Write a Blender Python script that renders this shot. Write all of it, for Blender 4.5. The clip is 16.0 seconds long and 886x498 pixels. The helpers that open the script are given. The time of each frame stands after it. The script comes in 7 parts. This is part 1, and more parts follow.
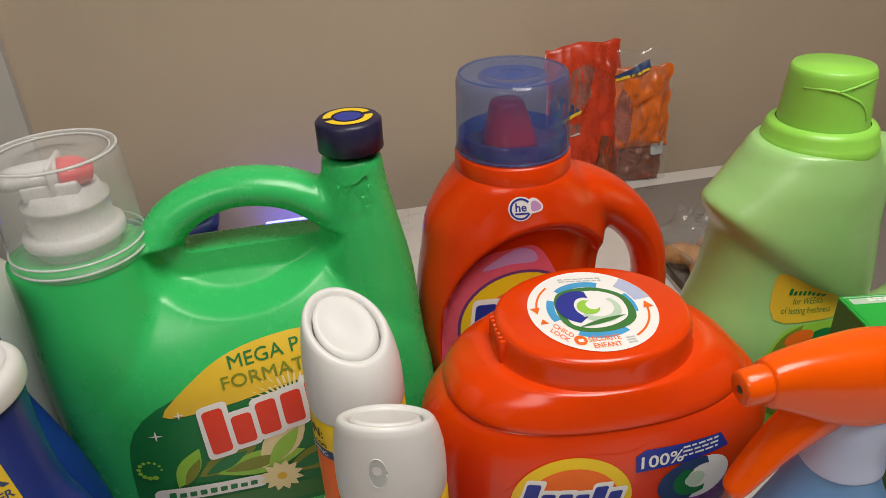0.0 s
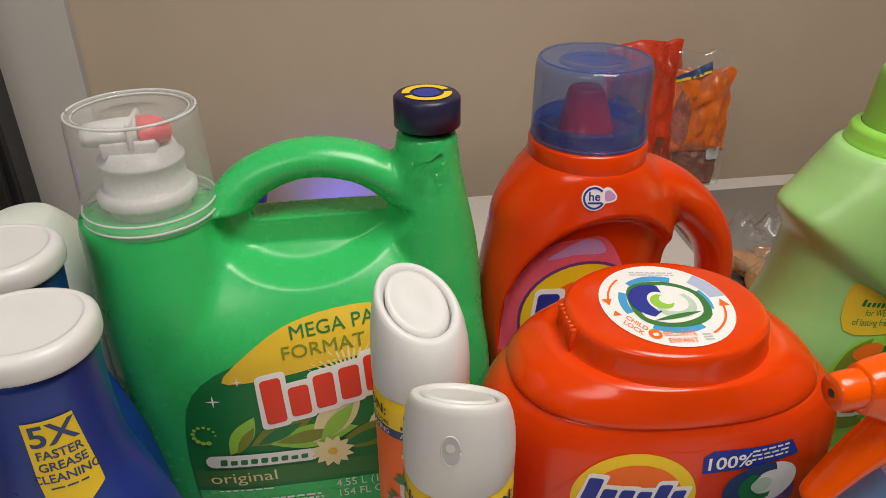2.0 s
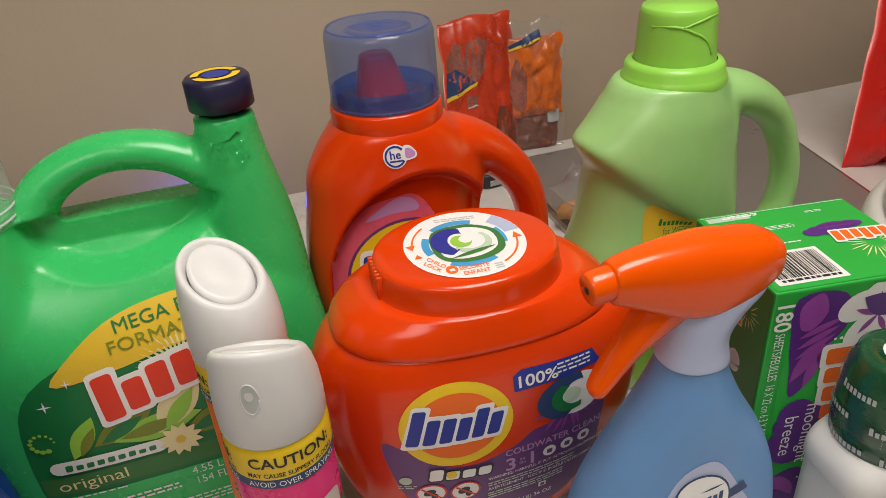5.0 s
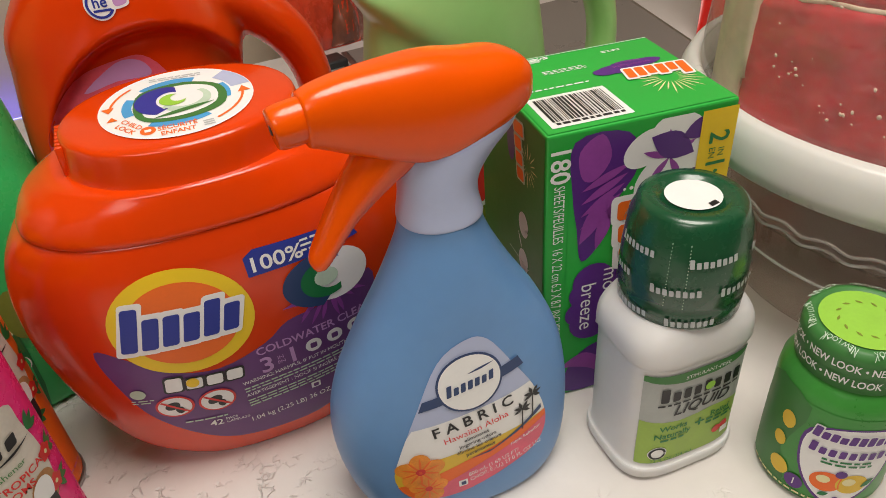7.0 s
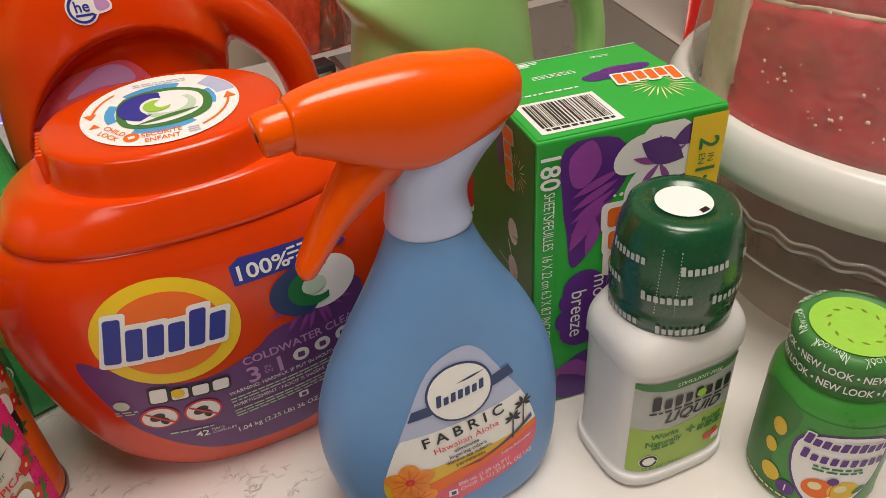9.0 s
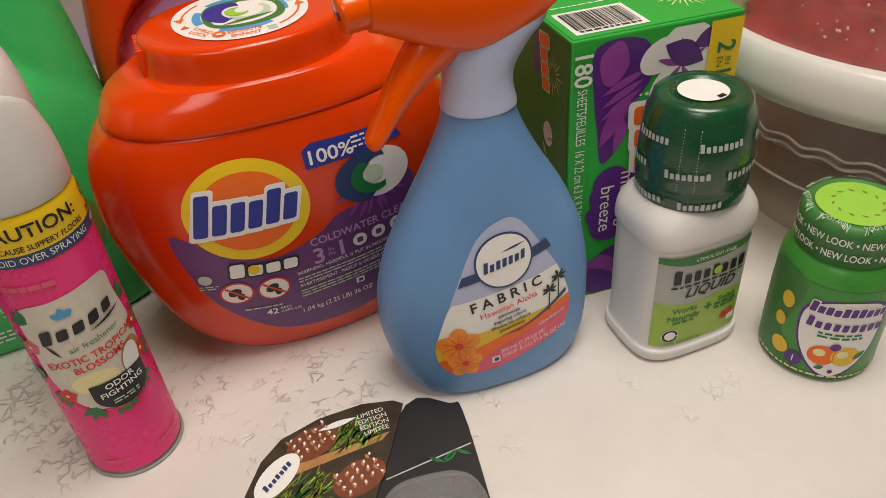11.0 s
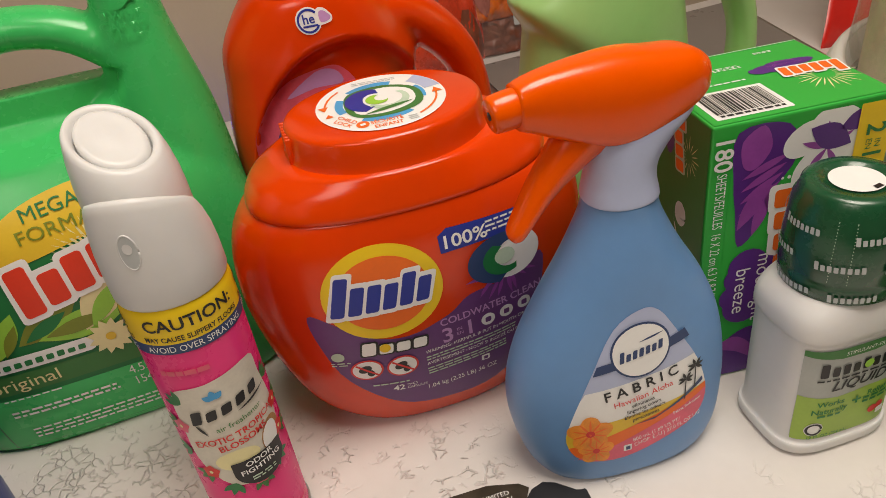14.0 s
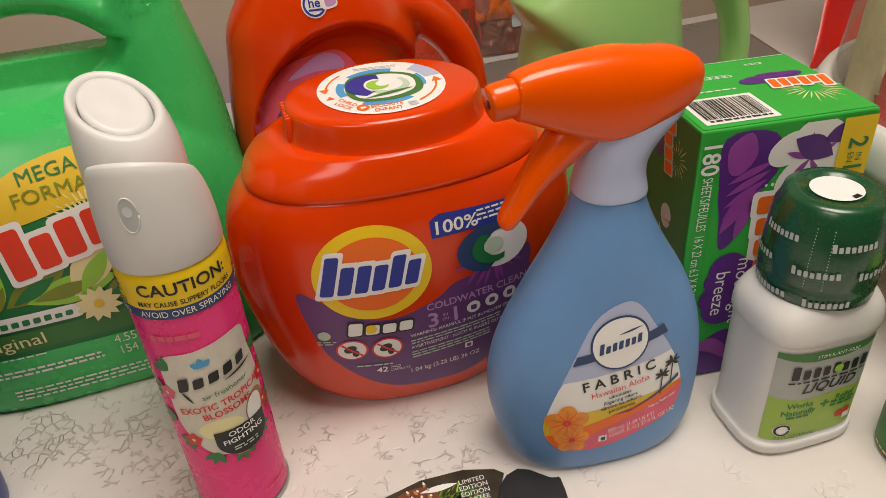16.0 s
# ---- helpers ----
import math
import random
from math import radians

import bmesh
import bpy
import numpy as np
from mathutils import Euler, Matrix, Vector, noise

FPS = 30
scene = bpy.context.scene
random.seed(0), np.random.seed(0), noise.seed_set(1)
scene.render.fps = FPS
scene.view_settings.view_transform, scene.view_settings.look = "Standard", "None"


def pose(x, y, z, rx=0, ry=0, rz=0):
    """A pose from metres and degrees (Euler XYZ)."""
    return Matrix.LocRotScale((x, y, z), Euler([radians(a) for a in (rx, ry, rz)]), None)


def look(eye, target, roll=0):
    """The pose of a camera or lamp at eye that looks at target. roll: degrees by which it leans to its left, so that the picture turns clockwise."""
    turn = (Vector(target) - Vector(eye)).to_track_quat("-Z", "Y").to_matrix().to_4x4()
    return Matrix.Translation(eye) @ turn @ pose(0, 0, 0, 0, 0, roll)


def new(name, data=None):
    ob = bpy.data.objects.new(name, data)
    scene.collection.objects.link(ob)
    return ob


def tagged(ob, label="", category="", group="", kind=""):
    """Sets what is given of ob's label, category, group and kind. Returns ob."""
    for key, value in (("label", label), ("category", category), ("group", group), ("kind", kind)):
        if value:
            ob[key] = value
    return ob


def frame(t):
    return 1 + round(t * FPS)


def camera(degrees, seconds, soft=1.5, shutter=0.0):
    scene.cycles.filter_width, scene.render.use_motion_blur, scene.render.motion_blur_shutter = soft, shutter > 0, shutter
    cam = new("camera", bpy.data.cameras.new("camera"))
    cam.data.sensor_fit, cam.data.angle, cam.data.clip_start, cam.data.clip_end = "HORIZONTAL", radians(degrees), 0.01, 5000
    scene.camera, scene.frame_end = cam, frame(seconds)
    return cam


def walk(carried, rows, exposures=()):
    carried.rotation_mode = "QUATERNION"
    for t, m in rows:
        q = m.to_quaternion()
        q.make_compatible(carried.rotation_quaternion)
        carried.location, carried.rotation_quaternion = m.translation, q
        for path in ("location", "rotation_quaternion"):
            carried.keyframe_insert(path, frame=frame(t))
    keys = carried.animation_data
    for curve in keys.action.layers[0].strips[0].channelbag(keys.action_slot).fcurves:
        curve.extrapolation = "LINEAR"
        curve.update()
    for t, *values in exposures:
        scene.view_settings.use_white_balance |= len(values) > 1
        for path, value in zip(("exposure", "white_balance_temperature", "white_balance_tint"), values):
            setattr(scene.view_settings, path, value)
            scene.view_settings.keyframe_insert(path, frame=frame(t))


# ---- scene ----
cam = camera(62.5, 16.0, soft=0.85)
PATH = [
    (0, (0.037, 0.045, 1.358), (-0.031, 1.784, 0.372), -2.9),
    (0.5, (0.021, 0.044, 1.359), (-0.033, 1.797, 0.399), -0.4),
    (1, (0.012, 0.046, 1.355), (-0.082, 1.785, 0.373), -0.4),
    (1.5, (0.009, 0.043, 1.353), (-0.106, 1.786, 0.378), -0.2),
    (2, (0.009, 0.045, 1.347), (-0.128, 1.777, 0.356), -0.2),
    (2.5, (0.018, 0.044, 1.342), (-0.097, 1.769, 0.338), -0.2),
    (3, (0.02, 0.039, 1.339), (-0.099, 1.761, 0.329), 0.0),
    (3.2, (0.022, 0.038, 1.338), (-0.07, 1.755, 0.317), 0.3),
    (5.5, (0.095, 0.01, 1.329), (0.262, 1.736, 0.332), -5.4),
    (6, (0.129, 0.018, 1.305), (0.365, 1.676, 0.212), -5.4),
    (6.5, (0.17, 0.045, 1.282), (0.474, 1.65, 0.128), -4.8),
    (7, (0.172, 0.043, 1.258), (0.457, 1.632, 0.078), -4.7),
    (7.5, (0.183, 0.044, 1.261), (0.459, 1.633, 0.078), -5.9),
    (8, (0.176, 0.046, 1.264), (0.476, 1.642, 0.098), -4.9),
    (8.2, (0.174, 0.049, 1.262), (0.493, 1.641, 0.094), -4.2),
    (10.3, (0.171, 0.021, 1.25), (0.494, 1.596, 0.061), -4.5),
    (10.5, (0.16, 0.009, 1.246), (0.494, 1.57, 0.041), -4.2),
    (11, (0.139, -0.017, 1.244), (0.406, 1.556, 0.037), -5.3),
    (11.5, (0.142, -0.017, 1.247), (0.362, 1.585, 0.069), -6.8),
    (12, (0.128, -0.014, 1.264), (0.285, 1.655, 0.174), -8.0),
    (12.5, (0.11, 0.0, 1.266), (0.24, 1.661, 0.16), -8.2),
    (13, (0.113, 0.005, 1.266), (0.2, 1.666, 0.156), -9.3),
    (13.5, (0.114, 0.006, 1.268), (0.184, 1.667, 0.155), -9.3),
    (14, (0.116, 0.003, 1.269), (0.181, 1.668, 0.163), -8.6),
    (14.5, (0.129, -0.006, 1.267), (0.24, 1.657, 0.163), -7.5),
    (15, (0.13, -0.009, 1.262), (0.258, 1.64, 0.137), -6.4),
    (15.5, (0.125, -0.014, 1.267), (0.272, 1.649, 0.164), -5.7),
    (16, (0.11, -0.009, 1.267), (0.222, 1.653, 0.16), -4.4),
]
walk(cam, [(t, look(eye, target, roll)) for t, eye, target, roll in PATH],
     exposures=[(0.0, -0.06, 6350, 9), (5.5, 0.0, 6420, 10), (7.0, 0.04, 6480, 10), (8.2, 0.02, 6600, 11), (10.5, -0.06, 6700, 12), (11.5, -0.14, 6750, 12), (12.5, -0.06, 6850, 12), (16.0, -0.05, 6850, 12)])

from mathutils.bvhtree import BVHTree

# ---- room light ----
TOP = 0.9          # height of the table's top

world = bpy.data.worlds.new("room_air")
scene.world = world
world.use_nodes = True
world.node_tree.nodes["Background"].inputs[0].default_value = (1.0, 0.9, 0.8, 1)
world.node_tree.nodes["Background"].inputs[1].default_value = 0.05


def area_lamp(name, place, target, size, watts, colour):
    data = bpy.data.lights.new(name, "AREA")
    data.shape, data.size, data.energy, data.color = "DISK", size, watts, colour
    ob = new(name, data)
    ob.matrix_world = look(place, target)
    return ob


area_lamp("ceiling_lamp_light", (0.34, 0.12, 2.33), (0.34, 0.20, 0.9), 0.75, 18.2, (1.0, 0.93, 0.84))
# added fill from the front left for the lower fronts, no known lamp
area_lamp("unseen_front_fill_light", (-0.6, -1.0, 2.33), (-0.6, -0.99, 0.0), 1.0, 11.5, (1.0, 0.93, 0.84))


# ---- materials ----
def srgb(r, g, b):
    return tuple((c / 12.92 if c <= 0.04045 else ((c + 0.055) / 1.055) ** 2.4) for c in (r / 255, g / 255, b / 255))


def material(name, colour, rough=0.4, metal=0.0, vary=0.06, scale=30.0, bump=0.0, bump_scale=200.0, coat=0.0, sss=0.0, spec=0.5, alpha_noise=None):
    m = bpy.data.materials.new(name)
    m.use_nodes = True
    nt = m.node_tree
    p = nt.nodes["Principled BSDF"]
    tc = nt.nodes.new("ShaderNodeTexCoord")
    n1 = nt.nodes.new("ShaderNodeTexNoise")
    n1.inputs["Scale"].default_value, n1.inputs["Detail"].default_value = scale, 5
    n2 = nt.nodes.new("ShaderNodeTexNoise")
    n2.inputs["Scale"].default_value, n2.inputs["Detail"].default_value = scale * 9, 3
    add = nt.nodes.new("ShaderNodeMath")
    add.operation = "MULTIPLY_ADD"
    add.inputs[1].default_value = 0.4
    nt.links.new(tc.outputs["Object"], n1.inputs["Vector"])
    nt.links.new(tc.outputs["Object"], n2.inputs["Vector"])
    nt.links.new(n2.outputs["Fac"], add.inputs[0])
    nt.links.new(n1.outputs["Fac"], add.inputs[2])
    ramp = nt.nodes.new("ShaderNodeMapRange")
    ramp.inputs["From Min"].default_value, ramp.inputs["From Max"].default_value = 0.4, 1.0
    ramp.inputs["To Min"].default_value, ramp.inputs["To Max"].default_value = 1 - vary, 1 + vary
    nt.links.new(add.outputs[0], ramp.inputs["Value"])
    mul = nt.nodes.new("ShaderNodeVectorMath")
    mul.operation = "SCALE"
    mul.inputs[0].default_value = colour
    nt.links.new(ramp.outputs[0], mul.inputs["Scale"])
    nt.links.new(mul.outputs[0], p.inputs["Base Color"])
    rr = nt.nodes.new("ShaderNodeMapRange")
    rr.inputs["From Min"].default_value, rr.inputs["From Max"].default_value = 0.4, 1.0
    rr.inputs["To Min"].default_value, rr.inputs["To Max"].default_value = max(0.02, rough - 0.06), min(1, rough + 0.08)
    nt.links.new(add.outputs[0], rr.inputs["Value"])
    nt.links.new(rr.outputs[0], p.inputs["Roughness"])
    p.inputs["Metallic"].default_value = metal
    p.inputs["Specular IOR Level"].default_value = spec
    p.inputs["Coat Weight"].default_value, p.inputs["Coat Roughness"].default_value = coat, 0.18
    if sss:
        p.inputs["Subsurface Weight"].default_value, p.inputs["Subsurface Scale"].default_value = sss, 0.006
        p.inputs["Subsurface Radius"].default_value = (1, 0.8, 0.6)
    if bump:
        b = nt.nodes.new("ShaderNodeBump")
        b.inputs["Strength"].default_value, b.inputs["Distance"].default_value = bump, 0.001
        n3 = nt.nodes.new("ShaderNodeTexNoise")
        n3.inputs["Scale"].default_value, n3.inputs["Detail"].default_value = bump_scale, 4
        nt.links.new(tc.outputs["Object"], n3.inputs["Vector"])
        nt.links.new(n3.outputs["Fac"], b.inputs["Height"])
        nt.links.new(b.outputs[0], p.inputs["Normal"])
    return m


def clear(name, tint=(0.95, 0.96, 0.97), gloss=0.035, milky=0.04, milk=(0.9, 0.9, 0.9), rough=0.05):
    """Thin clear plastic: lets light straight through, mirrors a little, and is faintly milky."""
    m = bpy.data.materials.new(name)
    m.use_nodes = True
    nt = m.node_tree
    nt.nodes.remove(nt.nodes["Principled BSDF"])
    out = nt.nodes["Material Output"]
    tr = nt.nodes.new("ShaderNodeBsdfTransparent")
    tr.inputs[0].default_value = (*tint, 1)
    df = nt.nodes.new("ShaderNodeBsdfDiffuse")
    df.inputs[0].default_value = (*milk, 1)
    gl = nt.nodes.new("ShaderNodeBsdfGlossy")
    gl.inputs["Roughness"].default_value = rough
    noise_tex = nt.nodes.new("ShaderNodeTexNoise")
    noise_tex.inputs["Scale"].default_value = 45
    mr = nt.nodes.new("ShaderNodeMapRange")
    mr.inputs["To Min"].default_value, mr.inputs["To Max"].default_value = milky * 0.4, milky * 1.6
    nt.links.new(noise_tex.outputs["Fac"], mr.inputs["Value"])
    m1 = nt.nodes.new("ShaderNodeMixShader")
    nt.links.new(mr.outputs[0], m1.inputs[0])
    nt.links.new(tr.outputs[0], m1.inputs[1])
    nt.links.new(df.outputs[0], m1.inputs[2])
    lw = nt.nodes.new("ShaderNodeLayerWeight")
    lw.inputs["Blend"].default_value = 0.3
    pw = nt.nodes.new("ShaderNodeMath")
    pw.operation = "POWER"
    pw.inputs[1].default_value = 3.0
    nt.links.new(lw.outputs["Facing"], pw.inputs[0])
    fr = nt.nodes.new("ShaderNodeMapRange")
    fr.inputs["To Min"].default_value, fr.inputs["To Max"].default_value = gloss, 0.75
    nt.links.new(pw.outputs[0], fr.inputs["Value"])
    m2 = nt.nodes.new("ShaderNodeMixShader")
    nt.links.new(fr.outputs[0], m2.inputs[0])
    nt.links.new(m1.outputs[0], m2.inputs[1])
    nt.links.new(gl.outputs[0], m2.inputs[2])
    nt.links.new(m2.outputs[0], out.inputs["Surface"])
    return m


MAT = {
    "wall": material("beige_wall_paint", (0.52, 0.425, 0.32), 0.75, vary=0.05, scale=3, bump=0.25, bump_scale=160),
    "pale_wall": material("pale_grey_wall_paint", (0.55, 0.53, 0.50), 0.7, vary=0.04, scale=3, bump=0.2, bump_scale=150),
    "ceiling": material("ceiling_paint", (0.75, 0.73, 0.70), 0.9, vary=0.03, scale=4),
    "floor": material("floor_laminate", (0.30, 0.21, 0.14), 0.45, vary=0.2, scale=5),
    "green": material("green_bottle_plastic", srgb(60, 194, 104), 0.26, vary=0.05, scale=14, bump=0.05, bump_scale=500, sss=0.1),
    "orange": material("orange_red_plastic", srgb(222, 62, 4), 0.19, vary=0.05, scale=14, bump=0.05, bump_scale=500, sss=0.08),
    "lid_orange": material("orange_lid_plastic", srgb(224, 65, 4), 0.18, vary=0.05, scale=14, bump=0.04, bump_scale=500, sss=0.08),
    "trigger": material("orange_trigger_plastic", srgb(246, 90, 0), 0.20, vary=0.04, scale=20, bump=0.04, bump_scale=500, sss=0.08),
    "mint": material("pearly_light_green_plastic", srgb(158, 208, 128), 0.34, vary=0.06, scale=12, bump=0.04, bump_scale=500, coat=0.3),
    "lime": material("lime_cap_plastic", srgb(150, 218, 84), 0.32, vary=0.05, scale=20, sss=0.1),
    "navy": material("navy_cap_plastic", srgb(36, 34, 66), 0.38, vary=0.08, scale=30),
    "blue": material("periwinkle_blue_plastic", srgb(106, 152, 204), 0.36, vary=0.06, scale=12, bump=0.05, bump_scale=500, sss=0.1),
    "pale_blue": material("pale_blue_white_plastic", srgb(182, 192, 222), 0.36, vary=0.05, scale=20, sss=0.1),
    "white": material("white_plastic", (0.73, 0.725, 0.715), 0.36, vary=0.04, scale=16, bump=0.04, bump_scale=500, sss=0.12),
    "milk": material("milky_white_plastic", srgb(222, 230, 222), 0.38, vary=0.05, scale=12, sss=0.15),
    "dark_green": material("dark_green_cap_plastic", srgb(22, 78, 48), 0.25, vary=0.10, scale=40, bump=0.2, bump_scale=120, coat=0.5),
    "royal": material("royal_blue_plastic", srgb(24, 56, 140), 0.30, vary=0.08, scale=16, bump=0.05, bump_scale=400),
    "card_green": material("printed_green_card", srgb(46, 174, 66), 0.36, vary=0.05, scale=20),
    # dark green of prints and lid; also paints the shade on the box's side
    "side_green": material("dark_green_print_and_side_shade", srgb(60, 122, 58), 0.45, vary=0.06, scale=20),
    "purple": material("printed_purple", srgb(90, 42, 130), 0.36, vary=0.10, scale=60),
    "plum": material("printed_plum", srgb(104, 58, 120), 0.4, vary=0.12, scale=50),
    "violet": material("printed_violet", srgb(150, 70, 160), 0.4, vary=0.12, scale=70),
    "ink_white": material("printed_white", srgb(240, 240, 238), 0.4, vary=0.03, scale=60),
    "label_grey": material("printed_label_grey", srgb(172, 176, 172), 0.4, vary=0.08, scale=60),
    "ink_grey": material("printed_grey", srgb(190, 194, 194), 0.4, vary=0.04, scale=60),
    "ink_black": material("printed_black", srgb(26, 26, 28), 0.4, vary=0.05, scale=60),
    "ink_blue": material("printed_blue", srgb(38, 54, 150), 0.4, vary=0.05, scale=60),
    "ink_sky": material("printed_sky_blue", srgb(70, 160, 215), 0.4, vary=0.08, scale=60),
    "ink_navy": material("printed_navy", srgb(44, 66, 110), 0.4, vary=0.05, scale=60),
    "ink_yellow": material("printed_yellow", srgb(240, 204, 30), 0.4, vary=0.04, scale=60),
    "ink_gold": material("printed_gold", srgb(228, 190, 52), 0.4, vary=0.06, scale=60),
    "ink_orange": material("printed_orange", srgb(240, 110, 30), 0.4, vary=0.06, scale=60),
    "ink_red": material("printed_red", srgb(216, 46, 40), 0.4, vary=0.06, scale=60),
    "mark_red": material("printed_orange_red", srgb(230, 60, 30), 0.4, vary=0.06, scale=60),
    "ink_green": material("printed_leaf_green", srgb(28, 120, 62), 0.4, vary=0.06, scale=60),
    "ink_lime": material("printed_lime", srgb(150, 205, 70), 0.4, vary=0.08, scale=60),
    "ink_olive": material("printed_olive", srgb(126, 138, 44), 0.4, vary=0.12, scale=60),
    "ink_cream": material("printed_cream", srgb(236, 226, 170), 0.4, vary=0.06, scale=60),
    "pink": material("printed_hot_pink", srgb(230, 46, 122), 0.26, vary=0.05, scale=40),
    "rose": material("printed_rose", srgb(226, 96, 120), 0.4, vary=0.15, scale=60),
    "lilac_ink": material("printed_lilac", srgb(196, 150, 205), 0.4, vary=0.06, scale=60),
    "ivory_ink": material("printed_ivory", srgb(214, 208, 194), 0.32, vary=0.12, scale=60),
    "foil_red": material("crinkled_red_orange_film", srgb(196, 62, 34), 0.28, vary=0.35, scale=24, bump=0.5, bump_scale=40),
    "foil_orange": material("crinkled_orange_film", srgb(210, 104, 36), 0.28, vary=0.30, scale=24, bump=0.5, bump_scale=40),
    "foil_mauve": material("crinkled_mauve_film", srgb(150, 92, 82), 0.25, vary=0.45, scale=40, bump=0.6, bump_scale=50),
    "cone_brown": material("printed_cone_brown", srgb(120, 66, 46), 0.4, vary=0.3, scale=80),
    "amber_ink": material("printed_amber", srgb(236, 148, 48), 0.4, vary=0.25, scale=120),
    "moss_ink": material("printed_moss", srgb(152, 184, 76), 0.4, vary=0.10, scale=60),
    "umber_ink": material("printed_umber", srgb(62, 54, 42), 0.35, vary=0.4, scale=90),
    "jar_green": material("jar_green_plastic", srgb(62, 142, 58), 0.30, vary=0.12, scale=40),
    "mint_ink": material("printed_pale_green", srgb(190, 212, 190), 0.4, vary=0.1, scale=50),
    "grey_panel": material("grey_glass_panel", (0.20, 0.18, 0.165), 0.30, vary=0.08, scale=8),
    "steel": material("brushed_steel", (0.45, 0.44, 0.43), 0.35, metal=1.0, vary=0.1, scale=20),
    "black": material("black_plastic", (0.02, 0.02, 0.022), 0.4, vary=0.15, scale=30),
    "navy_tote": material("navy_tote_plastic", srgb(30, 52, 104), 0.45, vary=0.1, scale=20),
    "cake": material("red_crumb_cake", srgb(220, 46, 58), 0.7, vary=0.28, scale=45, bump=0.7, bump_scale=140),
    "cream": material("cream_frosting", srgb(240, 218, 192), 0.6, vary=0.1, scale=60, bump=0.5, bump_scale=120),
    "bread": material("brown_bread_crust", srgb(176, 128, 80), 0.7, vary=0.4, scale=60, bump=0.6, bump_scale=120),
    "red_wrap": material("red_printed_film", srgb(214, 36, 26), 0.3, vary=0.08, scale=20, bump=0.3, bump_scale=30),
    "red_pump": material("translucent_red_plastic", srgb(226, 34, 48), 0.3, vary=0.05, scale=20, sss=0.2),
    "blue_cup": clear("blue_tinted_plastic", (0.70, 0.77, 0.93), milky=0.20, milk=srgb(120, 140, 200)),
    "clear": clear("clear_plastic", (0.96, 0.965, 0.965), milky=0.20),
    "clear_base": clear("clear_base_plastic", (0.86, 0.83, 0.80), milky=0.08, milk=(0.6, 0.55, 0.5)),
    "rim_white": material("milky_rim_plastic", (0.68, 0.67, 0.64), 0.30, vary=0.04, scale=16, sss=0.12),
    # milkier than the clear plastic, to paint glints along moulded edges
    "glint_plastic": clear("milky_edge_glint", (0.9, 0.9, 0.9), milky=0.5),
    "deep_cup": clear("deep_blue_tinted_plastic", (0.55, 0.66, 0.96), milky=0.20, milk=srgb(50, 90, 190)),
    "film": clear("clear_film", (0.96, 0.96, 0.96), milky=0.05, rough=0.12),
    "dome": clear("clear_dome_plastic", (0.96, 0.96, 0.95), milky=0.13, milk=(0.9, 0.86, 0.8), rough=0.06),
    "dish_blue": clear("clear_blue_liquid", (0.10, 0.20, 0.50), milky=0.35, milk=srgb(14, 40, 96)),
}


# ---- mesh helpers ----
def thing(name, x, y, yaw, label, category, z=TOP, group=""):
    ob = new(name)
    ob.empty_display_size = 0.02
    ob.matrix_world = pose(x, y, z, 0, 0, yaw)
    return tagged(ob, label, category, group)


def part(name, bm, mat, parent, label="", smooth=True, offset=None):
    me = bpy.data.meshes.new(name)
    bmesh.ops.recalc_face_normals(bm, faces=bm.faces)
    bm.to_mesh(me)
    bm.free()
    if smooth:
        for poly in me.polygons:
            poly.use_smooth = True
    me.materials.append(MAT[mat] if isinstance(mat, str) else mat)
    ob = new(name, me)
    ob.parent = parent
    if offset is not None:
        ob.matrix_local = offset
    return tagged(ob, label)


def spline(rows, steps):
    """Rows of numbers, carried smoothly from row to row."""
    a = np.array(rows, float)
    if steps <= 1:
        return a
    pad = np.vstack([2 * a[0] - a[1], a, 2 * a[-1] - a[-2]])
    out = []
    for i in range(len(a) - 1):
        p0, p1, p2, p3 = pad[i:i + 4]
        for k in range(steps):
            t = k / steps
            out.append(0.5 * (2 * p1 + (p2 - p0) * t + (2 * p0 - 5 * p1 + 4 * p2 - p3) * t * t + (3 * p1 - p0 - 3 * p2 + p3) * t ** 3))
    out.append(a[-1])
    return np.array(out)


def skin_rings(bm, rings, close=True, cap=True):
    rows = [[bm.verts.new(v) for v in ring] for ring in rings]
    n = len(rows[0])
    for a, b in zip(rows, rows[1:]):
        for i in range(n):
            j = (i + 1) % n
            if j or close:
                bm.faces.new((a[i], a[j], b[j], b[i]))
    if cap:
        bm.faces.new(rows[0])
        bm.faces.new(list(reversed(rows[-1])))
    return bm


def loft(bm, rows, sides=48, steps=5, cap=True):
    """Stacked rounded sections: height, centre x, centre y, half width, half depth, squareness (2 is an ellipse)."""
    rings = []
    for z, cx, cy, wx, wy, n in spline(rows, steps):
        wx, wy = max(wx, 0.0003), max(wy, 0.0003)
        ring = []
        for i in range(sides):
            a = 2 * math.pi * i / sides
            c, s = math.cos(a), math.sin(a)
            ring.append((cx + wx * math.copysign(abs(c) ** (2 / n), c), cy + wy * math.copysign(abs(s) ** (2 / n), s), z))
        rings.append(ring)
    return skin_rings(bm, rings, cap=cap)


def lathe(bm, profile, sides=48, cx=0.0, cy=0.0, cap=False, ribs=0, rib=0.0, rib_from=-1, rib_to=99):
    rings = []
    for r, z in profile:
        ring = []
        for i in range(sides):
            a = 2 * math.pi * i / sides
            rr = r + (rib * (0.5 + 0.5 * math.cos(ribs * a)) if ribs and rib_from <= z <= rib_to else 0)
            ring.append((cx + rr * math.cos(a), cy + rr * math.sin(a), z))
        rings.append(ring)
    return skin_rings(bm, rings, cap=cap)


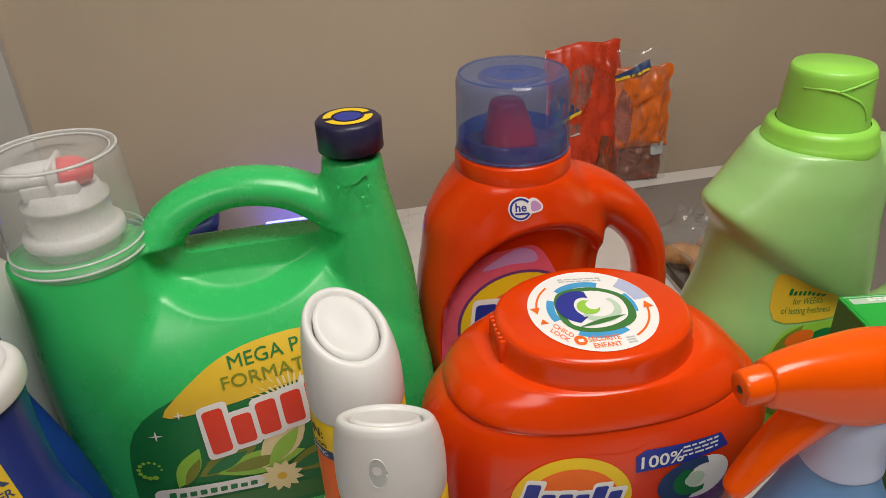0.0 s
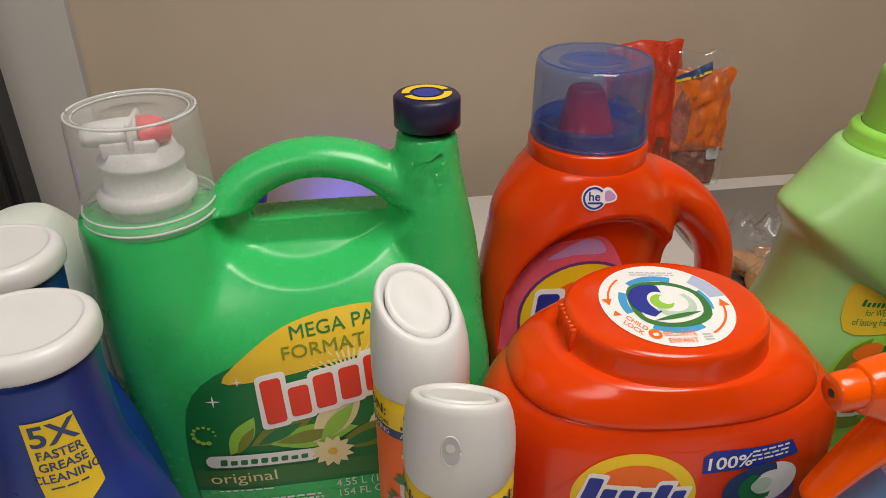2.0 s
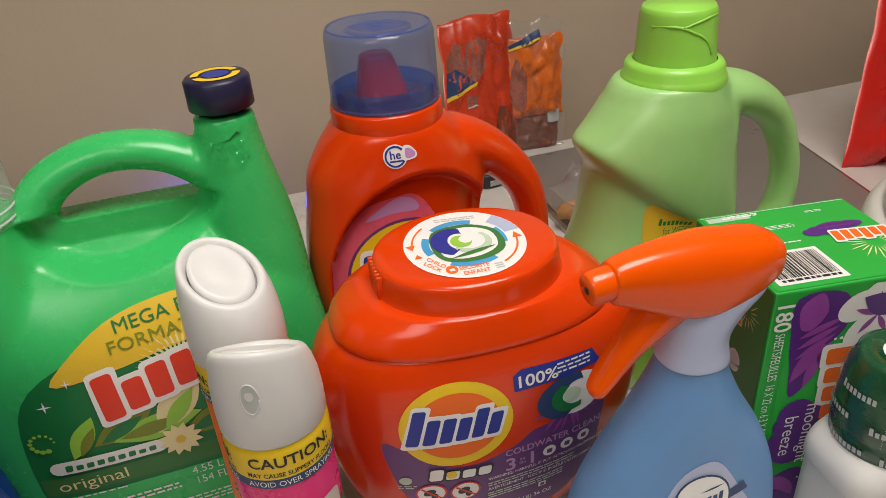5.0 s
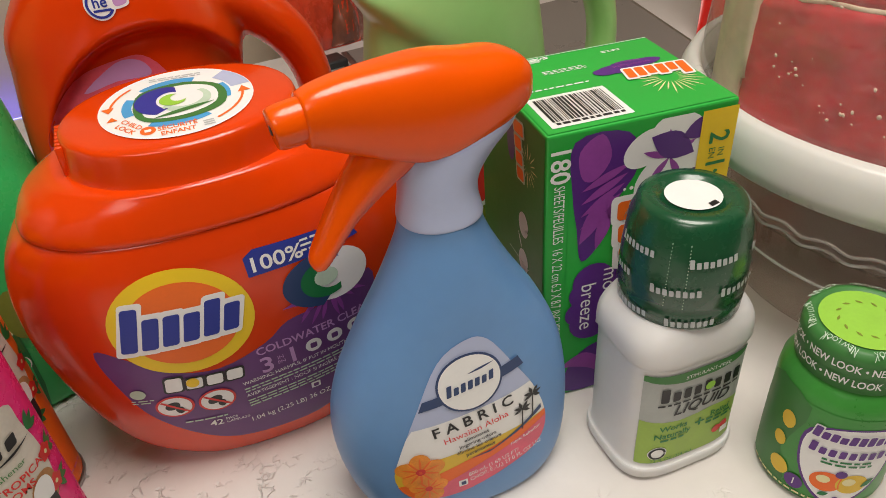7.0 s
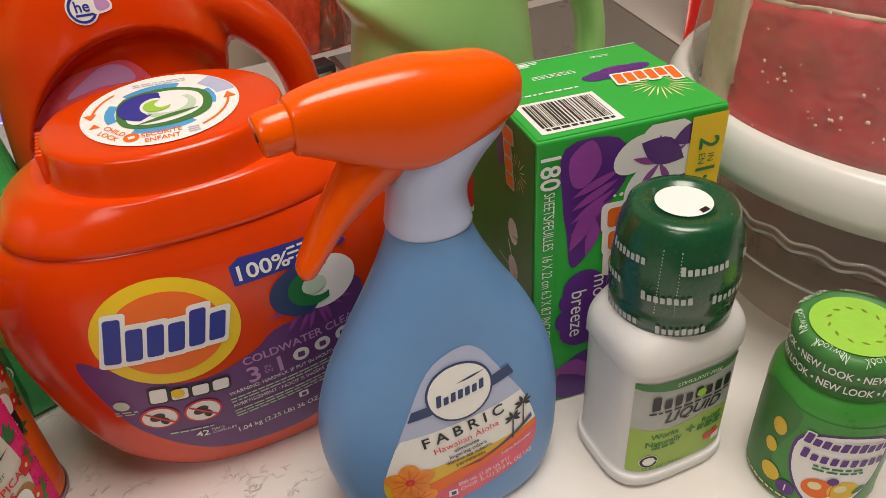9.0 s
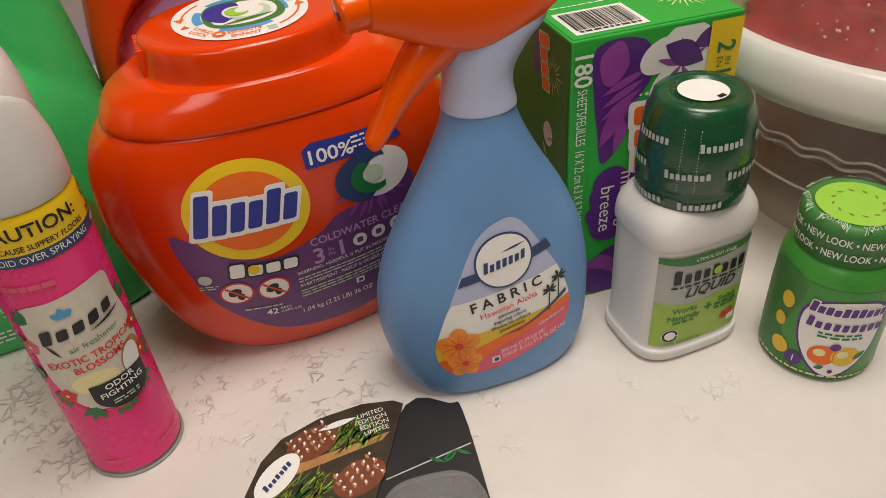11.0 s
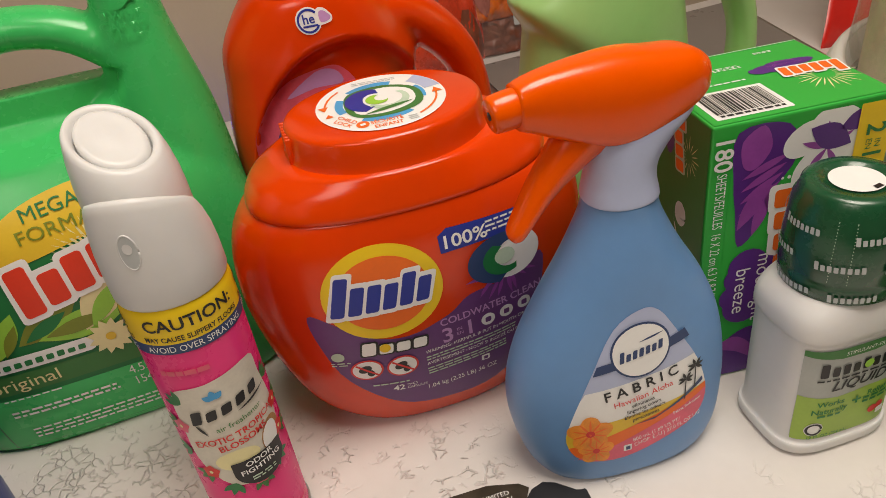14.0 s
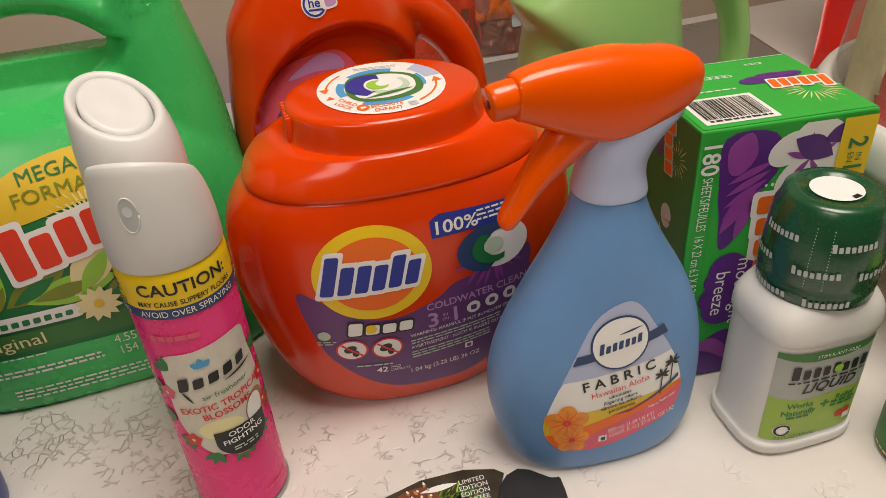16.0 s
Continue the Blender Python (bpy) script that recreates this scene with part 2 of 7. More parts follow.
def tube(bm, rows, sides=20, steps=6):
    """Rows x, y, z, radius across, radius in depth, along a line in the upright plane."""
    pts = spline(rows, steps)
    rings = []
    for i, p in enumerate(pts):
        d = Vector(pts[min(i + 1, len(pts) - 1)][:3]) - Vector(pts[max(i - 1, 0)][:3])
        d.normalize()
        side = Vector((0, 1, 0))
        side = (side - d * side.dot(d)).normalized()
        across = d.cross(side)
        rings.append([Vector(p[:3]) + across * (p[3] * math.cos(2 * math.pi * k / sides)) + side * (p[4] * math.sin(2 * math.pi * k / sides)) for k in range(sides)])
    return skin_rings(bm, rings)


def box(bm, x0, x1, y0, y1, z0, z1, bevel=0.0):
    vs = [bm.verts.new((x, y, z)) for z in (z0, z1) for x, y in ((x0, y0), (x1, y0), (x1, y1), (x0, y1))]
    fs = [(3, 2, 1, 0), (4, 5, 6, 7), (0, 1, 5, 4), (1, 2, 6, 5), (2, 3, 7, 6), (3, 0, 4, 7)]
    faces = [bm.faces.new([vs[i] for i in f]) for f in fs]
    if bevel:
        edges = list({e for f in faces for e in f.edges})
        bmesh.ops.bevel(bm, geom=edges, offset=bevel, segments=2, affect="EDGES", profile=0.5)
    return bm


def melt(bm, voxel=0.0028, rounds=6):
    """One blow-moulded skin from overlapping closed forms."""
    me = bpy.data.meshes.new("raw")
    bmesh.ops.recalc_face_normals(bm, faces=bm.faces)
    bm.to_mesh(me)
    bm.free()
    ob = new("raw", me)
    r = ob.modifiers.new("r", "REMESH")
    r.mode, r.voxel_size = "VOXEL", voxel
    s = ob.modifiers.new("s", "SMOOTH")
    s.factor, s.iterations = 0.5, rounds
    bpy.context.view_layer.update()
    done = bpy.data.meshes.new_from_object(ob.evaluated_get(bpy.context.evaluated_depsgraph_get()))
    bpy.data.objects.remove(ob)
    bm = bmesh.new()
    bm.from_mesh(done)
    return bm


def tree_of(*obs):
    """What decals are laid on: the parts' surfaces, in the coordinates of their thing."""
    verts, polys = [], []
    for ob in obs:
        base = len(verts)
        m = ob.matrix_basis
        verts += [m @ v.co for v in ob.data.vertices]
        polys += [[base + i for i in p.vertices] for p in ob.data.polygons]
    return BVHTree.FromPolygons(verts, polys)


class Front:
    """Lays flat drawings on the front of a thing (seen along +y)."""
    def __init__(self, bvh, u=0.0, v=0.0, lean=0.0):
        self.bvh, self.u, self.v, self.lean = bvh, u, v, lean

    def way(self, x, y):
        a = radians(self.lean)
        x, y = self.u + x * math.cos(a) - y * math.sin(a), self.v + x * math.sin(a) + y * math.cos(a)
        return Vector((x, -0.6, y)), Vector((0, 1, 0))

    def __call__(self, x, y, off):
        start, d = self.way(x, y)
        place, normal, _, _ = self.bvh.ray_cast(start, d)
        if place is None:
            place, normal, _, _ = self.bvh.find_nearest(start + d * 0.58)
        if normal.dot(d) > 0:
            normal = -normal
        return place + normal * off


class Above(Front):
    """The same from above: x to the right, y away."""
    def way(self, x, y):
        a = radians(self.lean)
        return Vector((self.u + x * math.cos(a) - y * math.sin(a), self.v + x * math.sin(a) + y * math.cos(a), 0.6)), Vector((0, 0, -1))


class Round(Front):
    """Round an upright axis: x runs along the girth of radius r."""
    def __init__(self, bvh, cx, cy, r, u=0.0, v=0.0, turn=0.0, lean=0.0):
        self.bvh, self.u, self.v, self.lean = bvh, u, v, lean
        self.cx, self.cy, self.r, self.turn = cx, cy, r, radians(turn)

    def way(self, x, y):
        a = radians(self.lean)
        x, y = self.u + x * math.cos(a) - y * math.sin(a), self.v + x * math.sin(a) + y * math.cos(a)
        b = x / self.r + self.turn
        d = Vector((-math.sin(b), math.cos(b), 0))
        return Vector((self.cx, self.cy, y)) - d * 0.4, d


def sliced(pts, cell=0.005):
    """A flat outline, cut into small cells so that it can bend."""
    bm = bmesh.new()
    bm.faces.new([bm.verts.new((x, y, 0)) for x, y in pts])
    xs, ys = [p[0] for p in pts], [p[1] for p in pts]
    for axis, low, high in ((0, min(xs), max(xs)), (1, min(ys), max(ys))):
        k = low + cell
        while k < high:
            co, no = [0, 0, 0], [0, 0, 0]
            co[axis], no[axis] = k, 1
            bmesh.ops.bisect_plane(bm, geom=bm.verts[:] + bm.edges[:] + bm.faces[:], plane_co=co, plane_no=no, dist=1e-6)
            k += cell
    bmesh.ops.triangulate(bm, faces=bm.faces[:])
    return bm


def oval(cx, cy, rx, ry, n=40, a0=0, a1=360, lean=0):
    l = radians(lean)
    out = []
    for i in range(n):
        a = radians(a0 + (a1 - a0) * i / (n if a1 - a0 >= 360 else n - 1))
        x, y = rx * math.cos(a), ry * math.sin(a)
        out.append((cx + x * math.cos(l) - y * math.sin(l), cy + x * math.sin(l) + y * math.cos(l)))
    return out


def rounded(x0, y0, x1, y1, r=0.002):
    out = []
    for cx, cy, a in ((x1 - r, y1 - r, 0), (x0 + r, y1 - r, 90), (x0 + r, y0 + r, 180), (x1 - r, y0 + r, 270)):
        out += [(cx + r * math.cos(radians(a + k * 30)), cy + r * math.sin(radians(a + k * 30))) for k in range(4)]
    return out


def slant(x0, y0, x1, y1, lean=0.2):
    """A stroke that leans like italics."""
    return [(x0 + y0 * lean, y0), (x1 + y0 * lean, y0), (x1 + y1 * lean, y1), (x0 + y1 * lean, y1)]


def smooth_outline(pts, steps=5):
    closed = list(pts) + [pts[0], pts[1]]
    s = spline([pts[-1]] + closed, steps)
    return [tuple(p) for p in s[steps:steps * (len(pts) + 1)]]


def leaf(cx, cy, length, width, lean, n=8):
    l = radians(lean)
    out = []
    for k in range(n * 2):
        t = k / n if k < n else 2 - k / n
        x, y = length * t, width * math.sin(math.pi * min(1, t)) * (1 if k < n else -1)
        out.append((cx + x * math.cos(l) - y * math.sin(l), cy + x * math.sin(l) + y * math.cos(l)))
    clean = []
    for p in out:
        if not clean or math.dist(p, clean[-1]) > 1e-5:
            clean.append(p)
    if math.dist(clean[0], clean[-1]) < 1e-5:
        clean.pop()
    return clean


LAY = 0.00022


def placed(where, sx=1.0, sy=1.0, ox=0.0, oy=0.0):
    """A drawing scaled and moved before it is laid down."""
    return lambda x, y, off: where(ox + sx * x, oy + sy * y, off)


def decal(name, outlines, where, mat, parent, layer=1, label="", cell=0.005):
    """Print of one colour: one or more outlines laid on a surface."""
    if outlines and not isinstance(outlines[0][0], (tuple, list)):
        outlines = [outlines]
    bm = bmesh.new()
    for pts in outlines:
        piece = sliced(pts, cell)
        known = {v: bm.verts.new(where(v.co.x, v.co.y, 0.0004 + LAY * layer)) for v in piece.verts}
        for f in piece.faces:
            bm.faces.new([known[v] for v in f.verts])
        piece.free()
    ob = part(name, bm, mat, parent, label, smooth=True)
    return tagged(ob, kind="stuff") if len(outlines) > 3 else ob


def words(name, text, size, where, mat, parent, layer=3, x=0.0, y=0.0, align="CENTER", lean=0.0, stretch=1.0, shear=0.0, bold=0.0, cut=0.003):
    """Lettering in the built-in font, laid on a surface."""
    cu = bpy.data.curves.new("type", "FONT")
    cu.body, cu.size, cu.align_x, cu.align_y, cu.shear = text, size * 1.38, align, "CENTER", shear
    cu.offset, cu.resolution_u = min(bold, size * 0.022), 3
    ob = new("type", cu)
    bpy.context.view_layer.update()
    me = bpy.data.meshes.new_from_object(ob.evaluated_get(bpy.context.evaluated_depsgraph_get()))
    bpy.data.objects.remove(ob)
    bm = bmesh.new()
    bm.from_mesh(me)
    if cut:
        for axis in (0, 1):
            low, high = min(v.co[axis] for v in bm.verts), max(v.co[axis] for v in bm.verts)
            k = low + cut
            while k < high:
                co, no = [0, 0, 0], [0, 0, 0]
                co[axis], no[axis] = k, 1
                bmesh.ops.bisect_plane(bm, geom=bm.verts[:] + bm.edges[:] + bm.faces[:], plane_co=co, plane_no=no, dist=1e-6)
                k += cut
    l = radians(lean)
    for v in bm.verts:
        a, b = v.co.x * stretch, v.co.y
        v.co = where(x + a * math.cos(l) - b * math.sin(l), y + a * math.sin(l) + b * math.cos(l), 0.0004 + LAY * layer)
    return part(name, bm, mat, parent, smooth=True)


def rules(x0, x1, y, rows, pitch, height, rng, gap=0.0012, lean=0.0):
    """Rows of tiny bars, for print too small to read."""
    out = []
    l = radians(lean)
    for k in range(rows):
        x = x0
        while x < x1 - 0.001:
            w = min(rng.uniform(0.002, 0.006), x1 - x)
            yy = y - k * pitch
            q = [(x, yy), (x + w, yy), (x + w, yy + height), (x, yy + height)]
            out.append([(x0 + (a - x0) * math.cos(l) - (b - y) * math.sin(l), y + (a - x0) * math.sin(l) + (b - y) * math.cos(l)) for a, b in q])
            x += w + gap
    return out


# ---- the room ----
def structure(name, bm, mat, label="", bevel=False):
    ob = part(name, bm, mat, None, label, smooth=False)
    return tagged(ob, label, kind="structure")


WALL_YAW = 13.3
FRAME = pose(0, 0.987, 0, 0, 0, WALL_YAW)      # along the table's back edge


def room():
    bm = box(bmesh.new(), -0.53, 3.2, 0.10, 0.22, 0, 2.4)
    structure("wall_north", bm, "wall", "unseen beige wall added for bounce light behind the table").matrix_world = FRAME
    bm = box(bmesh.new(), -3.0, -0.53, 0.085, 0.22, 0, 2.4)
    structure("wall_west", bm, "pale_wall", "pale grey painted wall section").matrix_world = FRAME
    # unseen walls, added to close the room so that light bounces
    bm = box(bmesh.new(), -3.0, 3.2, -4.2, -4.08, 0, 2.4)
    structure("bounce_wall_south", bm, "wall", "unseen beige wall added for bounce light").matrix_world = FRAME
    bm = box(bmesh.new(), 3.2, 3.32, -4.2, 0.22, 0, 2.4)
    structure("bounce_wall_east", bm, "wall", "unseen beige wall added for bounce light").matrix_world = FRAME
    bm = box(bmesh.new(), -3.12, -3.0, -4.2, 0.22, 0, 2.4)
    structure("bounce_wall_side", bm, "wall", "unseen beige wall added for bounce light").matrix_world = FRAME
    bm = box(bmesh.new(), -3.12, 3.32, -4.2, 0.22, -0.1, 0)
    structure("floor", bm, "floor", "brown laminate floor").matrix_world = FRAME
    # unseen ceiling, added for the same bounce
    bm = box(bmesh.new(), -3.12, 3.32, -4.2, 0.22, 2.4, 2.5)
    structure("ceiling", bm, "ceiling", "unseen white ceiling added for bounce light").matrix_world = FRAME


room()


# ---- the table and what lies at the back ----
def table_material():
    """White table top with a worn relief of small flakes, thicker towards one end. The relief's shade is painted in."""
    m = material("white_embossed_table_top", (0.70, 0.665, 0.635), 0.34, vary=0.05, scale=10)
    nt = m.node_tree
    p = nt.nodes["Principled BSDF"]
    src = p.inputs["Base Color"].links[0].from_socket
    tc = nt.nodes.new("ShaderNodeTexCoord")

    def ramp(value, f0, f1, t0=0.0, t1=1.0):
        r = nt.nodes.new("ShaderNodeMapRange")
        r.interpolation_type = "SMOOTHSTEP"
        for key, v in (("From Min", f0), ("From Max", f1), ("To Min", t0), ("To Max", t1)):
            r.inputs[key].default_value = v
        nt.links.new(value, r.inputs["Value"])
        return r.outputs[0]

    def maths(kind, a, b):
        n = nt.nodes.new("ShaderNodeMath")
        n.operation = kind
        for k, v in enumerate((a, b)):
            if isinstance(v, float):
                n.inputs[k].default_value = v
            else:
                nt.links.new(v, n.inputs[k])
        return n.outputs[0]

    def grain(scale, detail):
        n = nt.nodes.new("ShaderNodeTexNoise")
        n.inputs["Scale"].default_value, n.inputs["Detail"].default_value = scale, detail
        nt.links.new(tc.outputs["Object"], n.inputs["Vector"])
        return n

    warp = grain(60, 3)
    mixv = nt.nodes.new("ShaderNodeVectorMath")
    mixv.operation = "MULTIPLY_ADD"
    mixv.inputs[1].default_value = (0.016, 0.016, 0.016)
    nt.links.new(warp.outputs["Color"], mixv.inputs[0])
    nt.links.new(tc.outputs["Object"], mixv.inputs[2])
    vo = nt.nodes.new("ShaderNodeTexVoronoi")
    vo.feature = "DISTANCE_TO_EDGE"
    vo.inputs["Scale"].default_value = 135
    nt.links.new(mixv.outputs[0], vo.inputs["Vector"])
    groove = ramp(vo.outputs["Distance"], 0.015, 0.12, 1.0, 0.0)
    split = nt.nodes.new("ShaderNodeSeparateXYZ")
    nt.links.new(tc.outputs["Object"], split.inputs[0])
    lean = maths("MULTIPLY", split.outputs["X"], -0.42)
    patch = ramp(maths("ADD", grain(9, 4).outputs["Fac"], lean), 0.50, 0.64)
    bits = ramp(grain(75, 2).outputs["Fac"], 0.50, 0.60)
    fac = maths("MULTIPLY", maths("MULTIPLY", groove, bits), patch)
    smear = maths("MULTIPLY", ramp(grain(24, 5).outputs["Fac"], 0.50, 0.72), 0.06)
    mix = nt.nodes.new("ShaderNodeMix")
    mix.data_type = "RGBA"
    mix.inputs["B"].default_value = (0.36, 0.31, 0.26, 1)
    # grooves darkened a little in the colour, as shade of the relief
    nt.links.new(maths("ADD", maths("MULTIPLY", fac, 0.15), smear), mix.inputs["Factor"])
    nt.links.new(src, mix.inputs["A"])
    nt.links.new(mix.outputs["Result"], p.inputs["Base Color"])
    b = nt.nodes.new("ShaderNodeBump")
    b.inputs["Strength"].default_value, b.inputs["Distance"].default_value = 0.9, 0.0011
    b.invert = True
    nt.links.new(maths("ADD", fac, maths("MULTIPLY", grain(180, 3).outputs["Fac"], 0.10)), b.inputs["Height"])
    nt.links.new(b.outputs[0], p.inputs["Normal"])
    return m


def table():
    t = thing("table", 0, 0.987, WALL_YAW, "white embossed laminate table against the beige wall", "table", z=0)
    part("tabletop", box(bmesh.new(), -0.58, 1.5, -1.15, 0.0, TOP - 0.03, TOP, 0.004), table_material(), t, "white embossed top with relief shade painted in")
    for x in (-0.53, 1.45):
        for y in (-1.10, -0.05):
            part("leg", box(bmesh.new(), x - 0.03, x + 0.03, y - 0.03, y + 0.03, 0, TOP - 0.03, 0.004), "white", t)


def grey_panel():
    t = thing("hotplate", 0.456, 0.862, 9, "flat grey glass hotplate with a steel edge lying on the table", "hotplate")
    corners = [(0.226, 0.988), (0.656, 1.096), (0.658, 0.70), (0.285, 0.665)]
    inv = t.matrix_world.inverted()
    flat = [inv @ Vector((x, y, TOP)) for x, y in corners]
    for name, mat, grow, z0, z1 in (("steel_rim", "steel", 1.0, 0.0, 0.006), ("glass", "grey_panel", 0.965, 0.006, 0.0085)):
        bm = bmesh.new()
        skin_rings(bm, [[(v.x * grow, v.y * grow, z) for v in flat] for z in (z0, z1)])
        part(name, bm, mat, t, smooth=False)


table()
grey_panel()


# ---- big green detergent bottle ----
def ring_edge(r, h, thick, cx=0.0, cy=0.0):
    """A thin moulded bead round a clear cup."""
    bm = bmesh.new()
    tube(bm, [(cx + r * math.cos(a), cy + r * math.sin(a), h, thick, thick) for a in (2 * math.pi * k / 96 for k in range(97))], 6, 1)
    return bm



def green_bottle():
    t = thing("detergent_bottle", -0.121, 0.456, 14, "big green laundry detergent bottle with clear measuring cup and handle", "bottle")
    bm = bmesh.new()
    loft(bm, [(0.000, 0.004, 0, 0.100, 0.046, 3.2), (0.006, 0.004, 0, 0.107, 0.052, 3.2), (0.05, 0.004, 0, 0.114, 0.056, 3.2), (0.11, 0.004, 0, 0.115, 0.057, 3.0),
              (0.155, 0.001, 0.002, 0.112, 0.055, 2.8), (0.185, 0.0, 0.008, 0.108, 0.046, 2.6), (0.208, 0.0, 0.014, 0.104, 0.032, 2.4), (0.226, 0.0, 0.016, 0.098, 0.016, 2.2)])
    loft(bm, [(0.10, -0.070, 0.004, 0.046, 0.050, 2.4), (0.16, -0.074, 0.004, 0.044, 0.049, 2.2), (0.21, -0.078, 0.004, 0.040, 0.043, 2.0), (0.238, -0.080, 0.004, 0.0375, 0.0385, 2.0), (0.242, -0.080, 0.004, 0.033, 0.033, 2.0)])
    loft(bm, [(0.09, 0.090, 0.004, 0.030, 0.048, 2.3), (0.15, 0.087, 0.003, 0.028, 0.038, 2.2), (0.20, 0.083, 0.002, 0.0280, 0.030, 2.0), (0.245, 0.0805, 0.001, 0.0220, 0.0235, 2.0), (0.266, 0.0805, 0.001, 0.0188, 0.0206, 2.0), (0.281, 0.0805, 0.001, 0.0176, 0.0192, 2.0)])
    tube(bm, [(-0.046, 0.002, 0.188, 0.016, 0.026), (-0.042, 0.008, 0.220, 0.0140, 0.022), (-0.026, 0.012, 0.248, 0.0130, 0.018), (0.006, 0.012, 0.263, 0.0125, 0.017), (0.042, 0.009, 0.259, 0.0130, 0.018), (0.072, 0.004, 0.240, 0.015, 0.020)])
    for v in bm.verts:
        v.co.x *= 1.10
        v.co.z *= 1.015
    bm = melt(bm)
    # grip hollow under the handle
    for v in bm.verts:
        e = ((v.co.x - 0.012) / 0.066) ** 2 + ((v.co.z - 0.238 + 0.07 * (0.03 - v.co.x)) / 0.041) ** 2
        if e < 1 and v.co.y < 0.004 and v.co.z < 0.238:
            k = min(1.0, (1 - e) / 0.40)
            v.co.y += 0.019 * k * k * (3 - 2 * k) * min(1.0, (0.004 - v.co.y) / 0.02)
    body = part("body", bm, "green", t)
    # vent cap
    cap = part("cap", lathe(bmesh.new(), [(0.019, 0.2880), (0.0208, 0.2890), (0.0208, 0.3065), (0.0190, 0.3085), (0.0, 0.3085)], 72, 0.0890, 0.001, ribs=36, rib=0.0006, rib_from=0.291, rib_to=0.305), "navy", t, "navy vent cap with a yellow ring")
    lid = Above(tree_of(cap), 0.0890, 0.001)
    for a in (20, 200):
        ring = oval(0, 0, 0.0155, 0.0155, 16, a, a + 160) + list(reversed(oval(0, 0, 0.0105, 0.0105, 16, a, a + 160)))
        decal("ring_print", ring, lid, "ink_yellow", cap, 1)
    decal("centre_print", oval(0, 0, 0.0085, 0.0085, 24), lid, "ink_blue", cap, 1)
    # spout under the cup
    spout = part("spout", lathe(bmesh.new(), [(0.0240, 0.243), (0.0245, 0.252), (0.0290, 0.253), (0.0296, 0.2545), (0.0294, 0.2595), (0.0270, 0.2610), (0.0245, 0.2618), (0.0242, 0.2760), (0.0252, 0.2768), (0.0252, 0.2790), (0.0225, 0.2805), (0.0210, 0.2860), (0.0, 0.2860)], 56, -0.085, 0.004, ribs=28, rib=0.0005, rib_from=0.262, rib_to=0.2755), "white", t, "white plastic pouring spout")
    bm = bmesh.new()
    tube(bm, [(-0.112, 0.0, 0.2945, 0.0065, 0.011), (-0.099, 0.0, 0.2955, 0.0075, 0.012), (-0.083, 0.002, 0.2955, 0.0080, 0.012)], steps=3)
    box(bm, -0.103, -0.072, -0.012, 0.015, 0.283, 0.293, 0.0015)
    box(bm, -0.0865, -0.0835, -0.0135, 0.0165, 0.288, 0.3045, 0.001)
    part("spout_lip", bm, "white", spout)
    bm = bmesh.new()
    tube(bm, [(-0.083, 0.002, 0.2950, 0.0085, 0.013), (-0.074, 0.004, 0.2945, 0.0085, 0.012), (-0.066, 0.006, 0.2920, 0.005, 0.007)], steps=3)
    part("spout_plug", bm, "red_pump", spout, "translucent red plug")
    bm = bmesh.new()
    lathe(bm, [(0.0392, 0.240), (0.0398, 0.246), (0.0396, 0.249), (0.0392, 0.250), (0.0378, 0.302), (0.0370, 0.3065), (0.0348, 0.3085), (0.0335, 0.3080), (0.0325, 0.3055), (0.018, 0.3052), (0.017, 0.3060), (0.0, 0.3060)], 64, -0.085, 0.004)
    cup = part("measuring_cup", bm, "clear", t, "clear plastic measuring cup turned upside down")
    # milky beads that stand in for the highlights on the cup's edges
    for r, h, thick in ((0.0363, 0.3080, 0.0009), (0.0325, 0.3070, 0.0006), (0.0395, 0.2500, 0.0008), (0.0400, 0.2440, 0.0008)):
        part("cup_edge", ring_edge(r, h, thick, -0.085, 0.004), "glint_plastic", cup, "moulded edge, milky in place of glints")
    return t, body


green_bottle_thing, green_bottle_body = green_bottle()


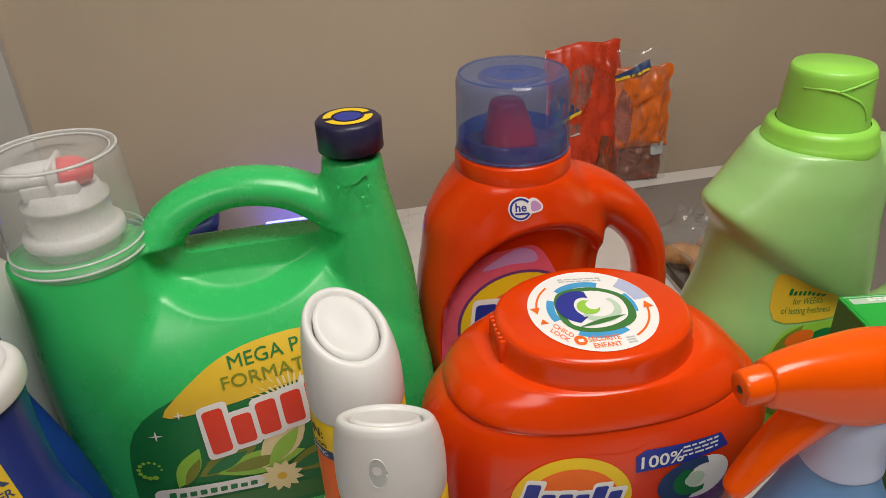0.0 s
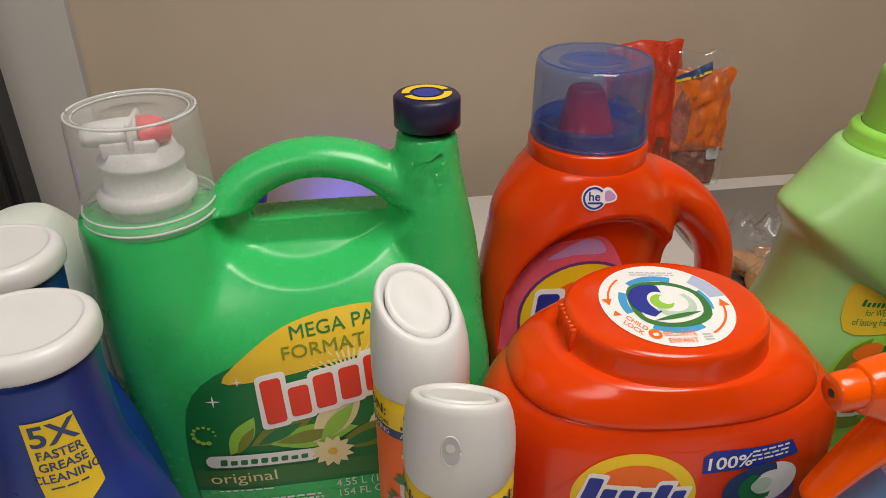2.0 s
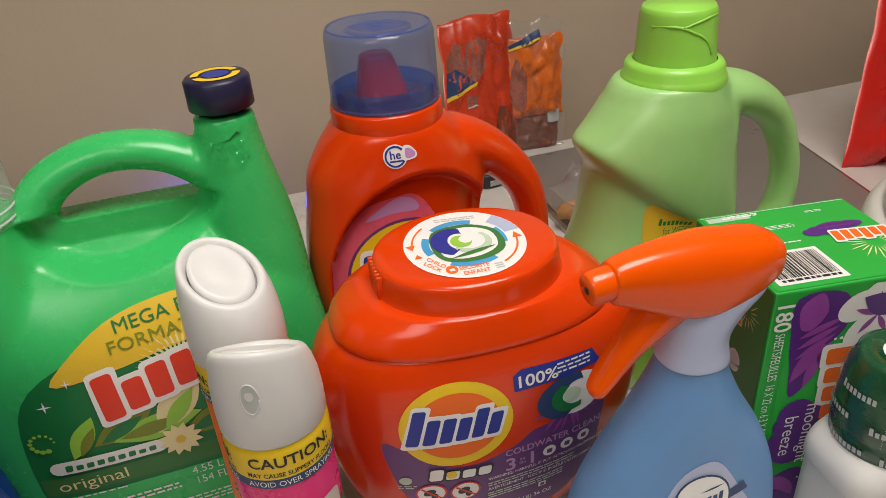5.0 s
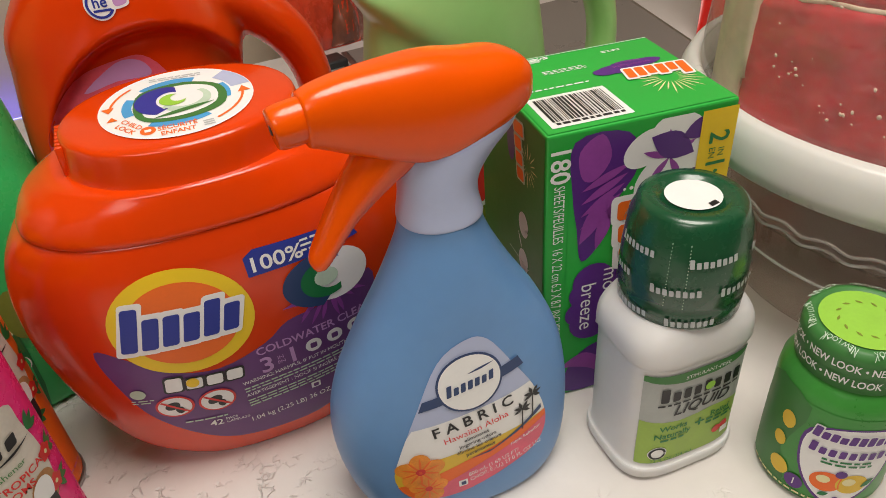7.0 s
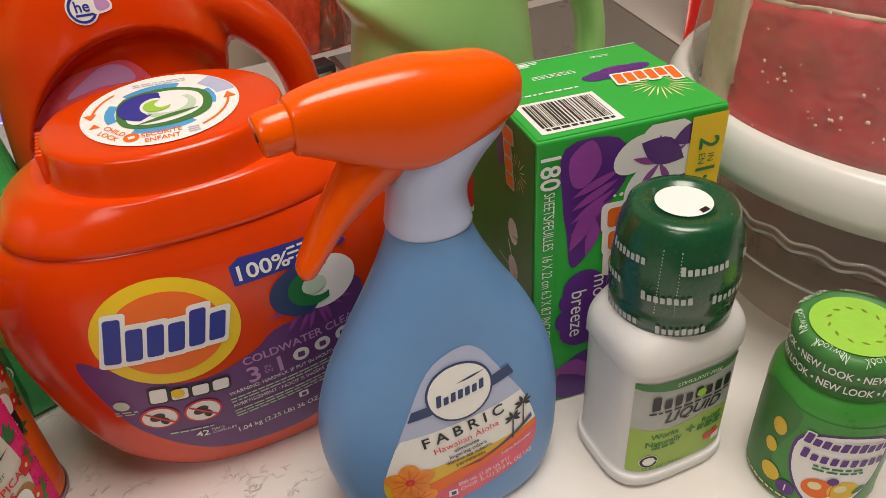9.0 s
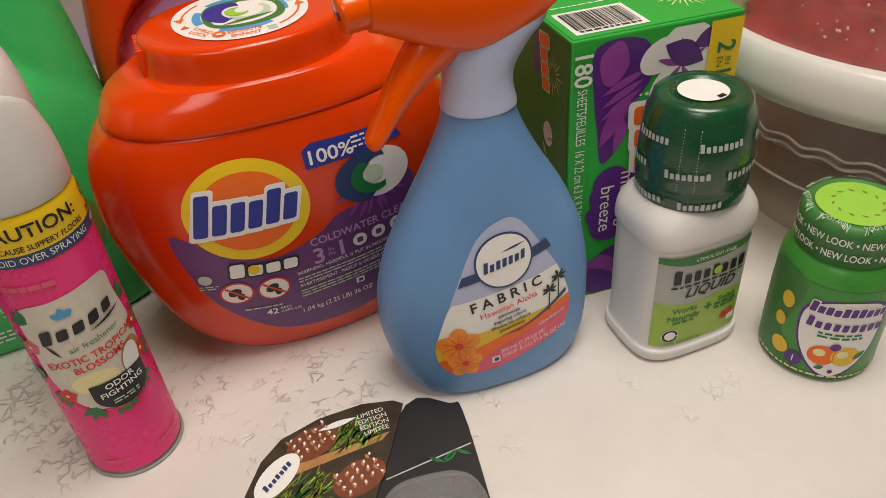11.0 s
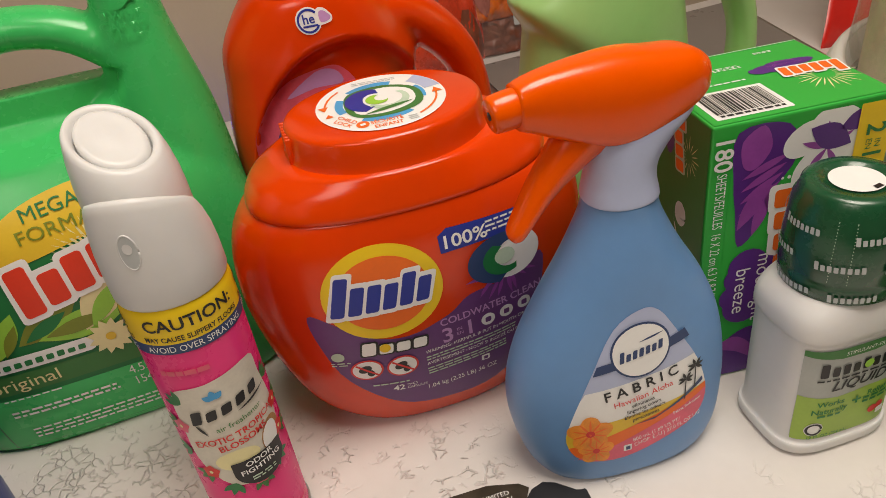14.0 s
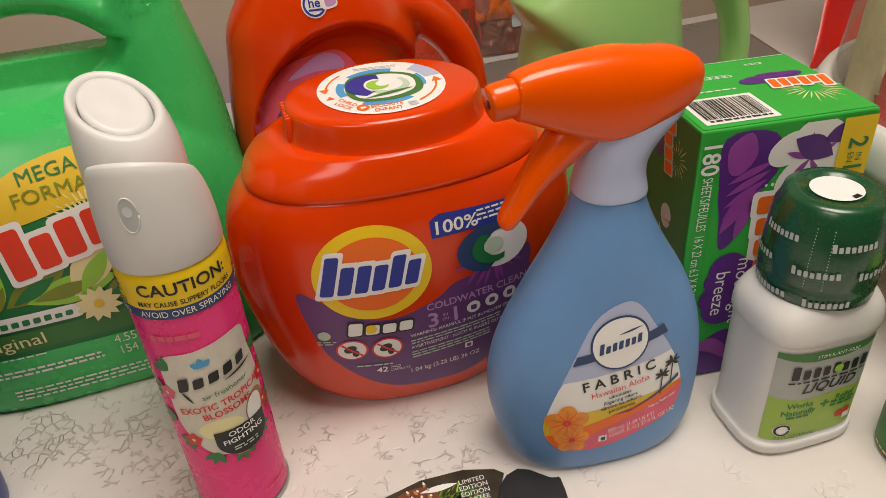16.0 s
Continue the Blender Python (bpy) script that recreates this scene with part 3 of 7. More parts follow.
# ---- orange-red detergent bottle ----
def orange_bottle():
    t = thing("detergent_bottle", 0.080, 0.520, 15, "orange-red laundry detergent bottle with blue tinted cup", "bottle")
    bm = bmesh.new()
    loft(bm, [(0.000, 0.015, 0, 0.082, 0.040, 3.0), (0.006, 0.015, 0, 0.090, 0.046, 3.0), (0.06, 0.010, 0, 0.092, 0.050, 2.8), (0.10, -0.006, 0, 0.080, 0.052, 2.6), (0.13, -0.015, 0, 0.073, 0.052, 2.4),
              (0.165, -0.015, 0, 0.071, 0.051, 2.2), (0.195, -0.010, 0, 0.071, 0.049, 2.1), (0.218, -0.010, 0, 0.067, 0.047, 2.0), (0.236, -0.010, 0, 0.056, 0.045, 2.0), (0.247, -0.011, 0, 0.0455, 0.0430, 2.0), (0.252, -0.011, 0, 0.0405, 0.0400, 2.0)])
    tube(bm, [(-0.004, 0, 0.226, 0.022, 0.036), (0.032, 0, 0.226, 0.0195, 0.030), (0.067, 0, 0.211, 0.0175, 0.023), (0.097, 0, 0.180, 0.0150, 0.019), (0.108, 0, 0.140, 0.0130, 0.018), (0.103, 0, 0.09, 0.014, 0.022), (0.09, 0, 0.06, 0.015, 0.028)])
    loft(bm, [(0.02, 0.07, 0, 0.035, 0.042, 2.5), (0.07, 0.075, 0, 0.035, 0.036, 2.3), (0.10, 0.07, 0, 0.03, 0.028, 2.2), (0.115, 0.06, 0, 0.02, 0.02, 2.0)])
    bm = melt(bm)
    # arched recess pressed into the front, in which the label lies
    for v in bm.verts:
        e = ((v.co.x + 0.004) / 0.076) ** 2 + ((v.co.z - 0.128) / 0.095) ** 2
        if e < 1 and v.co.y < -0.01:
            k = min(1.0, (1 - e) / 0.20)
            v.co.y += 0.0130 * k * k * (3 - 2 * k) * min(1.0, (-v.co.y - 0.01) / 0.02)
    t.scale = (0.965, 1.0, 1.03)
    body = part("body", bm, "orange", t)
    part("neck_ring", lathe(bmesh.new(), [(0.0405, 0.242), (0.0415, 0.244), (0.0412, 0.2605), (0.0400, 0.2620), (0.0, 0.2620)], 64, -0.011, 0), "orange", t)
    cup = part("measuring_cup", lathe(bmesh.new(), [(0.0392, 0.262), (0.0396, 0.268), (0.0388, 0.308), (0.0374, 0.3122), (0.033, 0.3132), (0.022, 0.3132), (0.020, 0.3115), (0.006, 0.3115), (0.005, 0.3125), (0.0, 0.3125)], 64, -0.011, 0), "blue_cup", t, "blue tinted clear measuring cup")
    part("cup_base", lathe(bmesh.new(), [(0.0382, 0.2625), (0.0380, 0.2735), (0.0362, 0.2748), (0.0357, 0.2640), (0.0, 0.2640)], 56, -0.011, 0), "deep_cup", cup, "deep blue inner rim of the cup")
    part("cup_floor", lathe(bmesh.new(), [(0.0, 0.3085), (0.020, 0.3085), (0.024, 0.3102), (0.020, 0.3106), (0.0, 0.3106)], 48, -0.011, 0), "deep_cup", cup, "blue tinted disc in the cup's floor")
    for r, h, thick in ((0.0362, 0.3127, 0.0007), (0.0395, 0.2640, 0.0007)):
        part("cup_edge", ring_edge(r, h, thick, -0.011, 0.0), "blue_cup", cup)
    bm = bmesh.new()
    loft(bm, [(0.264, -0.013, 0, 0.0195, 0.018, 2.4), (0.280, -0.014, 0, 0.0155, 0.014, 2.4), (0.292, -0.015, 0, 0.0120, 0.011, 2.4), (0.2945, -0.015, 0, 0.010, 0.009, 2.4)], 40, 3)
    part("spout", bm, "red_pump", t, "translucent red pouring spout")
    return t, body


orange_bottle_thing, orange_bottle_body = orange_bottle()


# ---- orange-red capsule tub ----
def tub():
    t = thing("capsule_tub", 0.113, 0.404, 11, "rounded orange-red plastic tub of laundry capsules with lid", "tub")
    bm = bmesh.new()
    loft(bm, [(0.000, 0, 0, 0.066, 0.038, 2.4), (0.004, 0, 0, 0.072, 0.043, 2.4), (0.025, 0, 0, 0.090, 0.052, 2.4), (0.06, 0, 0, 0.103, 0.059, 2.4), (0.10, 0, 0, 0.111, 0.0635, 2.4),
              (0.130, 0, 0, 0.1115, 0.064, 2.4), (0.150, 0, 0, 0.1075, 0.0625, 2.4), (0.163, 0, 0, 0.1000, 0.0600, 2.4), (0.1700, -0.001, 0, 0.0920, 0.0580, 2.4)], 72)
    body = part("body", bm, "orange", t)
    bm = bmesh.new()
    loft(bm, [(0.1690, -0.002, 0, 0.0895, 0.0570, 2.4), (0.1712, -0.002, 0, 0.0918, 0.0590, 2.4), (0.1765, -0.002, 0, 0.0900, 0.0582, 2.4), (0.184, -0.003, 0, 0.0835, 0.0562, 2.3), (0.1895, -0.003, 0, 0.0750, 0.0545, 2.2), (0.1920, -0.004, 0, 0.0680, 0.0530, 2.2), (0.1932, -0.004, 0, 0.0600, 0.0490, 2.2)], 72)
    lid = part("lid", bm, "lid_orange", t, "orange lid with a raised oval top")
    bm = bmesh.new()
    loft(bm, [(0.1900, -0.004, 0, 0.0630, 0.0528, 2.1), (0.1945, -0.004, 0, 0.0600, 0.0510, 2.1), (0.2065, -0.004, 0, 0.0582, 0.0494, 2.1), (0.2100, -0.004, 0, 0.0562, 0.0476, 2.1), (0.2115, -0.004, 0, 0.0512, 0.0432, 2.1)], 72)
    raised = part("raised_top", bm, "lid_orange", lid)
    bm = bmesh.new()
    for k in range(7):
        box(bm, -0.0635, -0.0600, -0.015 + k * 0.0042, -0.0125 + k * 0.0042, 0.193, 0.208, 0.0006)
    part("grip_rib", bm, "lid_orange", lid)
    return t, body, raised


tub_thing, tub_body, tub_top = tub()


# ---- blue trigger spray bottle ----
def spray_bottle():
    t = thing("spray_bottle", 0.2205, 0.3155, 7, "blue fabric freshener spray bottle with an orange trigger head", "bottle")
    bm = bmesh.new()
    loft(bm, [(0.000, -0.001, -0.002, 0.046, 0.026, 2.6), (0.003, -0.001, -0.002, 0.053, 0.031, 2.6), (0.018, -0.001, -0.001, 0.0615, 0.0345, 2.5), (0.045, -0.002, 0, 0.0660, 0.0350, 2.4), (0.070, -0.002, 0, 0.0650, 0.0340, 2.3),
              (0.095, -0.001, 0, 0.0590, 0.0315, 2.2), (0.120, 0, 0, 0.0475, 0.028, 2.1), (0.142, 0, 0, 0.0345, 0.025, 2.0), (0.158, 0, 0, 0.0260, 0.0220, 2.0), (0.170, 0, 0, 0.0208, 0.0195, 2.0), (0.178, 0, 0, 0.0192, 0.0188, 2.0)], 64)
    body = part("body", bm, "blue", t)
    bm = bmesh.new()
    loft(bm, [(0.1775, 0, 0, 0.0192, 0.0188, 2.2), (0.179, 0, 0, 0.0196, 0.0190, 2.2), (0.189, 0.000, 0, 0.0178, 0.0176, 2.2), (0.198, 0.001, 0, 0.0184, 0.0170, 2.2), (0.208, 0.005, 0, 0.0215, 0.0162, 2.3), (0.217, 0.012, 0, 0.0240, 0.0148, 2.3), (0.225, 0.020, 0, 0.0185, 0.0118, 2.2)], 48)
    part("collar", bm, "pale_blue", t, "pale blue-white collar")
    # wedge-shaped shell: blunt at the nozzle, straight underside that rises to the rounded rear
    bm = bmesh.new()
    rows = spline([(-0.0480, 0.2540, 0.2335, 0.0092), (-0.0420, 0.2560, 0.2310, 0.0104), (-0.0300, 0.2578, 0.2250, 0.0124), (-0.0120, 0.2588, 0.2170, 0.0152), (0.0060, 0.2586, 0.2130, 0.0172), (0.0220, 0.2556, 0.2168, 0.0176),
                   (0.0360, 0.2535, 0.2230, 0.0164), (0.0445, 0.2502, 0.2275, 0.0140), (0.0495, 0.2462, 0.2310, 0.0096), (0.0515, 0.2425, 0.2350, 0.0035)], 4)
    rings = []
    for x, high, low, half in rows:
        ring = []
        for i in range(36):
            u = 2 * math.pi * i / 36
            c, s = math.cos(u), math.sin(u)
            e = 0.86 if s > 0 else 0.42
            ring.append((x - 0.006, half * math.copysign(abs(c) ** 0.72, c), (high + low) / 2 + (high - low) / 2 * math.copysign(abs(s) ** e, s) - 0.006))
        rings.append(ring)
    skin_rings(bm, rings)
    head = part("spray_head", bm, "trigger", t, "orange spray head", offset=pose(0, 0, 0, 0, 0, 7))
    bm = bmesh.new()
    tube(bm, [(-0.0660, 0, 0.2368, 0.0076, 0.0072), (-0.0640, 0, 0.2370, 0.0088, 0.0082), (-0.0560, 0, 0.2376, 0.0092, 0.0086), (-0.0500, 0, 0.2380, 0.0090, 0.0086)], 24, 2)
    nozzle = part("nozzle", bm, "trigger", head)
    bm = bmesh.new()
    tube(bm, [(-0.0658, 0, 0.2368, 0.0022, 0.0022), (-0.0663, 0, 0.2368, 0.0020, 0.0020)], 20, 1)
    part("nozzle_hole", bm, "black", nozzle)
    bm = bmesh.new()
    tube(bm, [(-0.008, 0, 0.2260, 0.0150, 0.0115), (-0.023, 0, 0.2140, 0.0110, 0.0108), (-0.037, 0, 0.2000, 0.0072, 0.0095), (-0.047, 0, 0.1865, 0.0052, 0.0084), (-0.0525, 0, 0.1785, 0.0042, 0.0070), (-0.0542, 0, 0.1755, 0.002, 0.004)], 24)
    bmesh.ops.translate(bm, verts=bm.verts[:], vec=(-0.006, 0, -0.006))
    part("trigger", bm, "trigger", head, "curved orange trigger")
    return t, body


spray_thing, spray_body = spray_bottle()


def tree_of_mesh(bm):
    bm.normal_update()
    return BVHTree.FromBMesh(bm)


# ---- light green softener bottle ----
def mint_bottle():
    t = thing("softener_bottle", 0.305, 0.538, 12, "pearly light green fabric softener bottle with lime cap", "bottle")
    bm = bmesh.new()
    loft(bm, [(0.000, -0.02, 0, 0.085, 0.042, 3.0), (0.006, -0.02, 0, 0.092, 0.048, 3.0), (0.06, -0.022, 0, 0.096, 0.052, 2.8), (0.11, -0.028, 0, 0.090, 0.052, 2.6), (0.150, -0.034, 0, 0.072, 0.046, 2.4),
              (0.185, -0.034, 0, 0.066, 0.044, 2.3), (0.205, -0.033, 0, 0.064, 0.044, 2.2), (0.222, -0.031, 0, 0.062, 0.045, 2.1), (0.234, -0.030, 0, 0.058, 0.046, 2.0), (0.248, -0.027, 0, 0.052, 0.045, 2.0), (0.255, -0.026, 0, 0.046, 0.043, 2.0)])
    loft(bm, [(0.10, 0.022, 0, 0.045, 0.046, 2.4), (0.15, 0.002, 0, 0.036, 0.044, 2.2), (0.20, 0.002, 0, 0.036, 0.042, 2.1), (0.228, 0.002, 0, 0.036, 0.038, 2.0), (0.245, 0.0, 0, 0.028, 0.032, 2.0)])
    tube(bm, [(0.010, 0, 0.238, 0.018, 0.032), (0.050, 0, 0.231, 0.0165, 0.026), (0.086, 0, 0.210, 0.0140, 0.019), (0.108, 0, 0.172, 0.0120, 0.016), (0.112, 0, 0.135, 0.0115, 0.016), (0.100, 0, 0.106, 0.012, 0.018), (0.070, 0, 0.09, 0.014, 0.024)])
    # upper cone, whose lower edge sweeps down to one side
    t.scale = (0.885, 0.91, 1.09)
    cone = bmesh.new()
    loft(cone, [(0.184, -0.030, 0, 0.062, 0.041, 2.1), (0.192, -0.030, 0, 0.076, 0.050, 2.1), (0.202, -0.031, 0, 0.080, 0.053, 2.1), (0.218, -0.031, 0, 0.073, 0.052, 2.0), (0.238, -0.029, 0, 0.058, 0.048, 2.0), (0.254, -0.026, 0, 0.046, 0.043, 2.0)], 64)
    for v in cone.verts:
        v.co.z -= (v.co.x + 0.085) * 0.60 * max(0.0, min(1.0, (0.230 - v.co.z) / 0.034))
    extra = bpy.data.meshes.new("cone")
    cone.to_mesh(extra)
    cone.free()
    bm.from_mesh(extra)
    for v in bm.verts:
        v.co.z *= 0.945
    body = part("body", melt(bm, 0.0024, 5), "mint", t)
    part("collar", lathe(bmesh.new(), [(0.0415, 0.230), (0.0434, 0.2315), (0.0437, 0.2400), (0.0426, 0.2432), (0.0414, 0.2445), (0.0410, 0.2490), (0.0386, 0.2520), (0.034, 0.2528)], 64, -0.0225, 0), "lime", t, "lime pouring collar")
    bm = bmesh.new()
    loft(bm, [(0.2510, -0.0225, 0, 0.0338, 0.0338, 2.0), (0.2540, -0.0225, 0, 0.0332, 0.0332, 2.0), (0.270, -0.0225, 0, 0.0316, 0.0316, 2.0), (0.2840, -0.0225, 0, 0.0304, 0.0304, 2.0), (0.2880, -0.0225, 0, 0.0284, 0.0284, 2.0)], 56, 3)
    skin = tree_of_mesh(bm)
    fine = []
    for x, z in ((-0.052, 0.2775), (-0.044, 0.2785), (-0.036, 0.2775), (-0.028, 0.2745), (-0.020, 0.2710), (-0.014, 0.2660), (-0.010, 0.2590)):
        q = skin.ray_cast(Vector((x, -0.3, z)), Vector((0, 1, 0)))[0]
        fine.append((q.x, q.y, q.z, 0.0009, 0.0009))
    tube(bm, fine, 8, 5)
    fine = []
    for x, z in ((-0.036, 0.2775), (-0.026, 0.2805), (-0.016, 0.2825), (-0.004, 0.2830)):
        q = skin.ray_cast(Vector((x, -0.3, z)), Vector((0, 1, 0)))[0]
        fine.append((q.x, q.y, q.z, 0.0009, 0.0009))
    tube(bm, fine, 8, 5)
    part("cap", bm, "lime", t, "lime cap with a fine moulded swirl")
    return t, body


mint_thing, mint_body = mint_bottle()


# ---- dryer sheet box ----
BOX_W, BOX_D, BOX_H = 0.1085, 0.098, 0.1880


def sheet_box():
    t = thing("dryer_sheet_box", 0.2822, 0.3455, 4.3, "green and purple cardboard box of dryer sheets", "box")
    body = part("carton", box(bmesh.new(), 0, BOX_W, 0, BOX_D, 0, BOX_H, 0.0012), "card_green", t, smooth=False)
    return t, body


box_thing, box_body = sheet_box()


# ---- white medicine bottle ----
def medicine_bottle():
    t = thing("medicine_bottle", 0.3405, 0.3045, 9, "white plastic liquid medicine bottle with dark green cup", "bottle")
    bm = bmesh.new()
    loft(bm, [(0.000, 0, 0, 0.034, 0.027, 3.6), (0.003, 0, 0, 0.0380, 0.0310, 3.6), (0.010, 0, 0, 0.0380, 0.0310, 3.6), (0.0125, 0, 0, 0.0362, 0.0292, 3.6), (0.05, 0, 0, 0.0362, 0.0292, 3.6), (0.084, 0, 0, 0.0362, 0.0292, 3.6),
              (0.0875, 0, 0, 0.0376, 0.0306, 3.6), (0.098, 0, 0, 0.0372, 0.0302, 3.4), (0.106, 0, 0, 0.0335, 0.0285, 2.8), (0.111, 0, 0, 0.0285, 0.0265, 2.2), (0.114, 0, 0, 0.0260, 0.0255, 2.0)], 64, 3)
    body = part("body", bm, "white", t)
    cup = part("dosing_cup", lathe(bmesh.new(), [(0.0286, 0.109), (0.0306, 0.110), (0.0310, 0.119), (0.0304, 0.121), (0.0314, 0.123), (0.0310, 0.138), (0.0288, 0.158), (0.0268, 0.162), (0.0258, 0.1665), (0.0234, 0.1685), (0.0168, 0.1685), (0.0160, 0.1672), (0.0, 0.1672)], 64), "dark_green", t, "dark green dosing cup sealed in film")
    return t, body, cup


medicine_thing, medicine_body, medicine_cup = medicine_bottle()


# ---- vitamin jar ----
def vitamin_jar():
    t = thing("vitamin_jar", 0.4170, 0.260, 0, "green plastic vitamin jar with a printed shrink band", "jar")
    body = part("body", lathe(bmesh.new(), [(0.0, 0.0), (0.028, 0.0), (0.0318, 0.002), (0.0326, 0.006), (0.0326, 0.066), (0.0318, 0.074), (0.0285, 0.080), (0.0258, 0.083), (0.0258, 0.088)], 64), "jar_green", t)
    lid = part("lid", lathe(bmesh.new(), [(0.0255, 0.082), (0.0276, 0.083), (0.0282, 0.103), (0.0268, 0.1070), (0.0234, 0.1080), (0.0222, 0.1066), (0.0, 0.1064)], 64), "side_green", t, "green lid with lettered band")
    return t, body, lid


jar_thing, jar_body, jar_lid = vitamin_jar()


# ---- spray cans ----
def spray_can(x, y, turn, tall, colour, label, wide=1.0, cap=1.2):
    """tall: the height of the cap's lower edge."""
    t = thing("air_freshener_can", x, y, turn, label, "spray can", group="air freshener cans")
    body = part("can", lathe(bmesh.new(), [(0.0, 0.001), (0.022, 0.001), (0.0262, 0.0), (0.0272, 0.002), (0.0268, 0.004), (0.0268, tall - 0.006), (0.0262, tall - 0.002), (0.0240, tall + 0.002), (0.0235, tall + 0.005)], 56), colour, t)
    part("bottom_rim", lathe(bmesh.new(), [(0.0262, 0.0002), (0.0278, 0.0008), (0.0278, 0.003), (0.0268, 0.0042)], 56), "steel", t, "steel bottom rim")
    # slanted top: high over the spray opening, low at the other side
    bm = bmesh.new()
    rings = []
    for r, h in ((0.0266, 0.0), (0.0272, 0.0015), (0.0272, 0.014), (0.0266, 0.026), (0.0252, 0.038), (0.0236, 0.0465), (0.0226, 0.0500), (0.0212, 0.0515), (0.0196, 0.0512), (0.0184, 0.0490), (0.0178, 0.0450), (0.0176, 0.0390)):
        k = max(0.0, (h - 0.004) / 0.047)
        h *= cap
        rings.append([(r * math.cos(a), r * math.sin(a) - 0.002 * k, tall + h - 0.0120 * k ** 1.6 * (1 + math.sin(a))) for a in (2 * math.pi * i / 56 for i in range(56))])
    skin_rings(bm, rings)
    top = part("cap", bm, "white", t, "white plastic spray cap")
    bm = bmesh.new()
    rings = []
    for r, h in ((0.0171, 0.0), (0.0170, 0.0082), (0.0163, 0.0096), (0.0148, 0.0103), (0.0138, 0.0100), (0.0070, 0.0106), (0.0003, 0.0108)):
        rings.append([(r * math.cos(a), r * math.sin(a) - 0.002, tall + 0.0390 - (1.2 - cap) * 0.0515 + h - 0.0115 * math.sin(a) * r / 0.0175) for a in (2 * math.pi * i / 40 for i in range(40))])
    skin_rings(bm, rings)
    part("button", bm, "white", top)
    # oval spray opening with a lip; a flat grey oval paints its shade
    bm = bmesh.new()
    lip, n = [], 28
    hole = tree_of(top)
    for q in range(n + 1):
        a = 2 * math.pi * q / n
        p = hole.ray_cast(Vector((0.0043 * math.cos(a), -0.2, tall + 0.0300 * cap + 0.0085 * math.sin(a))), Vector((0, 1, 0)))[0]
        lip.append((p.x, p.y, p.z, 0.0004, 0.0004))
    tube(bm, lip, 8, 1)
    part("spray_opening_lip", bm, "white", top)
    face = Front(hole, 0, tall + 0.0300 * cap)
    decal("spray_opening_shade", oval(0, 0, 0.0040, 0.0080, 24), face, "ink_grey", top, -1.2)
    decal("spray_nozzle", oval(0, 0.002, 0.0022, 0.0026, 16), face, "white", top, 0)
    t.scale = (wide, wide, 1)
    return t, body, top


pink_can, pink_can_body, pink_can_top = spray_can(-0.004, 0.305, -5, 0.179, "pink", "pink air freshener spray can with white cap", 1.0, 1.09)
amber_can, amber_can_body, amber_can_top = spray_can(-0.029, 0.366, 226, 0.181, "ink_orange", "taller orange air freshener spray can with white cap", 1.01)


# ---- blue cleaner bottles ----
def cleaner_bottle(x, y, yaw, label):
    t = thing("cleaner_bottle", x, y, yaw, label, "bottle", group="blue cleaner bottles")
    bm = bmesh.new()
    loft(bm, [(0.0, 0, 0, 0.050, 0.028, 2.6), (0.004, 0, 0, 0.056, 0.032, 2.6), (0.06, 0, 0, 0.058, 0.033, 2.6), (0.11, 0, 0, 0.050, 0.032, 2.4), (0.14, 0, 0, 0.040, 0.031, 2.3), (0.165, 0, 0, 0.031, 0.030, 2.2), (0.20, 0, 0, 0.029, 0.029, 2.2), (0.226, 0, 0, 0.0305, 0.0295, 2.2)], 48)
    for v in bm.verts:
        v.co.z *= 1.062
    body = part("body", bm, "royal", t)
    bm = bmesh.new()
    loft(bm, [(0.2265, 0, 0, 0.0325, 0.031, 2.2), (0.2280, 0, 0, 0.0335, 0.032, 2.2), (0.2350, 0, 0, 0.0335, 0.032, 2.2), (0.2385, 0, 0, 0.031, 0.0295, 2.2), (0.2392, 0, 0, 0.028, 0.0265, 2.2), (0.2388, 0, 0, 0.026, 0.0245, 2.2), (0.2387, 0, 0, 0.010, 0.010, 2.0)], 56, 3)
    for v in bm.verts:
        v.co.z *= 1.062
    part("cap", bm, "white", t, "white flat oval cap")
    return t, body


cleaner_a, cleaner_a_body = cleaner_bottle(-0.206, 0.302, 10, "royal blue grease cleaner bottle with white cap and yellow label")
cleaner_b, cleaner_b_body = cleaner_bottle(-0.259, 0.366, 10, "royal blue cleaner bottle with white cap")


def milky_bottle():
    t = thing("milky_bottle", -0.290, 0.458, 10, "milky white plastic bottle behind the blue cleaners", "bottle")
    bm = bmesh.new()
    loft(bm, [(0.0, 0, 0, 0.060, 0.040, 2.6), (0.005, 0, 0, 0.066, 0.045, 2.6), (0.08, 0, 0, 0.066, 0.045, 2.5), (0.14, -0.004, 0, 0.060, 0.043, 2.3), (0.19, -0.010, 0, 0.048, 0.040, 2.1), (0.225, -0.014, 0, 0.034, 0.034, 2.0), (0.243, -0.016, 0, 0.022, 0.024, 2.0), (0.247, -0.016, 0, 0.015, 0.016, 2.0)], 48)
    for v in bm.verts:
        v.co.z *= 0.92
    part("body", bm, "milk", t)


milky_bottle()


# ---- cake carrier ----
CAKE = (0.582, 0.407)


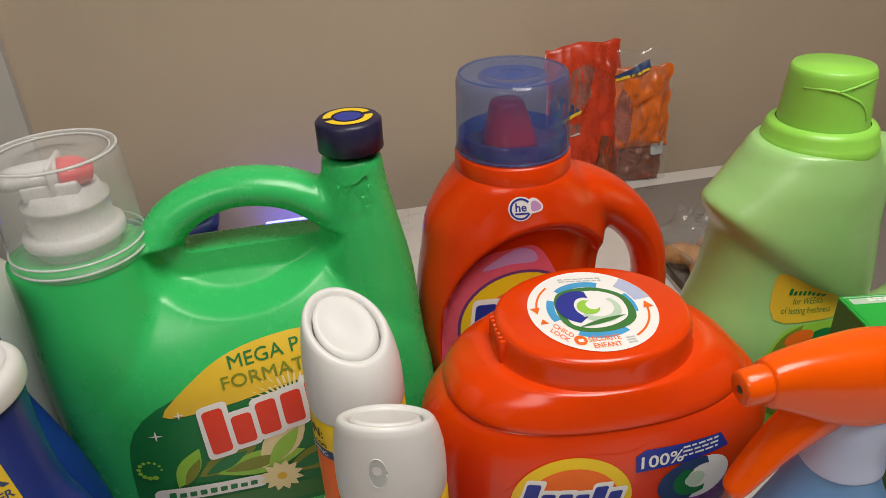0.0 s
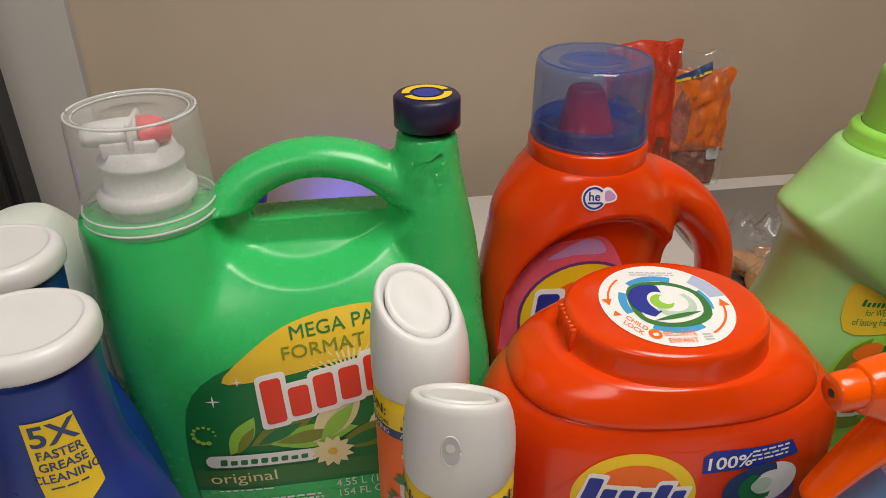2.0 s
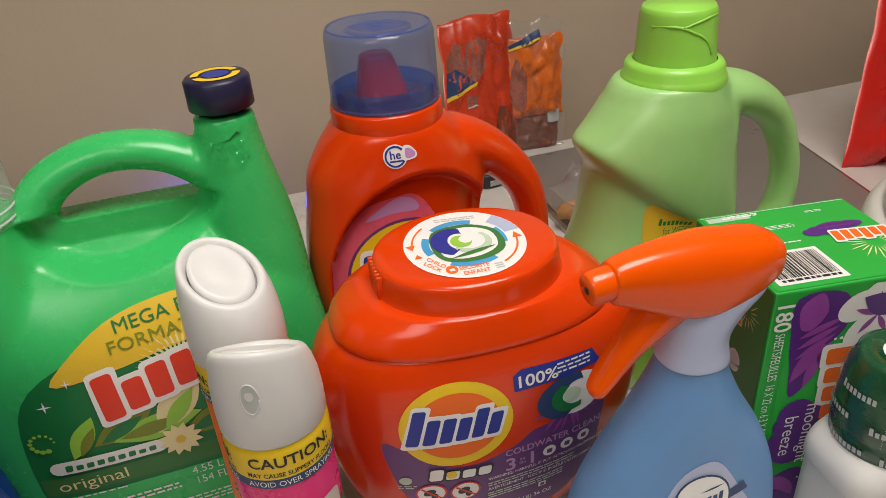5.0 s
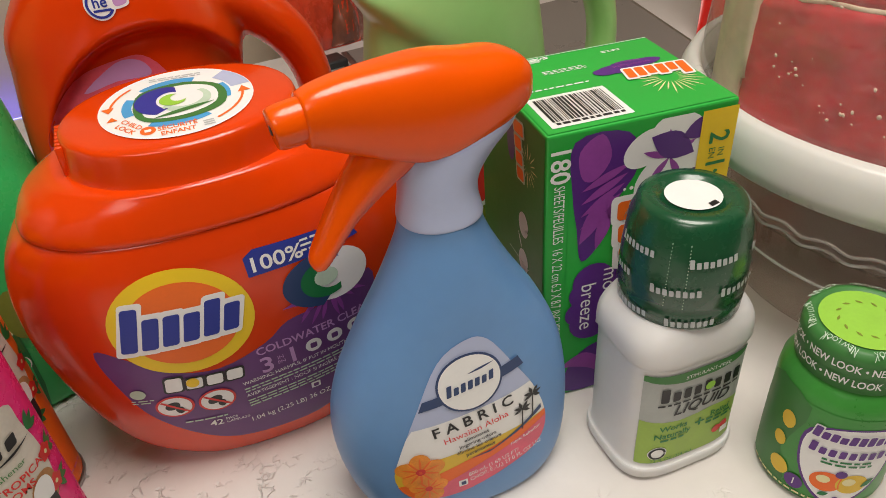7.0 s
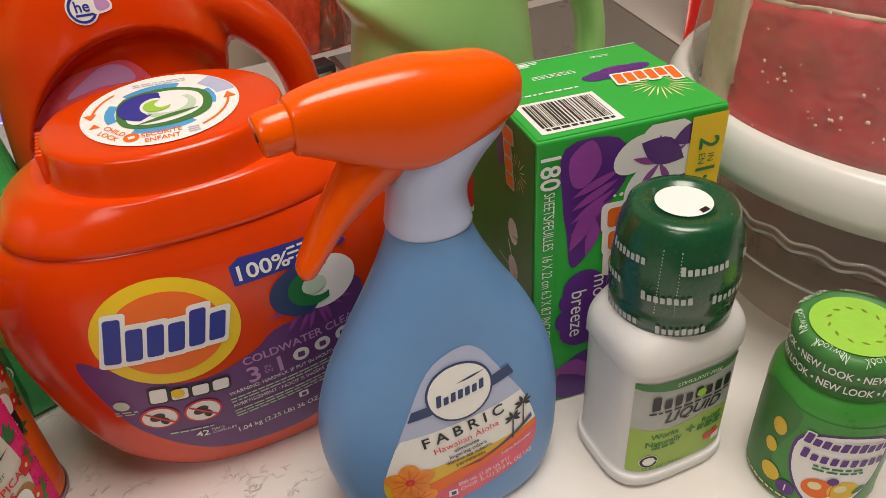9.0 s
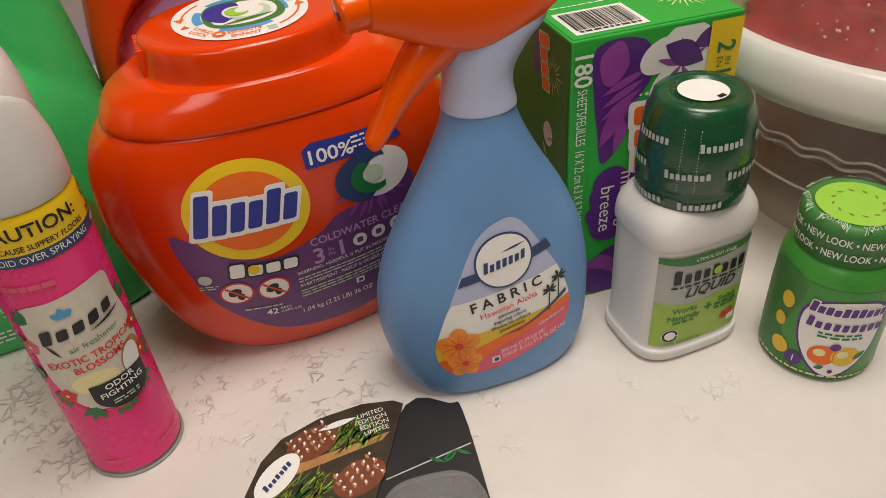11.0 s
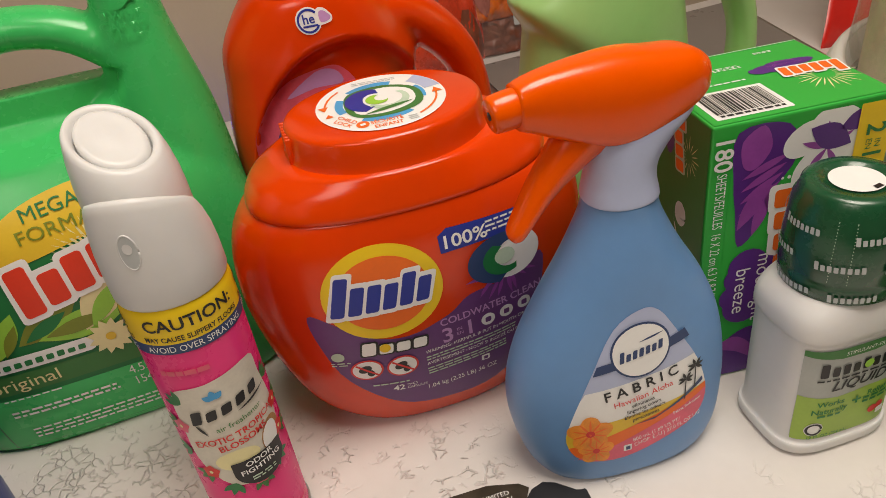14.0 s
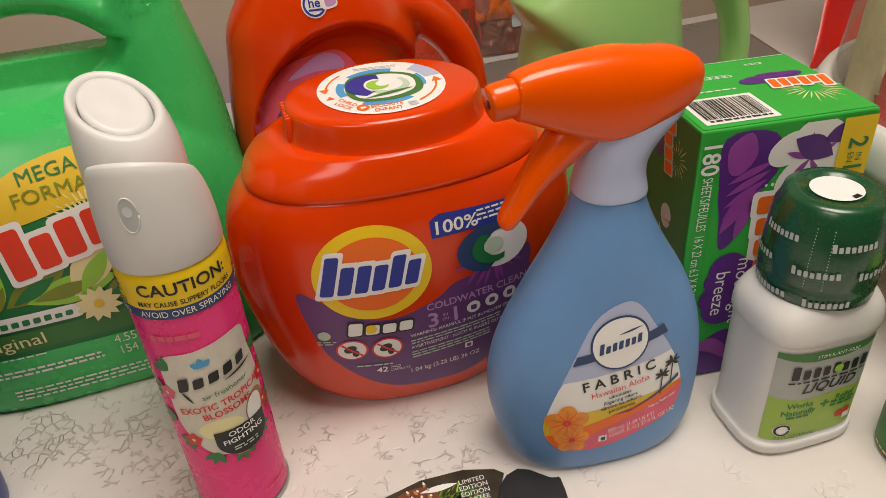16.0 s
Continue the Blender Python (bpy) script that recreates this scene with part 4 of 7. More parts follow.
def cake_carrier():
    t = thing("cake_carrier", CAKE[0], CAKE[1], 0, "clear plastic cake carrier with a white rim and domed lid", "cake carrier")
    base = part("base", lathe(bmesh.new(), [(0.0, 0.002), (0.108, 0.002), (0.112, 0.0), (0.118, 0.003), (0.121, 0.020), (0.127, 0.070), (0.135, 0.074), (0.139, 0.078), (0.140, 0.084), (0.145, 0.088), (0.152, 0.128), (0.160, 0.136)], 144, ribs=36, rib=0.0018, rib_from=0.060, rib_to=0.090), "clear_base", t, "ridged clear plastic base")
    part("plate", lathe(bmesh.new(), [(0.0, 0.126), (0.150, 0.126), (0.152, 0.129), (0.150, 0.131), (0.0, 0.131)], 96), "clear_base", base, "clear inner plate")
    # wavy milky rings paint the glints along the base's ridges
    for r, h, waves in ((0.1395, 0.080, 30), (0.1400, 0.086, 30), (0.1285, 0.048, 0)):
        bm = bmesh.new()
        tube(bm, [((r + 0.0012 * math.cos(waves * a)) * math.cos(a), (r + 0.0012 * math.cos(waves * a)) * math.sin(a), h + 0.0016 * math.sin(waves * a), 0.0011, 0.0011) for a in (2 * math.pi * k / 240 for k in range(241))], 6, 1)
        part("moulded_edge", bm, "glint_plastic", base, "moulded edge, milky in place of glints")
    part("rim", lathe(bmesh.new(), [(0.154, 0.122), (0.169, 0.124), (0.1725, 0.128), (0.1725, 0.134), (0.1705, 0.146), (0.1665, 0.154), (0.161, 0.157), (0.1580, 0.155), (0.154, 0.122)], 128), "rim_white", t, "white plastic rim")
    part("dome", lathe(bmesh.new(), [(0.1580, 0.154), (0.1572, 0.170), (0.152, 0.230), (0.144, 0.276), (0.126, 0.297), (0.06, 0.304), (0.0, 0.305)], 96), "dome", t, "clear plastic dome")
    c = thing("cake", CAKE[0], CAKE[1], -56, "cut red layer cake with cream frosting under the dome", "cake", z=TOP + 0.1312)
    cut = -0.111
    for name, z0, z1, mat, r in (("lower_layer", 0.0, 0.084, "cake", 0.1440), ("cream_layer", 0.0838, 0.0866, "cream", 0.1422), ("upper_layer", 0.0865, 0.126, "cake", 0.1400), ("frosting", 0.1255, 0.134, "cream", 0.1400)):
        bm = bmesh.new()
        n = 12 if mat == "cake" else 3
        loft(bm, [(z0 + (z1 - z0) * k / n, 0, 0, r - 0.0025 * (k in (0, n)), r - 0.0025 * (k in (0, n)), 2) for k in range(n + 1)], 200, 1)
        for v in bm.verts:
            flat = min(0.0, v.co.y - cut)
            v.co.y -= flat * 0.93
            k = noise.noise(v.co * 55) * 0.0030 + noise.noise(v.co * 170) * 0.0026
            v.co += Vector((v.co.x, v.co.y, 0)).normalized() * k
        part(name, bm, mat, c, "red crumbly sponge" if mat == "cake" else "pale cream frosting")
    # the frosting left standing round the uncut side
    bm = bmesh.new()
    loft(bm, [(0.130 * k / 8, 0, 0, 0.1475 - 0.0045 * (k / 8) ** 2, 0.1475 - 0.0045 * (k / 8) ** 2, 2) for k in range(9)], 200, 1)
    gone = [f for f in bm.faces if len(f.verts) > 4 or f.calc_center_median().y < cut - 0.001]
    bmesh.ops.delete(bm, geom=gone, context="FACES")
    for v in bm.verts:
        v.co += Vector((v.co.x, v.co.y, 0)).normalized() * noise.noise(v.co * 40) * 0.0012
    bmesh.ops.solidify(bm, geom=bm.faces[:], thickness=0.004)
    part("side_frosting", bm, "cream", c, "pale cream frosting")
    rng = random.Random(4)
    bm = bmesh.new()
    knots = [(rng.uniform(-0.08, 0.09), rng.uniform(0.02, 0.08)) for k in range(5)]
    for k in range(60):
        a, z = rng.uniform(-0.085, 0.085), rng.uniform(0.004, 0.11)
        if k % 3:
            a, z = knots[k % 5][0] + rng.gauss(0, 0.009), max(0.004, knots[k % 5][1] + rng.gauss(0, 0.006))
        s = rng.uniform(0.0005, 0.0016)
        y = cut - (math.sqrt(0.144 ** 2 - a * a) + cut) * 0.07
        m = pose(a, y - 0.0018, z, rng.uniform(0, 90), rng.uniform(0, 90), 0) @ Matrix.Diagonal((s, s * 0.6, s, 1))
        bmesh.ops.create_icosphere(bm, subdivisions=1, radius=1, matrix=m)
    tagged(part("crumb_dusting", bm, "cream", c, "white crumbs"), kind="stuff")


cake_carrier()


# ---- print on the packages ----
def wordmark(name, x, y, w, h, n, where, mat, edge, parent, layer=3, lean=0.0, italic=0.2, rise=0.0, seed=1):
    """A maker's mark as plain slanted blocks on an outline, with no letters."""
    rng = random.Random(seed)
    l = radians(lean)

    def turn(pts):
        return [(x + a * math.cos(l) - b * math.sin(l), y + a * math.sin(l) + b * math.cos(l)) for a, b in pts]

    blocks = []
    step = w / n
    for k in range(n):
        tall = h * (1.0 if k == 0 else rng.uniform(0.62, 0.84))
        thin = 0.10 if edge else 0.16
        a0, a1 = -w / 2 + k * step + step * thin, -w / 2 + (k + 1) * step - step * thin
        base = -h / 2 + rise * k
        q = rounded(a0, base, a1, base + tall, min(a1 - a0, tall) * 0.20)
        blocks.append([(a + b * italic, b) for a, b in q])
    if edge:
        g = h * 0.11
        fat = []
        for k in range(len(blocks)):
            xs, ys = [p[0] for p in blocks[k]], [p[1] for p in blocks[k]]
            mx, my = (min(xs) + max(xs)) / 2, (min(ys) + max(ys)) / 2
            sx, sy = 1 + 2 * g / (max(xs) - min(xs)), 1 + 2 * g / (max(ys) - min(ys))
            fat.append(turn([(mx + (a - mx) * sx, my + (b - my) * sy) for a, b in blocks[k]]))
        for k, f in enumerate(fat):
            decal(name + "_edge", f, where, edge, parent, layer + 0.06 * k)
    if n > 5:
        tagged(decal(name, [turn(b) for b in blocks], where, mat, parent, layer + 1), kind="stuff")
        return
    for b in blocks:
        decal(name, turn(b), where, mat, parent, layer + 1)


def flower(cx, cy, r, petals, where, mat, heart, parent, layer=3, width=0.42):
    decal("petal_print", [leaf(cx, cy, r, r * width * 0.5, 360 / petals * k + 12) for k in range(petals)], where, mat, parent, layer)
    decal("flower_heart", oval(cx, cy, r * 0.22, r * 0.22, 14), where, heart, parent, layer + 1)


def star(cx, cy, r, n=24, inner=0.25):
    return [leaf(cx + r * inner * math.cos(2 * math.pi * k / n), cy + r * inner * math.sin(2 * math.pi * k / n), r * (0.75 if k % 2 else 1.0) * (1 - inner), r * 0.022, 360 * k / n, 3) for k in range(n)]


RNG = random.Random(11)


def print_green_bottle():
    t, f = green_bottle_thing, placed(Front(tree_of(green_bottle_body)), 1.2, 1.15, -0.007, -0.043)
    lab = decal("front_label", smooth_outline([(-0.056, 0.030), (-0.062, 0.075), (-0.0625, 0.122), (-0.055, 0.155), (-0.030, 0.174), (0.020, 0.187), (0.050, 0.186), (0.070, 0.166), (0.076, 0.110), (0.073, 0.040), (0.050, 0.020), (-0.030, 0.020)], 3), f, "ink_green", t, 0, "dark green printed front label")
    decal("lower_panel", [(-0.0585, 0.034), (0.072, 0.034), (0.075, 0.083), (-0.0615, 0.083)], f, "green", lab, 1)
    band = decal("yellow_band", smooth_outline([(-0.038, 0.1640), (-0.008, 0.1650), (0.030, 0.1725), (0.058, 0.1755), (0.070, 0.1750), (0.062, 0.1930), (0.040, 0.1990), (0.008, 0.1955), (-0.016, 0.1850)], 4), f, "ink_gold", lab, 2)
    words("mega_print", "MEGA PACK", 0.0070, f, "ink_green", band, 5, -0.001, 0.1880, "LEFT", 6, 1.15, cut=0.002)
    words("format_print", "FORMAT MÉGA", 0.0072, f, "ink_olive", band, 5, -0.006, 0.1780, "LEFT", 5, 1.15, cut=0.002)
    decal("ray_print", [leaf(0.030, 0.157, 0.026, 0.0008, a, 3) for a in range(20, 165, 9)], f, "ink_cream", lab, 2)
    for k, (x, y, ln, w, a) in enumerate([(-0.028, 0.118, 0.040, 0.008, 28), (-0.018, 0.118, 0.050, 0.009, 8), (0.006, 0.116, 0.046, 0.010, 52), (0.018, 0.110, 0.045, 0.009, 20), (-0.040, 0.112, 0.032, 0.006, 60)]):
        decal("leaf_print", leaf(x, y, ln, w, a), f, ("ink_olive", "ink_lime", "ink_cream")[k % 3], lab, 2 + 0.2 * k)
        decal("leaf_core", leaf(x + 0.004, y + 0.001, ln * 0.7, w * 0.5, a), f, ("ink_green", "ink_olive", "ink_lime")[k % 3], lab, 3.2 + 0.2 * k)
    for k in range(4):
        decal("scroll", oval(0.050 + 0.010 * k, 0.122 - 0.004 * k, 0.013 - 0.002 * k, 0.016, 22), f, ("ink_cream", "ink_olive")[k % 2], lab, 2.5 + 0.2 * k)
    wordmark("maker_mark", 0.022, 0.1555, 0.084, 0.030, 6, f, "mark_red", "ink_white", lab, 5, 10, 0.12, 0.0016, 3)
    decal("pill", rounded(-0.054, 0.1025, 0.008, 0.1120, 0.0045), f, "ink_white", lab, 4.5)
    wordmark("boost_mark", -0.022, 0.1072, 0.050, 0.0048, 9, f, "ink_green", None, lab, 5, 1, 0.1, 0, 5)
    flower(0.016, 0.108, 0.0125, 12, f, "ink_cream", "ink_gold", lab, 6)
    decal("dark_strip", [(-0.0615, 0.0865), (0.0755, 0.0865), (0.0755, 0.1000), (-0.062, 0.1000)], f, "side_green", lab, 1.5)
    words("variety_print", "original", 0.0085, f, "ink_cream", lab, 4, -0.054, 0.0928, "LEFT", 1, 1.1)
    words("volume_print", "4.55 L (1.2 US GAL)\n154 FL OZ LIQ.", 0.0066, f, "ink_white", lab, 4, 0.016, 0.0745, "LEFT", 1, 0.8)
    decal("small_print", rules(-0.050, 0.008, 0.072, 2, 0.0032, 0.0016, RNG) + rules(-0.050, -0.018, 0.082, 1, 0.003, 0.0010, RNG) + rules(-0.045, 0.068, 0.056, 3, 0.0032, 0.0014, RNG), f, "ink_white", lab, 4)
    decal("dot_print", [oval(-0.052 + 0.006 * math.cos(a), 0.128 + 0.006 * math.sin(a), 0.0007 + 0.0001 * k, 0.0007 + 0.0001 * k, 8) for k, a in enumerate([0.5 * i for i in range(11)])], f, "ink_lime", lab, 4)
    decal("sparkle_print", [leaf(x - s, y, 2 * s, s * 0.14, 0, 3) for x, y, s in ((-0.044, 0.152, 0.004), (-0.030, 0.164, 0.003))] + [leaf(x, y - s, 2 * s, s * 0.14, 90, 3) for x, y, s in ((-0.044, 0.152, 0.004), (-0.030, 0.164, 0.003))], f, "ink_white", lab, 4)
    # raised lettering on the neck
    neck = Front(tree_of(green_bottle_body), 0.0890, 0.006)
    words("moulded_word_print", "TWIST\nCAP TO\nVENT", 0.0048, neck, "green", t, 6.5, -0.003, 0.256, "CENTER", -2, 1.1)
    decal("moulded_arrow", [(-0.009, 0.2595), (-0.001, 0.2605), (0.004, 0.2640), (0.003, 0.2655), (0.009, 0.2670), (0.0085, 0.2615), (0.0065, 0.2628), (0.001, 0.2585), (-0.004, 0.2578)], lambda x, y, off: neck(x - 0.002, y + 0.008, off), "green", t, 6)


def print_orange_bottle():
    t, f = orange_bottle_thing, placed(Front(tree_of(orange_bottle_body)), 0.94, 0.92, -0.005, 0.009)
    badge = decal("round_badge", oval(-0.0165, 0.2475, 0.0088, 0.0088, 28), f, "ink_white", t, 1, "white and blue round badge")
    decal("badge_cloud", smooth_outline([(-0.0110, 0.2440), (-0.0020, 0.2445), (0.0000, 0.2475), (-0.0015, 0.2505), (-0.0050, 0.2540), (-0.0095, 0.2545), (-0.0120, 0.2500)], 4), f, "ink_white", badge, 1)
    decal("badge_cloud_shade", smooth_outline([(-0.0085, 0.2455), (-0.0028, 0.2458), (-0.0012, 0.2478), (-0.0026, 0.2500), (-0.0060, 0.2526), (-0.0090, 0.2515)], 4), f, "lilac_ink", badge, 1.5)
    decal("badge_ring", oval(-0.0165, 0.2475, 0.0078, 0.0078, 24, 40, 330) + list(reversed(oval(-0.0165, 0.2475, 0.0064, 0.0064, 24, 40, 330))), f, "ink_blue", badge, 2)
    words("badge_word", "he", 0.0062, f, "ink_blue", badge, 2, -0.0165, 0.2485, "CENTER", 0, 1.0, bold=0.0003)
    decal("badge_line", rounded(-0.021, 0.2435, -0.011, 0.2448, 0.0003), f, "ink_blue", badge, 2)
    f = placed(Front(tree_of(orange_bottle_body)), 1, 1, -0.009, -0.011)
    lab = decal("front_label", smooth_outline([(-0.066, 0.160), (-0.060, 0.186), (-0.040, 0.207), (-0.010, 0.215), (0.006, 0.212), (0.020, 0.190), (0.040, 0.150), (0.040, 0.090), (-0.060, 0.090)], 4), f, "rose", t, 0, "pink and yellow printed front label")
    # sheen along the label's top, painted as a lilac patch
    decal("painted_label_shine", smooth_outline([(-0.036, 0.199), (-0.014, 0.213), (0.000, 0.212), (0.004, 0.203), (-0.016, 0.203)], 4), f, "lilac_ink", lab, 0.6)
    for k, (rx, m) in enumerate(((0.047, "plum"), (0.045, "ink_yellow"), (0.034, "ink_orange"))):
        decal("target_ring", oval(-0.008, 0.150, rx, rx * 1.02, 44), f, m, lab, 1 + 0.5 * k)
    wordmark("maker_mark", -0.008, 0.158, 0.075, 0.036, 4, f, "ink_blue", "ink_white", lab, 3, 4, 0.2, 0.001, 7)


def print_tub():
    t, f = tub_thing, placed(Front(tree_of(tub_body)), 1, 1, -0.0145, -0.0085)
    lab = decal("front_label", smooth_outline([(-0.020, 0.036), (-0.050, 0.066), (-0.062, 0.100), (-0.0645, 0.127), (-0.052, 0.146), (-0.034, 0.160), (-0.010, 0.1655), (0.012, 0.1640), (0.030, 0.1690), (0.052, 0.1690), (0.066, 0.158), (0.078, 0.138), (0.080, 0.100), (0.074, 0.060), (0.046, 0.032), (0.012, 0.028)], 4), f, "orange", t, 0, "orange and purple printed front label")
    decal("purple_field", smooth_outline([(-0.020, 0.0375), (-0.049, 0.067), (-0.0605, 0.099), (-0.0635, 0.124), (-0.050, 0.117), (-0.034, 0.104), (-0.010, 0.098), (0.016, 0.106), (0.030, 0.116), (0.052, 0.119), (0.079, 0.128), (0.079, 0.100), (0.073, 0.061), (0.045, 0.0335), (0.012, 0.0295)], 4), f, "plum", lab, 0.6)
    for k, (r, m) in enumerate(((0.0345, "ink_yellow"), (0.0268, "ink_orange"))):
        decal("target_ring", oval(-0.019, 0.1330, r, r * 0.93, 48), f, m, lab, 1.6 + 0.6 * k)
    wordmark("maker_mark", -0.0195, 0.1345, 0.058, 0.0265, 6, f, "ink_blue", "ink_white", lab, 3.2, -2, 0.22, 0.0005, 9)
    wordmark("product_mark", -0.0185, 0.0935, 0.041, 0.0105, 4, f, "ink_white", "ink_black", lab, 3, -3, 0.08, 0, 10)
    decal("mark_dot", oval(-0.0245, 0.0935, 0.0033, 0.0036, 16), f, "ink_yellow", lab, 5.4)
    # percentage flag and capsule picture
    decal("flag", [(0.0170, 0.1495), (0.0165, 0.1605), (0.022, 0.1640), (0.070, 0.1625), (0.076, 0.1520), (0.045, 0.1500)], f, "ink_blue", lab, 2.2)
    words("percent_print", "100%", 0.0082, f, "ink_white", lab, 3.2, 0.0315, 0.1553, "CENTER", 0, 1.15, bold=0.0006)
    decal("flag_line_print", rules(0.045, 0.068, 0.1600, 3, 0.0028, 0.0012, RNG), f, "ink_white", lab, 3.2)
    cap_x, cap_y = 0.0535, 0.1345
    decal("splash", [leaf(cap_x + 0.008 * math.cos(a), cap_y - 0.006 + 0.006 * math.sin(a), RNG.uniform(0.010, 0.018), 0.0012, math.degrees(a) + RNG.uniform(-25, 25)) for a in [math.pi * (1.05 + 0.07 * k) for k in range(14)]], f, "violet", lab, 2.4)
    decal("capsule_white", oval(cap_x + 0.006, cap_y, 0.0185, 0.0155, 30), f, "ink_white", lab, 3)
    decal("capsule_blue", oval(cap_x, cap_y, 0.0225, 0.0165, 28, 70, 262) + list(reversed(oval(cap_x + 0.006, cap_y + 0.001, 0.0105, 0.0095, 20, 70, 262))), f, "ink_navy", lab, 3.6)
    decal("capsule_green", oval(cap_x + 0.001, cap_y, 0.0140, 0.0115, 24, 120, 300) + list(reversed(oval(cap_x + 0.004, cap_y + 0.001, 0.0085, 0.0078, 18, 120, 300))), f, "ink_green", lab, 4.2)
    decal("capsule_leaf", oval(cap_x + 0.001, cap_y + 0.001, 0.0065, 0.0055, 18), f, "mint_ink", lab, 4.8)
    words("wash_print", "COLDWATER CLEAN", 0.0056, f, "lilac_ink", lab, 3, 0.010, 0.1010, "LEFT", 3, 0.92, bold=0.0002)
    words("three_print", "3", 0.0120, f, "lilac_ink", lab, 3, 0.014, 0.0895, "CENTER", 2, 1.0, bold=0.0006)
    words("in_print", "IN\nEN", 0.0026, f, "lilac_ink", lab, 3, 0.0218, 0.0905, "CENTER", 2, 1.0)
    words("one_print", "1", 0.0120, f, "lilac_ink", lab, 3, 0.0285, 0.0905, "CENTER", 2, 1.0, bold=0.0006)
    for k in range(3):
        decal("round_icon", oval(0.0405 + 0.0125 * k, 0.0925 + 0.0012 * k, 0.0046, 0.0048, 20), f, "ink_white", lab, 3)
        decal("icon_mark", rounded(0.0386 + 0.0125 * k, 0.0905 + 0.0012 * k, 0.0424 + 0.0125 * k, 0.0945 + 0.0012 * k, 0.0008), f, "plum", lab, 4)
    words("warning_print", "WARNING: HARMFUL IF PUT IN MOUTH OR SWALLOWED", 0.0029, f, "ink_white", lab, 3, -0.001, 0.0805, "LEFT", 4, 0.84)
    words("notice_print", "AVERTISSEMENT : NOCIF SI INGÉRÉ OU MIS DANS", 0.0029, f, "ink_white", lab, 3, -0.001, 0.0700, "LEFT", 4, 0.84)
    decal("small_print", rules(-0.001, 0.060, 0.0755, 2, 0.0024, 0.0011, RNG, 0.0008, 4) + rules(-0.001, 0.052, 0.0650, 3, 0.0024, 0.0011, RNG, 0.0008, 4), f, "mint_ink", lab, 3)
    for x, y in ((-0.0375, 0.0765), (-0.0160, 0.0745)):
        decal("warning_ring", oval(x, y, 0.0098, 0.0090, 32), f, "ink_red", lab, 3)
        decal("warning_face", oval(x, y, 0.0086, 0.0078, 30), f, "ink_white", lab, 3.6)
        decal("warning_shape", [oval(x - 0.001, y + 0.001, 0.0042, 0.0030, 16, lean=30), oval(x + 0.002, y - 0.003, 0.0022, 0.0030, 14)], f, "ink_black", lab, 4.2)
        decal("warning_bar", [(x - 0.0066, y + 0.0048), (x - 0.0056, y + 0.0058), (x + 0.0066, y - 0.0048), (x + 0.0056, y - 0.0058)], f, "ink_red", lab, 4.8)
    decal("tiny_badge", oval(-0.0525, 0.0905, 0.0038, 0.0038, 18), f, "mint_ink", lab, 3)
    decal("tiny_line_print", rules(-0.057, -0.046, 0.0845, 2, 0.002, 0.0009, RNG) + rules(-0.036, -0.012, 0.0600, 1, 0.002, 0.0012, RNG, 0.0008, -4), f, "mint_ink", lab, 3)
    words("count_print", "42", 0.0052, f, "ink_white", lab, 3, -0.0205, 0.0540, "CENTER", -2, 1.0, bold=0.0003)
    words("pacs_print", "PACS\nCAPSULES", 0.0022, f, "ink_white", lab, 3, -0.0155, 0.0540, "LEFT", -2, 0.95)
    words("weight_print", "1.04 kg (2.25 LB) 36 OZ", 0.0042, f, "ink_white", lab, 3, -0.003, 0.0475, "LEFT", 2, 0.84)
    decal("square_mark", rounded(0.0345, 0.0565, 0.0400, 0.0615, 0.0006), f, "ink_white", lab, 3)
    decal("square_inner", rounded(0.0360, 0.0575, 0.0388, 0.0605, 0.0004), f, "plum", lab, 4)

    # round sticker on the lid
    up = placed(Above(tree_of(tub_top), -0.0045, -0.001), 1.01, 1.42)
    st = decal("lid_sticker", oval(0, 0, 0.0372, 0.0290, 56), up, "ink_white", tub_top, 1, "white round sticker with a capsule picture")
    decal("sticker_corner", oval(0, 0, 0.0368, 0.0286, 14, 5, 42) + list(reversed(oval(0, 0, 0.0272, 0.0205, 14, 5, 42))), up, "pale_blue", st, 1.6)
    for a0, a1 in ((62, 128), (150, 196), (232, 300), (-18, 22)):
        decal("sticker_arc", oval(0, 0, 0.0262, 0.0204, 16, a0, a1) + list(reversed(oval(0, 0, 0.0215, 0.0165, 16, a0, a1))), up, "ink_sky", st, 1.6)
    decal("capsule_frame", smooth_outline([(-0.021, -0.004), (-0.016, 0.013), (0.006, 0.0155), (0.0225, 0.006), (0.0215, -0.010), (0.006, -0.0165), (-0.014, -0.014)], 4), up, "side_green", st, 2.2)
    decal("capsule_white", smooth_outline([(-0.017, -0.006), (-0.010, 0.010), (0.006, 0.0125), (0.0190, 0.005), (0.0175, -0.008), (0.004, -0.0135), (-0.010, -0.0125)], 4), up, "ink_white", st, 2.8)
    decal("capsule_blue", oval(-0.006, 0.002, 0.0140, 0.0118, 24, 60, 250) + list(reversed(oval(-0.0025, 0.001, 0.0072, 0.0072, 18, 60, 250))), up, "ink_blue", st, 3.4)
    decal("capsule_swirl", oval(0.004, -0.001, 0.0125, 0.0100, 24, 200, 400) + list(reversed(oval(0.0035, 0.0005, 0.0095, 0.0072, 20, 200, 400))), up, "mint_ink", st, 3.4)
    decal("capsule_lime", oval(-0.0015, 0.001, 0.0068, 0.0052, 24, 100, 320) + list(reversed(oval(0.0015, 0.002, 0.0042, 0.0034, 18, 100, 320))), up, "ink_lime", st, 4)
    decal("capsule_grey", leaf(-0.013, -0.0118, 0.030, 0.0014, 8), up, "side_green", st, 4)
